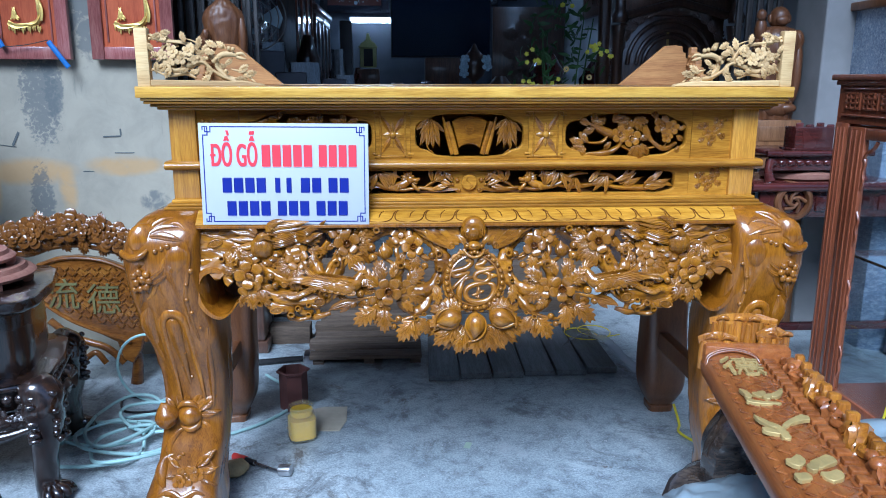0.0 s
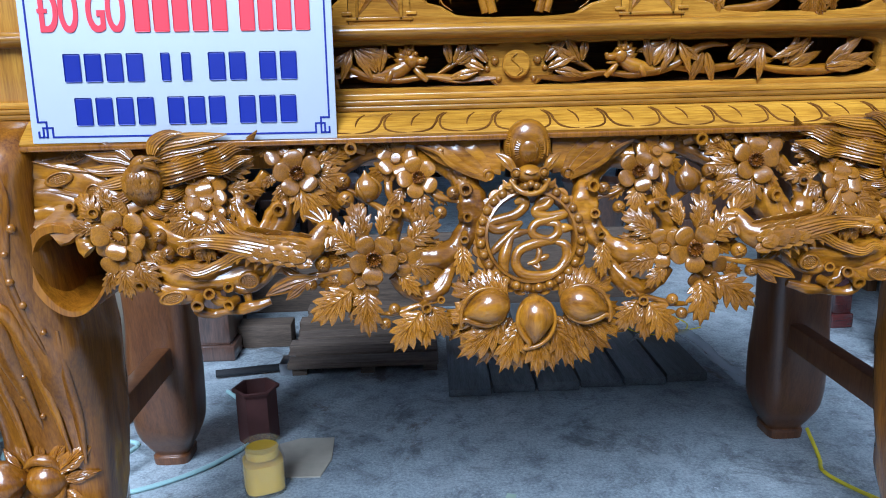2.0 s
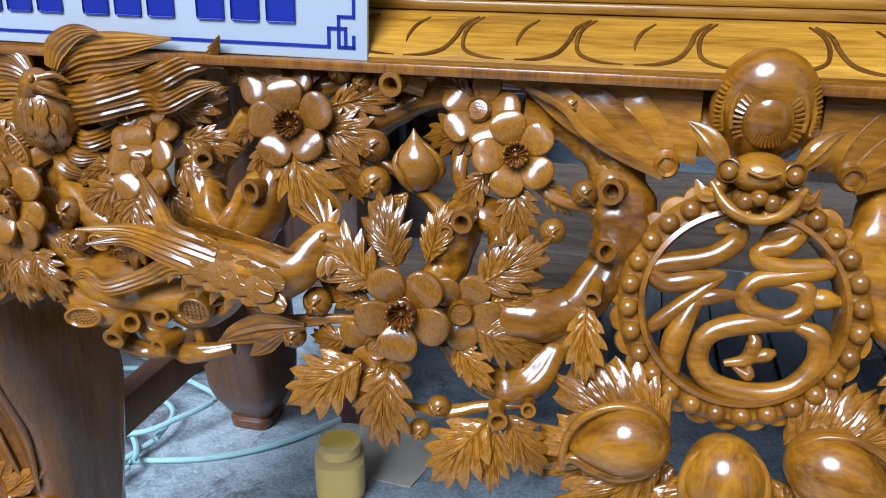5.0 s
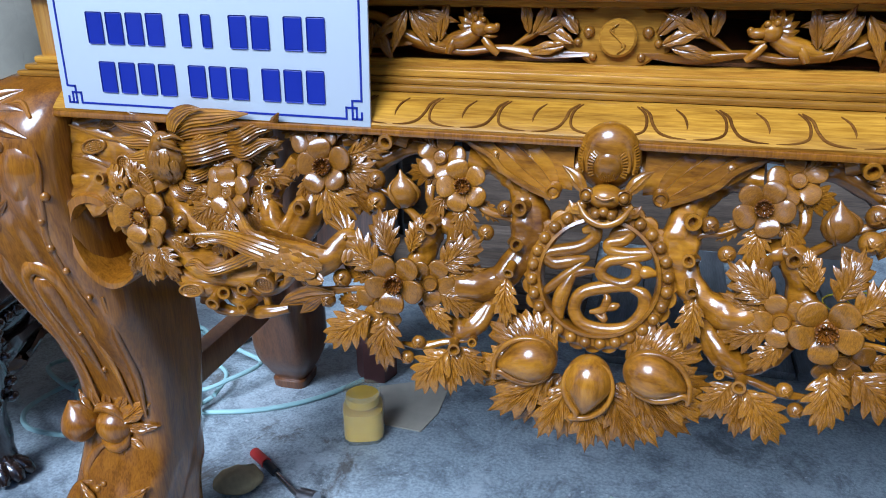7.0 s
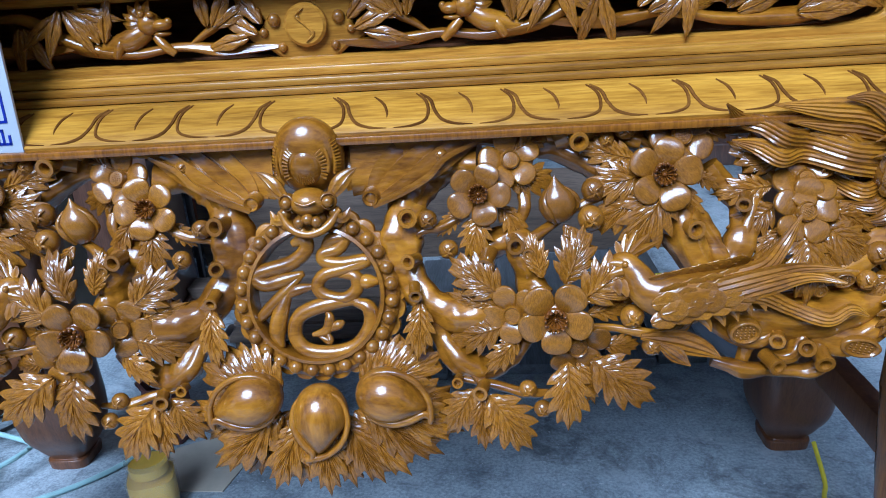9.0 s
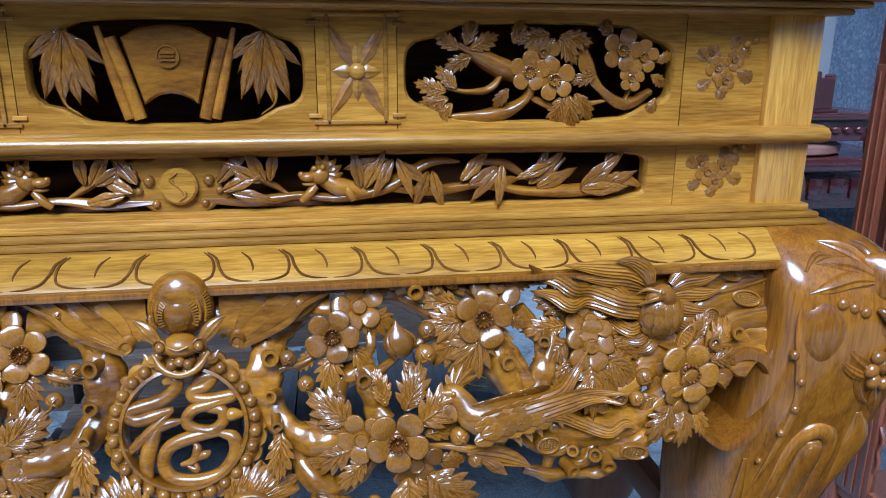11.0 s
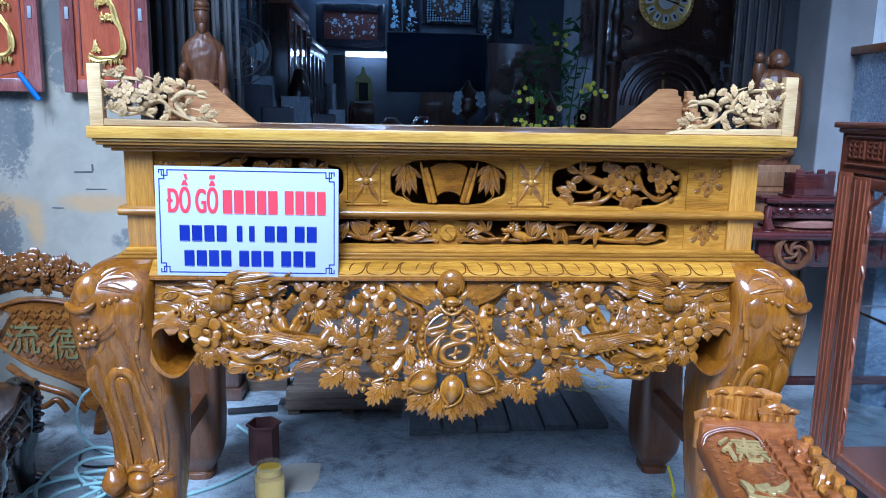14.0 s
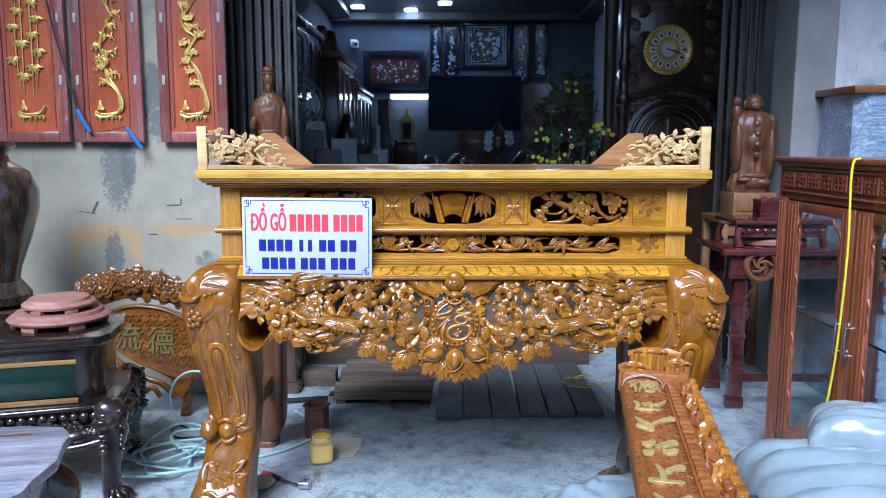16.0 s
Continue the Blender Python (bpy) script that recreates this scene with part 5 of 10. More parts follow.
    for pts, off in (([(0.556, 0.880, 0.012), (0.520, 0.886, 0.011), (0.486, 0.896, 0.010), (0.458, 0.904, 0.010), (0.440, 0.914, 0.009), (0.420, 0.920, 0.007), (0.400, 0.938, 0.001)], 0.034), ([(0.556, 0.868, 0.011), (0.520, 0.876, 0.011), (0.484, 0.884, 0.010), (0.456, 0.884, 0.009), (0.436, 0.894, 0.008), (0.412, 0.900, 0.001)], 0.030), ([(0.545, 0.876, 0.006), (0.520, 0.896, 0.008), (0.500, 0.908, 0.006), (0.492, 0.920, 0.001)], 0.026),
                     ([(0.560, 0.850, 0.008), (0.536, 0.846, 0.009), (0.514, 0.856, 0.006), (0.500, 0.868, 0.001)], 0.018), ([(0.570, 0.842, 0.008), (0.546, 0.832, 0.008), (0.520, 0.834, 0.001)], 0.016), ([(0.580, 0.838, 0.008), (0.560, 0.822, 0.009), (0.540, 0.812, 0.001)], 0.014)):
        part("tail_feather", band(pts, 5, off, wave=0.010, arch=0.35), CARVE, bird2, sharp=30)
    # smooth swellings, ringed knots and hatched ovals on the solid end
    for q, (pts, r) in enumerate((([(0.605, 0.818), (0.65, 0.848), (0.70, 0.872), (0.742, 0.884)], 0.026), ([(0.63, 0.806), (0.68, 0.828), (0.742, 0.842)], 0.022), ([(0.63, 0.900), (0.66, 0.903), (0.70, 0.912), (0.742, 0.914)], 0.013), ([(0.642, 0.800), (0.664, 0.796), (0.672, 0.778), (0.662, 0.766)], 0.012), ([(0.672, 0.806), (0.705, 0.818), (0.742, 0.815)], 0.016))):
        _bm = bmesh.new()
        bark(_bm, [P(x, z, 0.004) for x, z in pts], [r * 0.7] + [r] * (len(pts) - 1), 26, 9, 0.45, 0.025, q * 1.3)
        part("swelling", _bm, CARVE, apron, sharp=60)
    for x, z, r, w, roll, off in ((0.652, 0.853, 0.0125, 1.0, 0, 0.019), (0.614, 0.832, 0.009, 2.1, 55, 0.020), (0.676, 0.906, 0.0085, 2.6, -22, 0.016), (0.705, 0.872, 0.011, 2.0, -14, 0.017)):
        part("knot", KNOT, CARVE, apron, m=facing(_s * x, front_of(x, z) - off, z, r, roll if _s > 0 else -roll, -8, 0) @ Matrix.Diagonal((w, 1, 1, 1)))
    for pts in ([(0.640, 0.880, 0.0018), (0.672, 0.884, 0.0022), (0.706, 0.890, 0.002), (0.742, 0.900, 0.001)], [(0.664, 0.842, 0.0018), (0.700, 0.852, 0.0022), (0.742, 0.858, 0.001)], [(0.624, 0.862, 0.0018), (0.64, 0.876, 0.0022), (0.655, 0.882, 0.001)]):
        part("ridge", band(pts, 2, 0.018), CARVE, apron)

# carving on the front legs
LEG_OPEN, LEG_LEAF = OPEN.copy(), leaf_mesh("leg_leaf", LEGW, "lance", 0.10, 0.06, 0.016, 4)
LEG_OPEN.materials.clear()
LEG_OPEN.materials.append(LEGW)


def leg_front(x, z):
    """Depth of the front leg's face."""
    zz = [q[0] for q in FRONT_LEG]
    cx, hx, y0, y1 = (float(np.interp(z, zz, [q[k] for q in FRONT_LEG])) for k in (1, 2, 3, 4))
    u = min(0.985, abs(x - cx) / hx)
    return (y0 + y1) / 2 - (y1 - y0) / 2 * (1 - u ** 5) ** 0.2


def laid(s, pts, off=0.0):
    """Points (x, z, size) of one leg laid on its face."""
    return [(s * x, leg_front(x, z) - off, z, r) for x, z, r in pts]


for _s in (-1, 1):
    leg = legs[_s]
    # swellings and folds of the knee and shin, wide and smooth
    for pts, off in (([(0.772, 0.892, 0.008), (0.784, 0.872, 0.030), (0.796, 0.842, 0.038), (0.806, 0.800, 0.028), (0.812, 0.740, 0.006)], -0.013),
                     ([(0.850, 0.925, 0.010), (0.876, 0.912, 0.030), (0.890, 0.890, 0.030), (0.892, 0.868, 0.012)], -0.004),
                     ([(0.822, 0.672, 0.010), (0.824, 0.655, 0.020), (0.822, 0.610, 0.019), (0.815, 0.540, 0.012), (0.808, 0.450, 0.003)], 0.0),
                     ([(0.880, 0.715, 0.006), (0.890, 0.672, 0.022), (0.886, 0.625, 0.020), (0.872, 0.560, 0.010), (0.858, 0.490, 0.003)], -0.003),
                     ([(0.862, 0.830, 0.006), (0.888, 0.842, 0.020), (0.902, 0.822, 0.014), (0.905, 0.800, 0.004)], -0.004)):
        q = laid(_s, pts, off)
        part("swelling", tube(bmesh.new(), [p[:3] for p in q], [p[3] for p in q], 18, 7, flat=0.55), LEGW, leg, sharp=80)
    for pts in ([(0.765, 0.890, 0.002), (0.760, 0.850, 0.004), (0.768, 0.800, 0.005), (0.778, 0.740, 0.005), (0.772, 0.670, 0.004), (0.760, 0.600, 0.002)],
                [(0.770, 0.400, 0.002), (0.779, 0.500, 0.005), (0.786, 0.600, 0.007), (0.797, 0.668, 0.008), (0.824, 0.690, 0.009), (0.850, 0.668, 0.008), (0.853, 0.600, 0.007), (0.846, 0.500, 0.005), (0.838, 0.400, 0.002)],
                [(0.736, 0.640, 0.002), (0.742, 0.560, 0.006), (0.746, 0.470, 0.006), (0.750, 0.380, 0.002)],
                [(0.808, 0.868, 0.002), (0.826, 0.838, 0.004), (0.842, 0.800, 0.005), (0.862, 0.752, 0.005), (0.888, 0.728, 0.002)],
                [(0.830, 0.320, 0.002), (0.858, 0.300, 0.005), (0.880, 0.262, 0.006), (0.872, 0.235, 0.002)],
                [(0.772, 0.138, 0.002), (0.800, 0.146, 0.007), (0.835, 0.132, 0.009), (0.868, 0.146, 0.009), (0.905, 0.140, 0.003)],
                [(0.762, 0.098, 0.002), (0.790, 0.118, 0.008), (0.826, 0.112, 0.010), (0.838, 0.080, 0.008), (0.836, 0.040, 0.003)],
                [(0.840, 0.085, 0.003), (0.862, 0.112, 0.010), (0.898, 0.112, 0.010), (0.925, 0.085, 0.004)],
                [(0.862, 0.245, 0.003), (0.890, 0.228, 0.009), (0.900, 0.190, 0.012), (0.888, 0.160, 0.004)],
                [(0.770, 0.235, 0.002), (0.752, 0.200, 0.006), (0.756, 0.165, 0.002)]):
        q = laid(_s, pts, 0.0)
        part("carved_fold", tube(bmesh.new(), [p[:3] for p in q], [1.5 * p[3] for p in q], 12, 6, flat=0.55), LEGW, leg, sharp=80)
    # long leaves sweeping over the top of the knee
    for pts in ([(0.858, 0.905, 0.006), (0.828, 0.905, 0.013), (0.798, 0.899, 0.011), (0.768, 0.893, 0.001)], [(0.856, 0.912, 0.006), (0.832, 0.921, 0.012), (0.806, 0.925, 0.010), (0.782, 0.926, 0.001)],
                [(0.858, 0.918, 0.006), (0.842, 0.933, 0.010), (0.822, 0.943, 0.008), (0.802, 0.949, 0.001)], [(0.866, 0.920, 0.005), (0.860, 0.938, 0.009), (0.846, 0.950, 0.001)],
                [(0.768, 0.918, 0.003), (0.790, 0.934, 0.005), (0.812, 0.934, 0.001)],
                [(0.874, 0.784, 0.006), (0.856, 0.797, 0.013), (0.838, 0.810, 0.010), (0.822, 0.824, 0.001)], [(0.872, 0.776, 0.004), (0.852, 0.782, 0.009), (0.834, 0.792, 0.007), (0.818, 0.805, 0.001)],
                [(0.886, 0.760, 0.004), (0.892, 0.742, 0.010), (0.898, 0.722, 0.008), (0.904, 0.704, 0.001)]):
        q = laid(_s, pts, 0.003)
        part("leaf", ribbon(bmesh.new(), q, 3, 0.16, 0.8, arch=0.45), LEGW, leg, sharp=35)
    # curled knob standing out from the knee
    part("curl", tube(bmesh.new(), [(_s * 0.862, -0.052, 0.872), (_s * 0.880, -0.060, 0.858), (_s * 0.905, -0.052, 0.852), (_s * 0.930, -0.036, 0.858), (_s * 0.938, -0.030, 0.866)], [0.004, 0.009, 0.010, 0.010, 0.006], 12, 6), LEGW, leg, sharp=80)
    # cluster of round petals on the outer side
    for k, (x, z, r) in enumerate(((0.872, 0.806, 0.012), (0.890, 0.812, 0.012), (0.904, 0.802, 0.011), (0.866, 0.788, 0.012), (0.884, 0.793, 0.014), (0.901, 0.783, 0.013), (0.874, 0.771, 0.012), (0.892, 0.766, 0.012), (0.906, 0.764, 0.010))):
        part("petal", LEG_BEAD, LEGW, leg, m=Matrix.Translation((_s * x, leg_front(x, z) - 0.006, z)) @ pose(0, 0, 0, 0, 50 * k, _s * 20) @ Matrix.Diagonal((r, 0.009, r * 0.86, 1)))
    # small round buds down the inner edge, the shin and the knee
    for x, z, r in ((0.758, 0.812, 0.0075), (0.772, 0.774, 0.006), (0.776, 0.730, 0.007), (0.768, 0.690, 0.006), (0.812, 0.880, 0.009), (0.828, 0.874, 0.008), (0.844, 0.868, 0.008), (0.806, 0.560, 0.005), (0.818, 0.520, 0.006), (0.800, 0.478, 0.005), (0.752, 0.640, 0.005), (0.850, 0.236, 0.007), (0.838, 0.246, 0.006)):
        part("knob", LEG_BEAD, LEGW, leg, m=Matrix.Translation((_s * x, leg_front(x, z) - 0.002, z)) @ Matrix.Diagonal((r, r * 0.9, r, 1)))
    # lotus: round heart, pointed bud beside it, short leaves round them
    part("lotus_heart", blob(bmesh.new(), (_s * 0.818, leg_front(0.818, 0.352) + 0.004, 0.352), (0.036, 0.034, 0.034), None, 20, 14), LEGW, leg, sharp=80)
    part("lotus_bud", tube(bmesh.new(), [(_s * 0.868, 0.060, 0.330), (_s * 0.880, 0.052, 0.342), (_s * 0.884, 0.050, 0.360), (_s * 0.890, 0.048, 0.382), (_s * 0.896, 0.046, 0.398)], [0.014, 0.032, 0.034, 0.020, 0.001], 18, 7), LEGW, leg, sharp=80)
    for pts in ([(0.790, 0.372, 0.002), (0.806, 0.390, 0.007), (0.832, 0.392, 0.007), (0.852, 0.378, 0.002)], [(0.788, 0.350, 0.002), (0.796, 0.324, 0.007), (0.820, 0.313, 0.008), (0.846, 0.322, 0.002)]):
        q = laid(_s, pts, 0.004)
        part("lotus_rim", tube(bmesh.new(), [p[:3] for p in q], [1.3 * p[3] for p in q], 12, 6), LEGW, leg, sharp=80)
    for x, z, L, a in ((0.800, 0.366, 0.085, 142), (0.792, 0.352, 0.062, 172), (0.796, 0.334, 0.058, 215), (0.812, 0.322, 0.050, 250), (0.806, 0.378, 0.060, 118), (0.824, 0.384, 0.050, 92), (0.842, 0.384, 0.045, 70), (0.858, 0.376, 0.045, 48),
                       (0.800, 0.212, 0.075, 140), (0.788, 0.196, 0.055, 165), (0.786, 0.178, 0.050, 205), (0.806, 0.164, 0.045, 262), (0.846, 0.212, 0.050, 42), (0.856, 0.190, 0.045, -8)):
        part("leaf", LEG_LEAF, LEGW, leg, m=facing(_s * x, leg_front(x, z) + 0.002, z, L, a if _s > 0 else 180 - a, -4, 0))
    for x, z, r in ((0.826, 0.192, 0.032), (0.798, 0.196, 0.025), (0.846, 0.178, 0.020)):
        part("blossom", LEG_OPEN, LEGW, leg, m=facing(_s * x, leg_front(x, z) - 0.006, z, r, 20 + 900 * x, -8))

# ---- panel fillings, end brackets and the sign ----
def cast(me, material, name):
    m2 = me.copy()
    m2.name = name
    m2.materials.clear()
    m2.materials.append(material)
    return m2


G_OPEN, G_LEAF, G_BLADE, G_BEAD = cast(OPEN, CARVE, "golden_blossom"), cast(LEAF, CARVE, "golden_leaf"), cast(BLADE, CARVE, "golden_blade"), cast(BEAD, GOLD_X, "golden_bead")
W_OPEN, W_LEAF, W_BEAD = cast(SEED, PALE, "pale_blossom"), cast(LEAF, PALE, "pale_leaf"), cast(BEAD, PALE, "pale_bead")
PF = 0.084


def rods(parent, material, name, runs, y=PF, per=4, wob=0.0):
    for pts, r in runs:
        bm = bmesh.new()
        bark(bm, [(x, y + wob * math.sin(1.9 * k), z) for k, (x, z) in enumerate(pts)], [r * (0.85 + 0.3 * math.sin(1.7 * k + 1)) * (0.4 if k in (0, len(pts) - 1) else 1) for k in range(len(pts))], 12, per + 2, 1.0, 0.16, r * 300)
        part(name, bm, material, parent, sharp=80)


# fan, two scrolls and bamboo
_bm = bmesh.new()
slab(_bm, [(-0.050, 1.196), (-0.03, 1.207), (0, 1.211), (0.03, 1.207), (0.050, 1.196), (0.030, 1.122), (0.022, 1.128), (0.012, 1.133), (0, 1.135), (-0.012, 1.133), (-0.022, 1.128), (-0.030, 1.122)], PF - 0.006, PF + 0.012, 0.003)
fan = part("fan", _bm, CARVE, fan_panel, "carved open fan")
part("roundel", lathe_y(bmesh.new(), [(0.013, 0.002), (0.013, -0.002), (0.011, -0.002), (0.011, 0.0), (0.0001, 0.0)], 24, (0, PF - 0.007, 1.176)), CARVE, fan)
for _z in (1.172, 1.176, 1.180):
    part("roundel_bar", B(-0.008, 0.008, PF - 0.0095, PF - 0.006, _z - 0.0012, _z + 0.0012), CARVE, fan)
for _s in (-1, 1):
    for k, (x0, x1) in enumerate(((0.062, 0.036), (0.074, 0.048))):
        _bm = bmesh.new()
        tube(_bm, [(_s * x0, PF - 0.002, 1.196 + 0.012 * k), (_s * (x0 + x1) / 2, PF - 0.002, 1.155), (_s * x1, PF - 0.002, 1.106)], [0.0075, 0.0075, 0.0075] if k == 0 else [0.003, 0.006, 0.006], 10, 2)
        part("scroll", _bm, CARVE, fan_panel)
    for j, a in enumerate((248, 262, 275, 288, 232, 302, 216, 320)):
        part("bamboo_leaf", G_BLADE, CARVE, fan_panel, m=facing(_s * 0.108, PF - 0.002 * (j % 2), 1.204 - 0.004 * (j % 3), (0.084 if j < 4 else 0.058) - 0.004 * (j % 3), a))
    rods(fan_panel, CARVE, "bamboo_stem", [([(_s * 0.108, 1.213), (_s * 0.108, 1.19), (_s * 0.118, 1.13), (_s * 0.10, 1.11)], 0.0025)])

    # plum branch
    pan = flower_panels[_s]
    rods(pan, CARVE, "branch", [([(_s * 0.325, 1.104), (_s * 0.385, 1.106), (_s * 0.422, 1.124), (_s * 0.428, 1.150), (_s * 0.395, 1.164), (_s * 0.362, 1.178), (_s * 0.335, 1.192)], 0.0105), ([(_s * 0.492, 1.206), (_s * 0.500, 1.170), (_s * 0.520, 1.140), (_s * 0.555, 1.120), (_s * 0.592, 1.135)], 0.0095),
                                 ([(_s * 0.425, 1.130), (_s * 0.470, 1.116), (_s * 0.530, 1.124)], 0.006), ([(_s * 0.395, 1.160), (_s * 0.380, 1.140), (_s * 0.350, 1.136), (_s * 0.312, 1.142)], 0.005), ([(_s * 0.430, 1.155), (_s * 0.455, 1.190), (_s * 0.500, 1.196)], 0.005), ([(_s * 0.555, 1.122), (_s * 0.575, 1.160), (_s * 0.600, 1.176)], 0.005)], wob=0.003)
    for x, z, r in ((0.425, 1.160, 0.022), (0.458, 1.150, 0.023), (0.442, 1.182, 0.018), (0.545, 1.186, 0.023), (0.574, 1.178, 0.018), (0.560, 1.152, 0.015)):
        part("blossom", G_OPEN, CARVE, pan, m=facing(_s * x, PF - 0.008, z, r * 1.15, 500 * x))
    for x, z, L, a in ((0.325, 1.128, 0.040, 195), (0.322, 1.136, 0.040, 165), (0.330, 1.122, 0.038, 225), (0.335, 1.140, 0.036, 135), (0.350, 1.186, 0.040, 25), (0.345, 1.190, 0.036, 75), (0.338, 1.186, 0.036, 150), (0.352, 1.178, 0.036, 205), (0.450, 1.204, 0.044, 190), (0.456, 1.200, 0.040, 232), (0.462, 1.202, 0.044, 350), (0.462, 1.200, 0.040, 308),
                       (0.472, 1.132, 0.044, 252), (0.478, 1.132, 0.046, 278), (0.486, 1.134, 0.042, 305), (0.592, 1.172, 0.026, 25), (0.586, 1.156, 0.028, -30), (0.530, 1.200, 0.034, 120), (0.512, 1.158, 0.034, 200), (0.405, 1.192, 0.034, 70), (0.400, 1.140, 0.030, 235), (0.595, 1.128, 0.028, 250)):
        part("leaf", G_LEAF, CARVE, pan, m=facing(_s * x, PF - 0.004, z, L, a if _s > 0 else 180 - a, 0, 12 * math.sin(90 * x)))

    # long low panel: stems, bamboo leaves, small lion heads
    rods(low_panel, CARVE, "bamboo_stem", [([(_s * 0.03, 1.008), (_s * 0.09, 1.006), (_s * 0.14, 1.012), (_s * 0.19, 1.008), (_s * 0.25, 1.020), (_s * 0.30, 1.048), (_s * 0.34, 1.050)], 0.0072), ([(_s * 0.24, 1.018), (_s * 0.31, 1.014), (_s * 0.37, 1.020), (_s * 0.43, 1.010), (_s * 0.50, 1.008), (_s * 0.56, 1.014)], 0.0072), ([(_s * 0.36, 1.048), (_s * 0.40, 1.045), (_s * 0.44, 1.020)], 0.006), ([(_s * 0.07, 1.045), (_s * 0.10, 1.03), (_s * 0.13, 1.012)], 0.005), ([(_s * 0.20, 1.012), (_s * 0.225, 1.03), (_s * 0.25, 1.052)], 0.006), ([(_s * 0.48, 1.052), (_s * 0.46, 1.03), (_s * 0.45, 1.012)], 0.005)], wob=0.002)
    for x, z, L, a in ((0.05, 1.02, 0.055, 25), (0.045, 1.03, 0.055, 48), (0.06, 1.018, 0.05, -12), (0.25, 1.055, 0.05, 215), (0.255, 1.055, 0.05, 240), (0.26, 1.055, 0.05, 290), (0.26, 1.05, 0.05, 325), (0.24, 1.055, 0.045, 195), (0.35, 1.02, 0.06, 25), (0.34, 1.025, 0.055, 45), (0.36, 1.02, 0.06, 5), (0.43, 1.02, 0.06, 40), (0.44, 1.015, 0.06, 20), (0.435, 1.02, 0.05, 65), (0.50, 1.015, 0.065, 38), (0.51, 1.012, 0.065, 18), (0.50, 1.012, 0.06, 2), (0.10, 1.03, 0.05, 120), (0.105, 1.03, 0.045, 80), (0.095, 1.03, 0.05, 150), (0.30, 1.04, 0.05, 250), (0.305, 1.04, 0.05, 285), (0.39, 1.04, 0.05, 230), (0.395, 1.045, 0.05, 265), (0.46, 1.045, 0.05, 200), (0.53, 1.03, 0.05, 60), (0.54, 1.03, 0.05, -20), (0.22, 1.02, 0.05, 60), (0.215, 1.02, 0.05, 100)):
        part("bamboo_leaf", G_BLADE, GOLD_X, low_panel, m=facing(_s * x, PF - 0.003 - 0.002 * math.sin(40 * x), z, L * 1.12, a if _s > 0 else 180 - a, -6 + 9 * math.sin(90 * x), 9 * math.cos(70 * x), depth=0.06))
    _bm = bmesh.new()
    for dx, dz, off, r in ((0.0, 0.0, 0.006, (0.013, 0.012, 0.012)), (-0.014, -0.002, 0.009, (0.011, 0.009, 0.006)), (-0.022, 0.001, 0.011, (0.004, 0.004, 0.004)), (-0.006, 0.009, 0.015, (0.004, 0.004, 0.0035)), (0.004, 0.010, 0.014, (0.004, 0.004, 0.004)), (-0.012, -0.011, 0.006, (0.010, 0.007, 0.003))):
        blob(_bm, (_s * (0.165 + dx), PF - off, 1.038 + dz), r, None, 12, 8)
    for k, a in enumerate((20, 48, 76, 104, -8, -36, -62)):
        c, d = math.cos(radians(a)), math.sin(radians(a))
        part("mane_curl", ribbon(bmesh.new(), [(_s * (0.169 + 0.006 * c), PF - 0.008, 1.039 + 0.006 * d, 0.003), (_s * (0.169 + 0.016 * c), PF - 0.009, 1.039 + 0.015 * d, 0.0045), (_s * (0.169 + 0.025 * c), PF - 0.004, 1.039 + 0.020 * d + 0.003, 0.0008)], 2, 0.2, 0.8, 5, 0.4), CARVE, low_panel)
    tube(_bm, [(_s * 0.170, PF, 1.032), (_s * 0.188, PF - 0.002, 1.022), (_s * 0.206, PF, 1.018), (_s * 0.232, PF, 1.012)], [0.010, 0.012, 0.010, 0.005], 12, 4)
    for x0, x1 in ((0.160, 0.142), (0.196, 0.206)):
        tube(_bm, [(_s * x0, PF - 0.006, 1.024), (_s * (x0 + x1) / 2, PF - 0.009, 1.014), (_s * x1, PF - 0.008, 1.006)], [0.005, 0.0055, 0.004], 8, 4)
    part("lion", _bm, CARVE, low_panel, "small carved lion", sharp=75)
    # blossom reliefs on the end panels
    for z0 in (1.165, 1.030):
        for x, z, r in ((0.678, 0.0, 0.017), (0.70, 0.010, 0.014), (0.69, -0.017, 0.014), (0.668, 0.018, 0.012)):
            part("blossom", G_OPEN, GOLD_X, altar, m=facing(_s * x, PY - 0.001, z0 + z * (1 if z0 > 1.1 else 0.7), r, 30, depth=0.014))
        for x, z, L, a in ((0.70, 0.012, 0.035, 30), (0.705, -0.006, 0.035, -20), (0.69, -0.02, 0.03, 250), (0.665, 0.01, 0.03, 150), (0.695, 0.02, 0.03, 70), (0.67, -0.015, 0.03, 210)):
            part("leaf", G_LEAF, GOLD_X, altar, m=facing(_s * x, PY + 0.001, z0 + z * (1 if z0 > 1.1 else 0.7), L, a if _s > 0 else 180 - a, depth=0.02))
        part("bead", G_BEAD, GOLD_X, altar, m=facing(_s * 0.715, PY - 0.001, z0 + 0.03, 0.006))
        part("bead", G_BEAD, GOLD_X, altar, m=facing(_s * 0.727, PY - 0.001, z0 + 0.035, 0.005))

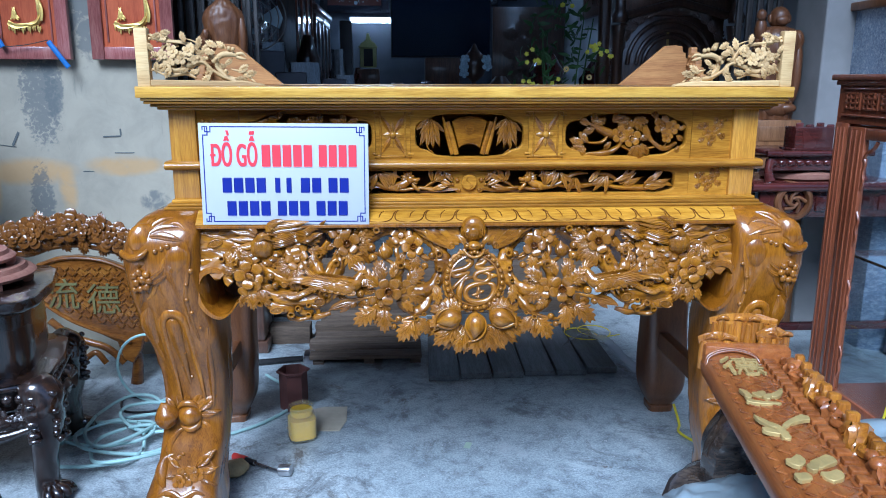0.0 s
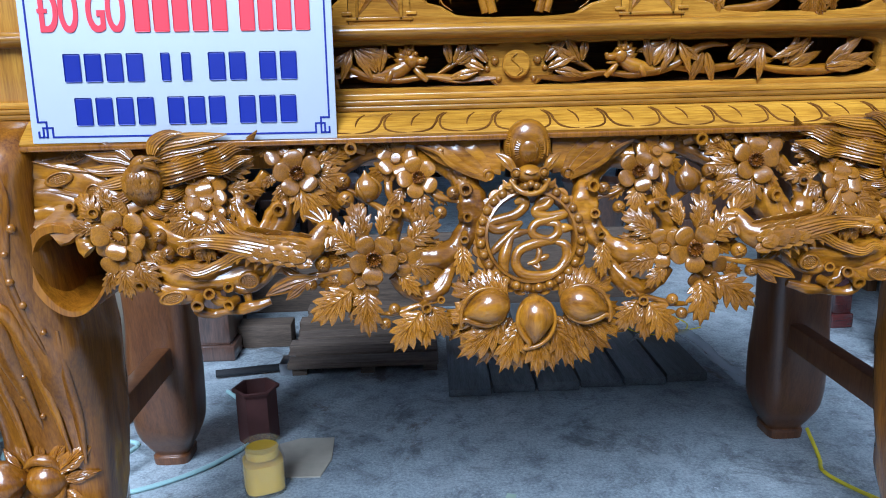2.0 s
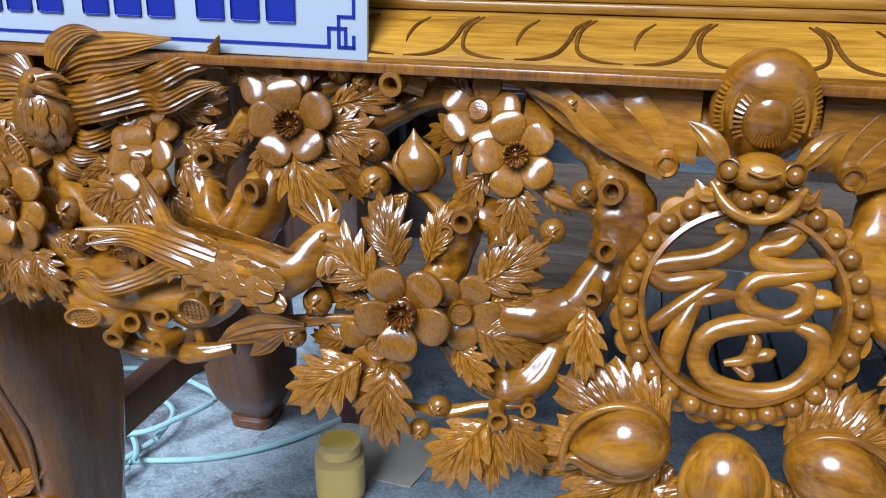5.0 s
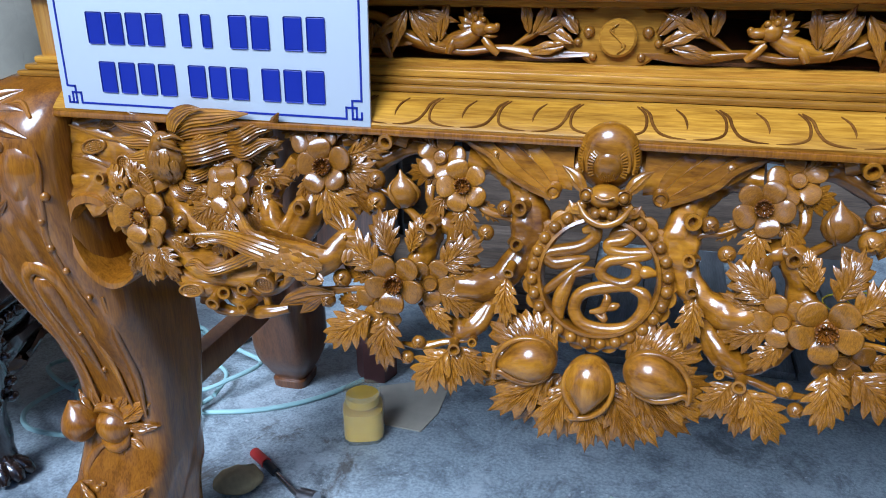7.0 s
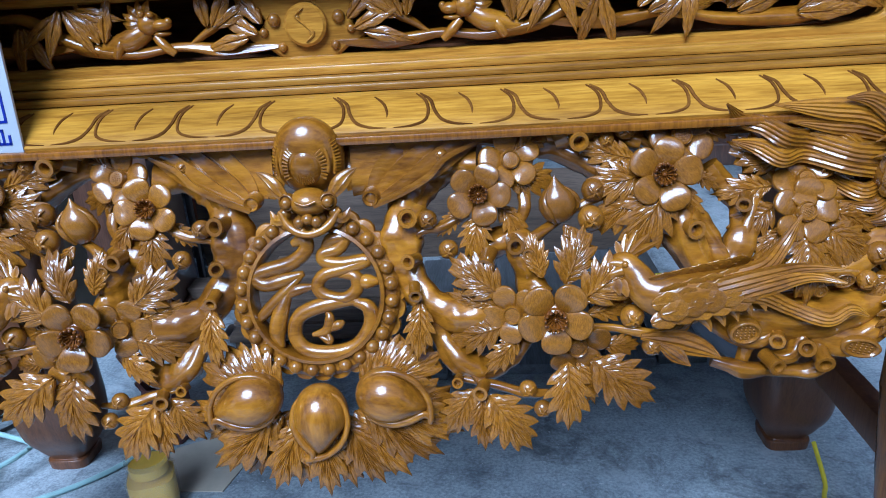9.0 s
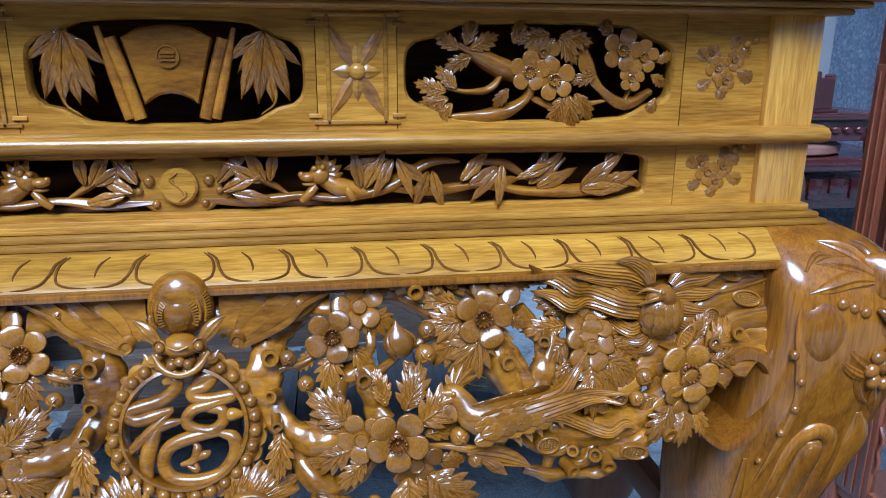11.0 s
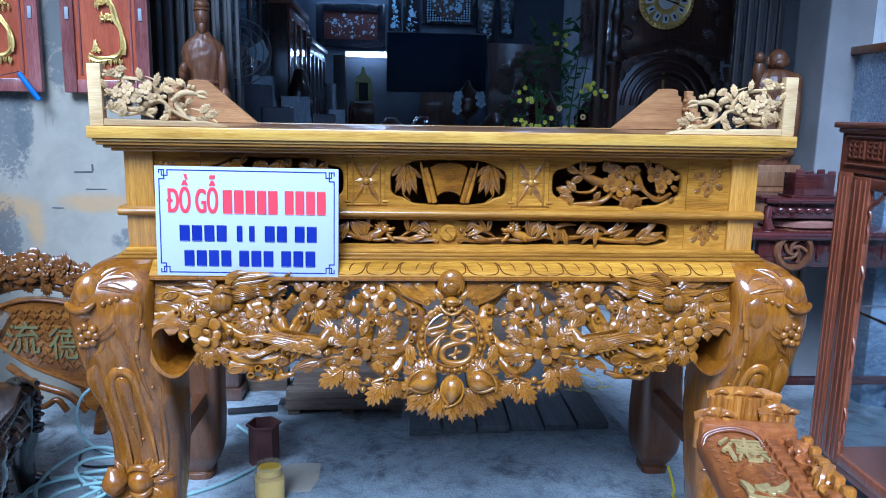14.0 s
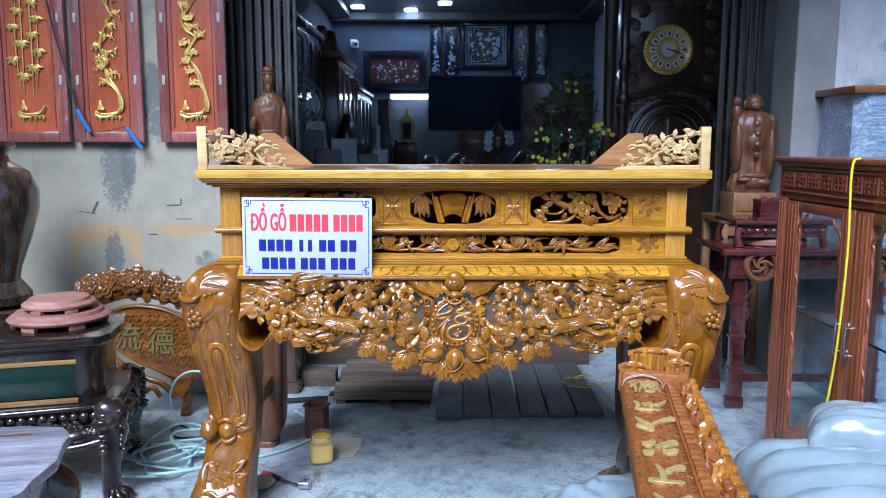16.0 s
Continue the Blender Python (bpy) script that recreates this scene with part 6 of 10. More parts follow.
# yin-yang disc on a cloud plate
_bm = bmesh.new()
_half = [(0.0, 0.036), (0.022, 0.036), (0.032, 0.030), (0.046, 0.031), (0.062, 0.027), (0.052, 0.016), (0.044, 0.006), (0.050, -0.004), (0.068, -0.006), (0.058, -0.018), (0.042, -0.024), (0.030, -0.034), (0.0, -0.036)]
slab(_bm, [(x, 1.028 + z) for x, z in _half] + [(-x, 1.028 + z) for x, z in _half[-2:0:-1]], PF - 0.002, PF + 0.012, 0.003)
cloud = part("cloud_plate", _bm, GOLD_X, low_panel)
part("disc", lathe_y(bmesh.new(), [(0.022, 0.004), (0.022, -0.007), (0.019, -0.010), (0.0001, -0.011)], 32, (0, PF - 0.003, 1.028)), GOLD_X, cloud, "yin-yang disc")
rods(cloud, GOLD_X, "curl", [([(0, 1.045), (-0.008, 1.037), (0, 1.028), (0.008, 1.019), (0, 1.011)], 0.0018)], y=PF - 0.0145)

for _x in (-1, 1):
    for _cx, _cz, _r in ((0.034, 1.034, 0.007), (0.046, 1.022, 0.005), (0.028, 1.006, 0.005), (0.050, 1.044, 0.004)):
        part("curl", BEAD, CARVE, cloud, m=facing(_x * _cx, PF - 0.003, _cz, _r))
for _sx, _sz in ((-0.007, 1.036), (0.007, 1.020)):
    part("dot", blob(bmesh.new(), (_sx, PF - 0.013, _sz), (0.003, 0.003, 0.003)), GOLD_X, cloud)

# pale raw brackets at the front corners of the top
for _s in (-1, 1):
    br = part("corner_bracket", B(_s * 0.835, _s * 0.868, 0.004, 0.030, 1.2905, 1.436, 0.003), PALE, altar, "unvarnished pale carved corner bracket")
    _bm = bmesh.new()
    slab(_bm, [(_s * x, z) for x, z in ((0.545, 1.291), (0.548, 1.296), (0.575, 1.302), (0.60, 1.306), (0.63, 1.305), (0.835, 1.308), (0.835, 1.291))], 0.002, 0.032, 0.003)
    part("foot_strip", _bm, PALE, br)
    rods(br, PALE, "branch", [([(_s * 0.60, 1.306), (_s * 0.64, 1.312), (_s * 0.675, 1.330), (_s * 0.70, 1.352), (_s * 0.735, 1.345), (_s * 0.77, 1.33), (_s * 0.80, 1.345), (_s * 0.835, 1.33)], 0.0075), ([(_s * 0.64, 1.312), (_s * 0.665, 1.34), (_s * 0.66, 1.365)], 0.007), ([(_s * 0.70, 1.35), (_s * 0.72, 1.385), (_s * 0.75, 1.40), (_s * 0.80, 1.405), (_s * 0.835, 1.42)], 0.007), ([(_s * 0.72, 1.312), (_s * 0.75, 1.325), (_s * 0.79, 1.318), (_s * 0.83, 1.335)], 0.006), ([(_s * 0.66, 1.35), (_s * 0.69, 1.375), (_s * 0.715, 1.40), (_s * 0.74, 1.41)], 0.004), ([(_s * 0.835, 1.36), (_s * 0.81, 1.375), (_s * 0.79, 1.395)], 0.005), ([(_s * 0.57, 1.302), (_s * 0.60, 1.325), (_s * 0.63, 1.335)], 0.004)], y=0.015, wob=0.005)
    _bm = bmesh.new()
    tube(_bm, [(_s * 0.605, 0.012, 1.366), (_s * 0.625, 0.010, 1.372), (_s * 0.65, 0.012, 1.370), (_s * 0.675, 0.014, 1.352)], [0.003, 0.007, 0.008, 0.006], 12, 4)
    for dz in (0.004, -0.003):
        tube(_bm, [(_s * 0.612, 0.008, 1.368 + dz), (_s * 0.598, 0.008, 1.366 + 1.8 * dz), (_s * 0.588, 0.010, 1.362 + dz)], [0.005, 0.004, 0.001], 8, 3)
    for dx, dz in ((0.63, 1.386), (0.648, 1.390), (0.62, 1.384)):
        blob(_bm, (_s * dx, 0.004, dz), 0.006, seg=8, rings=6)
    part("beast_head", _bm, PALE, br, sharp=75)
    for k, (x, z, r) in enumerate(((0.755, 1.362, 0.024), (0.735, 1.380, 0.020), (0.775, 1.378, 0.022), (0.785, 1.352, 0.020), (0.72, 1.358, 0.017), (0.80, 1.37, 0.018), (0.795, 1.415, 0.016))):
        part("blossom", W_OPEN, PALE, br, m=facing(_s * x, 0.006, z, r * 0.78, 60 * k, -8, 10 * math.sin(2 * k)))
    for k, (x, z, L, a) in enumerate(((0.64, 1.385, 0.045, 40), (0.66, 1.39, 0.05, 25), (0.665, 1.375, 0.05, 10), (0.71, 1.385, 0.05, 100), (0.70, 1.375, 0.045, 130), (0.74, 1.40, 0.045, 70), (0.79, 1.36, 0.055, 10), (0.79, 1.345, 0.055, -30), (0.78, 1.34, 0.05, -60), (0.81, 1.415, 0.05, 200), (0.825, 1.41, 0.05, 160), (0.80, 1.425, 0.04, 180), (0.60, 1.318, 0.055, 165), (0.61, 1.325, 0.05, 140), (0.68, 1.32, 0.05, 320), (0.71, 1.33, 0.045, -10), (0.62, 1.31, 0.05, 185), (0.835, 1.40, 0.04, 240))):
        part("leaf", W_LEAF, PALE, br, m=facing(_s * x, 0.014 - 0.004 * (k % 3), z, L * 0.66, a if _s > 0 else 180 - a, 0, 8 - 5 * (k % 4)))
    for k in range(26):
        x = 0.635 + 0.0078 * k
        z = 1.322 + (0.030 + 0.36 * max(0, x - 0.635)) * (0.15 + 0.85 * (0.618 * k % 1))
        a = 360 * (0.381966 * k % 1)
        part("leaf", W_LEAF, PALE, br, m=facing(_s * x, 0.020 - 0.010 * (k % 2), z, 0.020 + 0.005 * (k % 3), a if _s > 0 else 180 - a, 0, 12 * math.sin(k)))
        if k % 3 == 0:
            part("bead", W_BEAD, PALE, br, m=facing(_s * (x + 0.006), 0.006, z + 0.004, 0.0045))
    # the plain back of the rear bracket
    _bm = bmesh.new()
    slab(_bm, [(_s * x, z) for x, z in ((0.60, 1.2905), (0.762, 1.426), (0.80, 1.428), (0.822, 1.424), (0.826, 1.405), (0.836, 1.402), (0.838, 1.385), (0.848, 1.380), (0.850, 1.360), (0.858, 1.352), (0.860, 1.325), (0.868, 1.318), (0.868, 1.2905))], 0.700, 0.724, 0.002)
    rb = part("rear_bracket", _bm, RAWB, altar, "plain rough back of the rear corner bracket")
    _bm = bmesh.new()
    for k, (y0, y1, h) in enumerate(((0.668, 0.699, 0.130), (0.644, 0.668, 0.112), (0.620, 0.644, 0.086), (0.596, 0.620, 0.060), (0.570, 0.596, 0.036), (0.540, 0.570, 0.018))):
        box(_bm, *sorted((_s * 0.842, _s * 0.866)), y0, y1 - 0.0005, 1.2905, 1.2905 + h, 0.004)
        for q in range(max(1, int(h / 0.028))):
            blob(_bm, (_s * 0.842, (y0 + y1) / 2 + 0.004 * (-1) ** q, 1.303 + 0.028 * q), (0.006, 0.010, 0.008), None, 8, 6)
    part("carved_wing", _bm, RAWB, rb, sharp=50)

# sign leaning on the case
sign = thing("sign_board", "white sign sheet with red and blue lines leaning on the altar", "sign", m=pose(-0.490, -0.0005, 0.934, -2.0, 0.45, 0))
part("sheet", B(-0.222, 0.222, -0.004, 0.0, 0.0, 0.270, 0.001), WHITE, sign)
for x0, x1, z0, z1 in ((-0.190, 0.190, 0.008, 0.0105), (-0.190, 0.190, 0.2595, 0.262), (-0.2125, -0.210, 0.032, 0.238), (0.210, 0.2125, 0.032, 0.238)):
    part("border_line", B(x0, x1, -0.0048, -0.004, z0, z1), BLUE_INK, sign, smooth=False)
for _sx in (-1, 1):
    for _sz in (0, 1):
        zz = (lambda q: q if _sz == 0 else 0.270 - q)
        for x0, x1, z0, z1 in ((0.190, 0.1925, 0.008, 0.024), (0.190, 0.206, 0.0215, 0.024), (0.2035, 0.206, 0.008, 0.024), (0.198, 0.2125, 0.008, 0.0105), (0.198, 0.2005, 0.008, 0.032), (0.198, 0.2125, 0.030, 0.0325), (0.210, 0.2125, 0.008, 0.018)):
            a, b = sorted((_sx * x0, _sx * x1))
            c, d = sorted((zz(z0), zz(z1)))
            part("fret_line", B(a, b, -0.0048, -0.004, c, d), BLUE_INK, sign, smooth=False)
_t1 = lettering("DỒ GỖ", 0.084, RED_INK, "red_letters", bold=0.0006)
_xs = [v.co.x for v in _t1.vertices]
_kx = 0.118 / (max(_xs) - min(_xs))
_x0 = -0.131 - 0.059 - min(_xs) * _kx
for _dx in (-0.0014, 0.0, 0.0014):
    part("letters", _t1, RED_INK, sign, "red capital letters" if _dx == 0 else "", Matrix.Translation((_x0 + _dx, -0.0046 - 0.0001 * (_dx > 0) - 0.0002 * (_dx < 0), 0.183)) @ pose(0, 0, 0, 90) @ Matrix.Diagonal((_kx, 1.0, 1, 1)), smooth=False)
_dz = [v.co.y for v in lettering("D", 0.084, RED_INK, "letter_d").vertices]
part("letters", B(-0.194, -0.180, -0.0052, -0.004, 0.183 + sum((min(_dz), max(_dz))) / 2 - 0.003, 0.183 + sum((min(_dz), max(_dz))) / 2 + 0.003), RED_INK, sign, smooth=False)


def char_bars(x, z, pattern, w, h, material, name):
    """One plain bar for each letter; a dot in the pattern leaves a small gap."""
    for ch in pattern:
        if ch == ".":
            x += 0.46 * w
            continue
        b = 0.44 if ch == "i" else 0.80
        part(name, B(x + w * (1 - b) / 2, x + w * (1 + b) / 2, -0.0048, -0.004, z - h / 2, z + h / 2, 0.002), material, sign, smooth=False)
        x += w


char_bars(-0.062, 0.185, "mmmmm", 0.0275, 0.058, RED_INK, "letter_bar")
char_bars(0.088, 0.185, "mmmm", 0.0262, 0.058, RED_INK, "letter_bar")
char_bars(-0.168, 0.107, "mmmm.ii.mm.mm", 0.0298, 0.040, BLUE_INK, "number_bar")
char_bars(-0.158, 0.045, "mmmm.mmm.mmm", 0.0298, 0.040, BLUE_INK, "number_bar")


# ---- things on the floor under and round the altar ----
pot = thing("pot", "dusty maroon six-sided pot standing on the concrete", "pot", m=pose(-0.628, 0.87, 0, 0, 0, 12) @ Matrix.Diagonal((1.14, 1.14, 1.14, 1)))
_bm = bmesh.new()
loft(_bm, [[(r * math.cos(t), r * math.sin(t), z) for t in (2 * math.pi * i / 6 for i in range(6))] for r, z in ((0.048, 0.0), (0.050, 0.004), (0.050, 0.134), (0.058, 0.137), (0.059, 0.144), (0.051, 0.145), (0.045, 0.136), (0.044, 0.02), (0.0001, 0.018))])
part("body", _bm, CUPM, pot, sharp=35)

jar = thing("paint_jar", "clear plastic jar half full of yellow paint", "jar", m=pose(-0.562, 0.60, 0, 0, 0, 20) @ Matrix.Diagonal((1.36, 1.36, 1.12, 1)))
PLASTIC, _nt2, _b2 = _mat("clear_plastic", 0.12)
_b2.inputs["Base Color"].default_value = (0.85, 0.80, 0.55, 1)
_b2.inputs["Alpha"].default_value = 0.13


def sq_ring(r, z, e=4.0, n=20):
    return [(r * (abs(math.cos(t)) ** e + abs(math.sin(t)) ** e) ** (-1 / e) * math.cos(t), r * (abs(math.cos(t)) ** e + abs(math.sin(t)) ** e) ** (-1 / e) * math.sin(t), z) for t in (2 * math.pi * i / n for i in range(n))]


_bm = bmesh.new()
loft(_bm, [sq_ring(0.036, 0.0), sq_ring(0.039, 0.006), sq_ring(0.039, 0.078), sq_ring(0.034, 0.088, 2.4), sq_ring(0.033, 0.108, 2), sq_ring(0.035, 0.110, 2), sq_ring(0.035, 0.116, 2), sq_ring(0.031, 0.116, 2), sq_ring(0.031, 0.09, 2), sq_ring(0.0365, 0.076), sq_ring(0.0365, 0.008), sq_ring(0.0001, 0.007)])
part("jar_wall", _bm, PLASTIC, jar, "clear plastic wall")
_bm = bmesh.new()
loft(_bm, [sq_ring(0.0355, 0.009), sq_ring(0.0355, 0.074), sq_ring(0.0001, 0.075)])
part("paint", _bm, PAINT, jar, "yellow paint")
_bm = bmesh.new()
loft(_bm, [sq_ring(0.0303, 0.085, 2), sq_ring(0.0303, 0.103, 2), sq_ring(0.0001, 0.101, 2)])
part("paint_skin", _bm, PAINT, jar)

cardboard = thing("cardboard_piece", "torn grey-brown cardboard piece on the concrete", "cardboard", m=pose(-0.495, 0.735, 0.0, 0, 0, -6) @ Matrix.Diagonal((1.2, 1.25, 1, 1)))
_bm = bmesh.new()
loft(_bm, [[(x, y, z) for x, y in ((-0.11, -0.06), (-0.03, -0.075), (0.065, -0.07), (0.075, 0.0), (0.06, 0.10), (-0.02, 0.095), (-0.09, 0.05))] for z in (0.0005, 0.004)])
part("sheet", _bm, CARD, cardboard)

wrench = thing("wrench", "socket wrench with red and black grip on the floor", "wrench")
for _n3, pts, r, mt in (("grip", [(-0.783, 0.445, 0.013), (-0.735, 0.415, 0.014)], 0.013, REDP), ("grip_end", [(-0.735, 0.415, 0.013), (-0.70, 0.393, 0.012)], 0.011, BLACKP), ("shank", [(-0.70, 0.393, 0.011), (-0.64, 0.352, 0.011), (-0.60, 0.325, 0.014)], 0.0065, STEEL), ("socket", [(-0.605, 0.327, 0.02), (-0.565, 0.32, 0.022)], 0.020, STEEL)):
    part(_n3, tube(bmesh.new(), pts, r, 12, 3), mt, wrench)
sponge = thing("sponge", "tan rubbing sponge beside the altar leg", "sponge", m=pose(-0.76, 0.335, 0.0, 0, 0, 30))
_bm = bmesh.new()
blob(_bm, (0, 0, 0.026), (0.055, 0.042, 0.027), None, 24, 14)
for v in _bm.verts:
    v.co += 0.006 * Vector((noise.noise(v.co * 40), noise.noise(v.co * 40 + Vector((3, 0, 0))), 0.5 * noise.noise(v.co * 40 + Vector((0, 7, 0)))))
    v.co.z = max(0.0005, v.co.z)
part("pad", _bm, SPONGE, sponge, sharp=80)

# boards behind the altar
crate = thing("plank_platform", "weathered grey-brown plank platform low on the floor", "platform")
for k in range(8):
    part("plank", B(-0.62 - 0.01 * (k % 3), -0.09, 1.32 + 0.088 * k, 1.396 + 0.088 * k, 0.025, 0.047 + 0.004 * (k % 2), 0.004), PLANK, crate)
for x in (-0.58, -0.34, -0.12):
    part("bearer", B(x - 0.025, x + 0.025, 1.33, 2.0, 0.0, 0.025), PLANK, crate)
for k in range(6):
    x0 = -0.085 + 0.146 * k
    pb = thing("dark_plank", "dark slate-grey plank lying flat on the concrete", "plank", "dark planks on the floor")
    part("board", B(0, 0.136, 0, 0.86, 0.0, 0.026 + 0.003 * (k % 3), 0.003), SLATE, pb)
    pb.matrix_basis = pose(x0 + 0.02, 1.10 + 0.008 * (k % 2) + 0.008 * k, 0.0005, 0, 0, -1.5 + 0.6 * (k % 3))
hammer = thing("hammer", "old hammer with steel shaft lying on the floor", "hammer")
part("shaft", tube(bmesh.new(), [(-0.87, 1.33, 0.018), (-0.72, 1.36, 0.018), (-0.63, 1.375, 0.018)], 0.014, 8, 2), BLACKP, hammer)
part("head", B(-0.65, -0.60, 1.33, 1.42, 0.0, 0.045, 0.006), STEEL, hammer)
timber = thing("timber_offcut", "dark timber offcut lying behind the altar", "timber")
part("beam", B(-1.0, -0.65, 1.62, 1.72, 0.0, 0.09, 0.004), PLANK, timber)
back_board = thing("leaning_board", "grey plywood sheet leaning low behind the planks", "board")
part("sheet", B(-0.95, 0.9, 2.06, 2.08, 0.0, 0.34, 0.002), PLANK, back_board)
strip = thing("plastic_sheet", "crumpled clear plastic sheet hanging over the planks", "plastic sheet")
FILM, _ntf, _bf = _mat("thin_plastic_film", 0.18)
_bf.inputs["Base Color"].default_value = (0.7, 0.75, 0.8, 1)
_bf.inputs["Alpha"].default_value = 0.38
_bm = bmesh.new()
_rows = []
for i in range(15):
    t = i / 14
    cx, cy, cz = 0.62 + 0.30 * t, 1.42 - 0.48 * t, 0.028 + 0.16 * math.sin(math.pi * min(1, t * 1.1)) * (1 - t) + 0.002
    _rows.append([_bm.verts.new((cx + w * 0.5 + 0.012 * noise.noise(Vector((i, w * 30, 1))), cy + w * 0.8, cz + 0.02 * (1 + noise.noise(Vector((i * 0.7, w * 40, 5)))))) for w in (-0.05, -0.03, -0.01, 0.01, 0.03, 0.05)])
for a, b in zip(_rows, _rows[1:]):
    for i in range(5):
        _bm.faces.new((a[i], a[i + 1], b[i + 1], b[i]))
part("film", _bm, FILM, strip)
cords = thing("yellow_cord", "thin yellow-green cord lying on the concrete by the altar leg", "cord")
part("cord", tube(bmesh.new(), [(0.90, 0.70, 0.05), (0.895, 0.62, 0.006), (0.87, 0.56, 0.006), (0.885, 0.50, 0.006), (0.93, 0.42, 0.006), (0.99, 0.36, 0.006)], 0.005, 8, 6), YELLOWC, cords)
cords2 = thing("coiled_cord", "loose coils of yellow cord on the planks", "cord")
part("cord", tube(bmesh.new(), [(0.72 + 0.10 * math.cos(0.9 * k) + 0.02 * k * 0.5, 1.58 + 0.10 * math.sin(0.9 * k), 0.034 + 0.002 * k) for k in range(14)], 0.0028, 6, 4), YELLOWC, cords2)
tag = thing("green_tag", "small greenish paper scrap on the concrete", "paper scrap", m=pose(0.055, 0.50, 0, 0, 0, -18))
part("scrap", B(-0.012, 0.012, -0.022, 0.022, 0.0005, 0.002), plain("greenish_paper", (0.42, 0.52, 0.40), 0.8), tag)
hose = thing("air_hose", "loosely coiled pale blue-green air hose on the floor", "hose")
for cx, cy, rx, ry, z, ph in ((-1.20, 0.62, 0.20, 0.17, 0.008, 0.0), (-1.28, 0.52, 0.16, 0.18, 0.014, 1.0), (-1.15, 0.50, 0.15, 0.13, 0.022, 2.0), (-1.24, 0.70, 0.13, 0.20, 0.028, 3.0), (-1.10, 0.72, 0.17, 0.12, 0.034, 4.2), (-1.30, 0.62, 0.20, 0.10, 0.02, 5.0)):
    pts = [(cx + rx * math.cos(ph + t) * (1 + 0.08 * math.sin(3 * t)), cy + ry * math.sin(ph + t) * (1 + 0.1 * math.cos(2 * t + ph)), z + 0.005 + 0.012 * (1 + math.sin(2 * t + ph))) for t in (0.52 * k for k in range(13))]
    part("loop", tube(bmesh.new(), pts, 0.0065, 8, 4), HOSE, hose)
part("tail", tube(bmesh.new(), [(-1.05, 0.55, 0.008), (-0.85, 0.62, 0.008), (-0.70, 0.75, 0.008), (-0.62, 0.95, 0.008), (-0.80, 1.2, 0.008)], 0.0065, 8, 5), HOSE, hose)
_bm = bmesh.new()
tube(_bm, [(-1.20 + 0.14 * math.cos(0.6 * k), 0.86 + 0.010 * k, 0.165 + 0.155 * math.sin(0.6 * k)) for k in range(12)], 0.0055, 8, 4)
part("loop", _bm, HOSE, hose)
cable = thing("black_cable", "tangled black cable on the floor by the hose", "cable")
part("cord", tube(bmesh.new(), [(-1.05, 1.05, 0.006), (-1.2, 0.95, 0.006), (-1.35, 1.0, 0.006), (-1.30, 0.85, 0.006), (-1.12, 0.88, 0.008), (-1.02, 1.15, 0.006), (-1.25, 1.2, 0.006)], 0.005, 8, 5), BLACKP, cable)

# ---- carved chair back with two gilt characters ----
seat_back = thing("carved_chair_back", "amber wooden chair back with carved flower crest and gilt characters", "chair back")
_out = [(-1.755, 0.500), (-1.72, 0.555), (-1.64, 0.583), (-1.55, 0.590), (-1.45, 0.575), (-1.36, 0.540), (-1.29, 0.495), (-1.275, 0.40), (-1.285, 0.28), (-1.32, 0.16), (-1.36, 0.10), (-1.40, 0.12), (-1.42, 0.20), (-1.50, 0.245), (-1.60, 0.29), (-1.70, 0.36), (-1.75, 0.43)]
plate = part("fan_plate", slab(bmesh.new(), _out, 1.135, 1.165, 0.006), AMBER2, seat_back, "fan plate with woven diaper ground")
for k in range(21):
    for j in range(14):
        x, z = -1.73 + 0.0222 * k + 0.011 * (j % 2), 0.25 + 0.0235 * j
        if z < 0.27 + max(0, (-1.42 - x)) * 0.35 or z > 0.55 - 2.2 * max(0, abs(x + 1.54) - 0.10) ** 2 * 4 or x < -1.72 or x > -1.31:
            continue
        part("diaper", B(-0.011, 0.011, -0.005, 0.0, -0.0035, 0.0035, 0.0015, m=pose(x, 1.1345, z, 0, 45 if (j + k) % 2 else -45, 0)), AMBER2, plate)
part("rim", tube(bmesh.new(), [(x, 1.132, z) for x, z in ((-1.745, 0.47), (-1.70, 0.548), (-1.62, 0.575), (-1.54, 0.58), (-1.44, 0.565), (-1.36, 0.53), (-1.295, 0.485))], 0.008, 8, 4), AMBER2, seat_back)
part("rim", tube(bmesh.new(), [(x, 1.132, z) for x, z in ((-1.73, 0.40), (-1.62, 0.315), (-1.52, 0.265), (-1.42, 0.225), (-1.36, 0.20))], 0.008, 8, 4), AMBER2, seat_back)
for ch, x, z in (("流", -1.625, 0.412), ("德", -1.455, 0.388)):
    part("character", lettering(ch, 0.145, OLIVEG, "gilt_character", 0.004), OLIVEG, seat_back, "gilt raised character", Matrix.Translation((x, 1.130, z)) @ pose(0, 0, 0, 90), smooth=False)
A_OPEN2 = cast(SEED, AMBER2, "amber_peony_heart")
A_OPEN, A_LEAF = cast(SIX, AMBER2, "amber_peony"), cast(LEAF2, AMBER2, "amber_leaf")
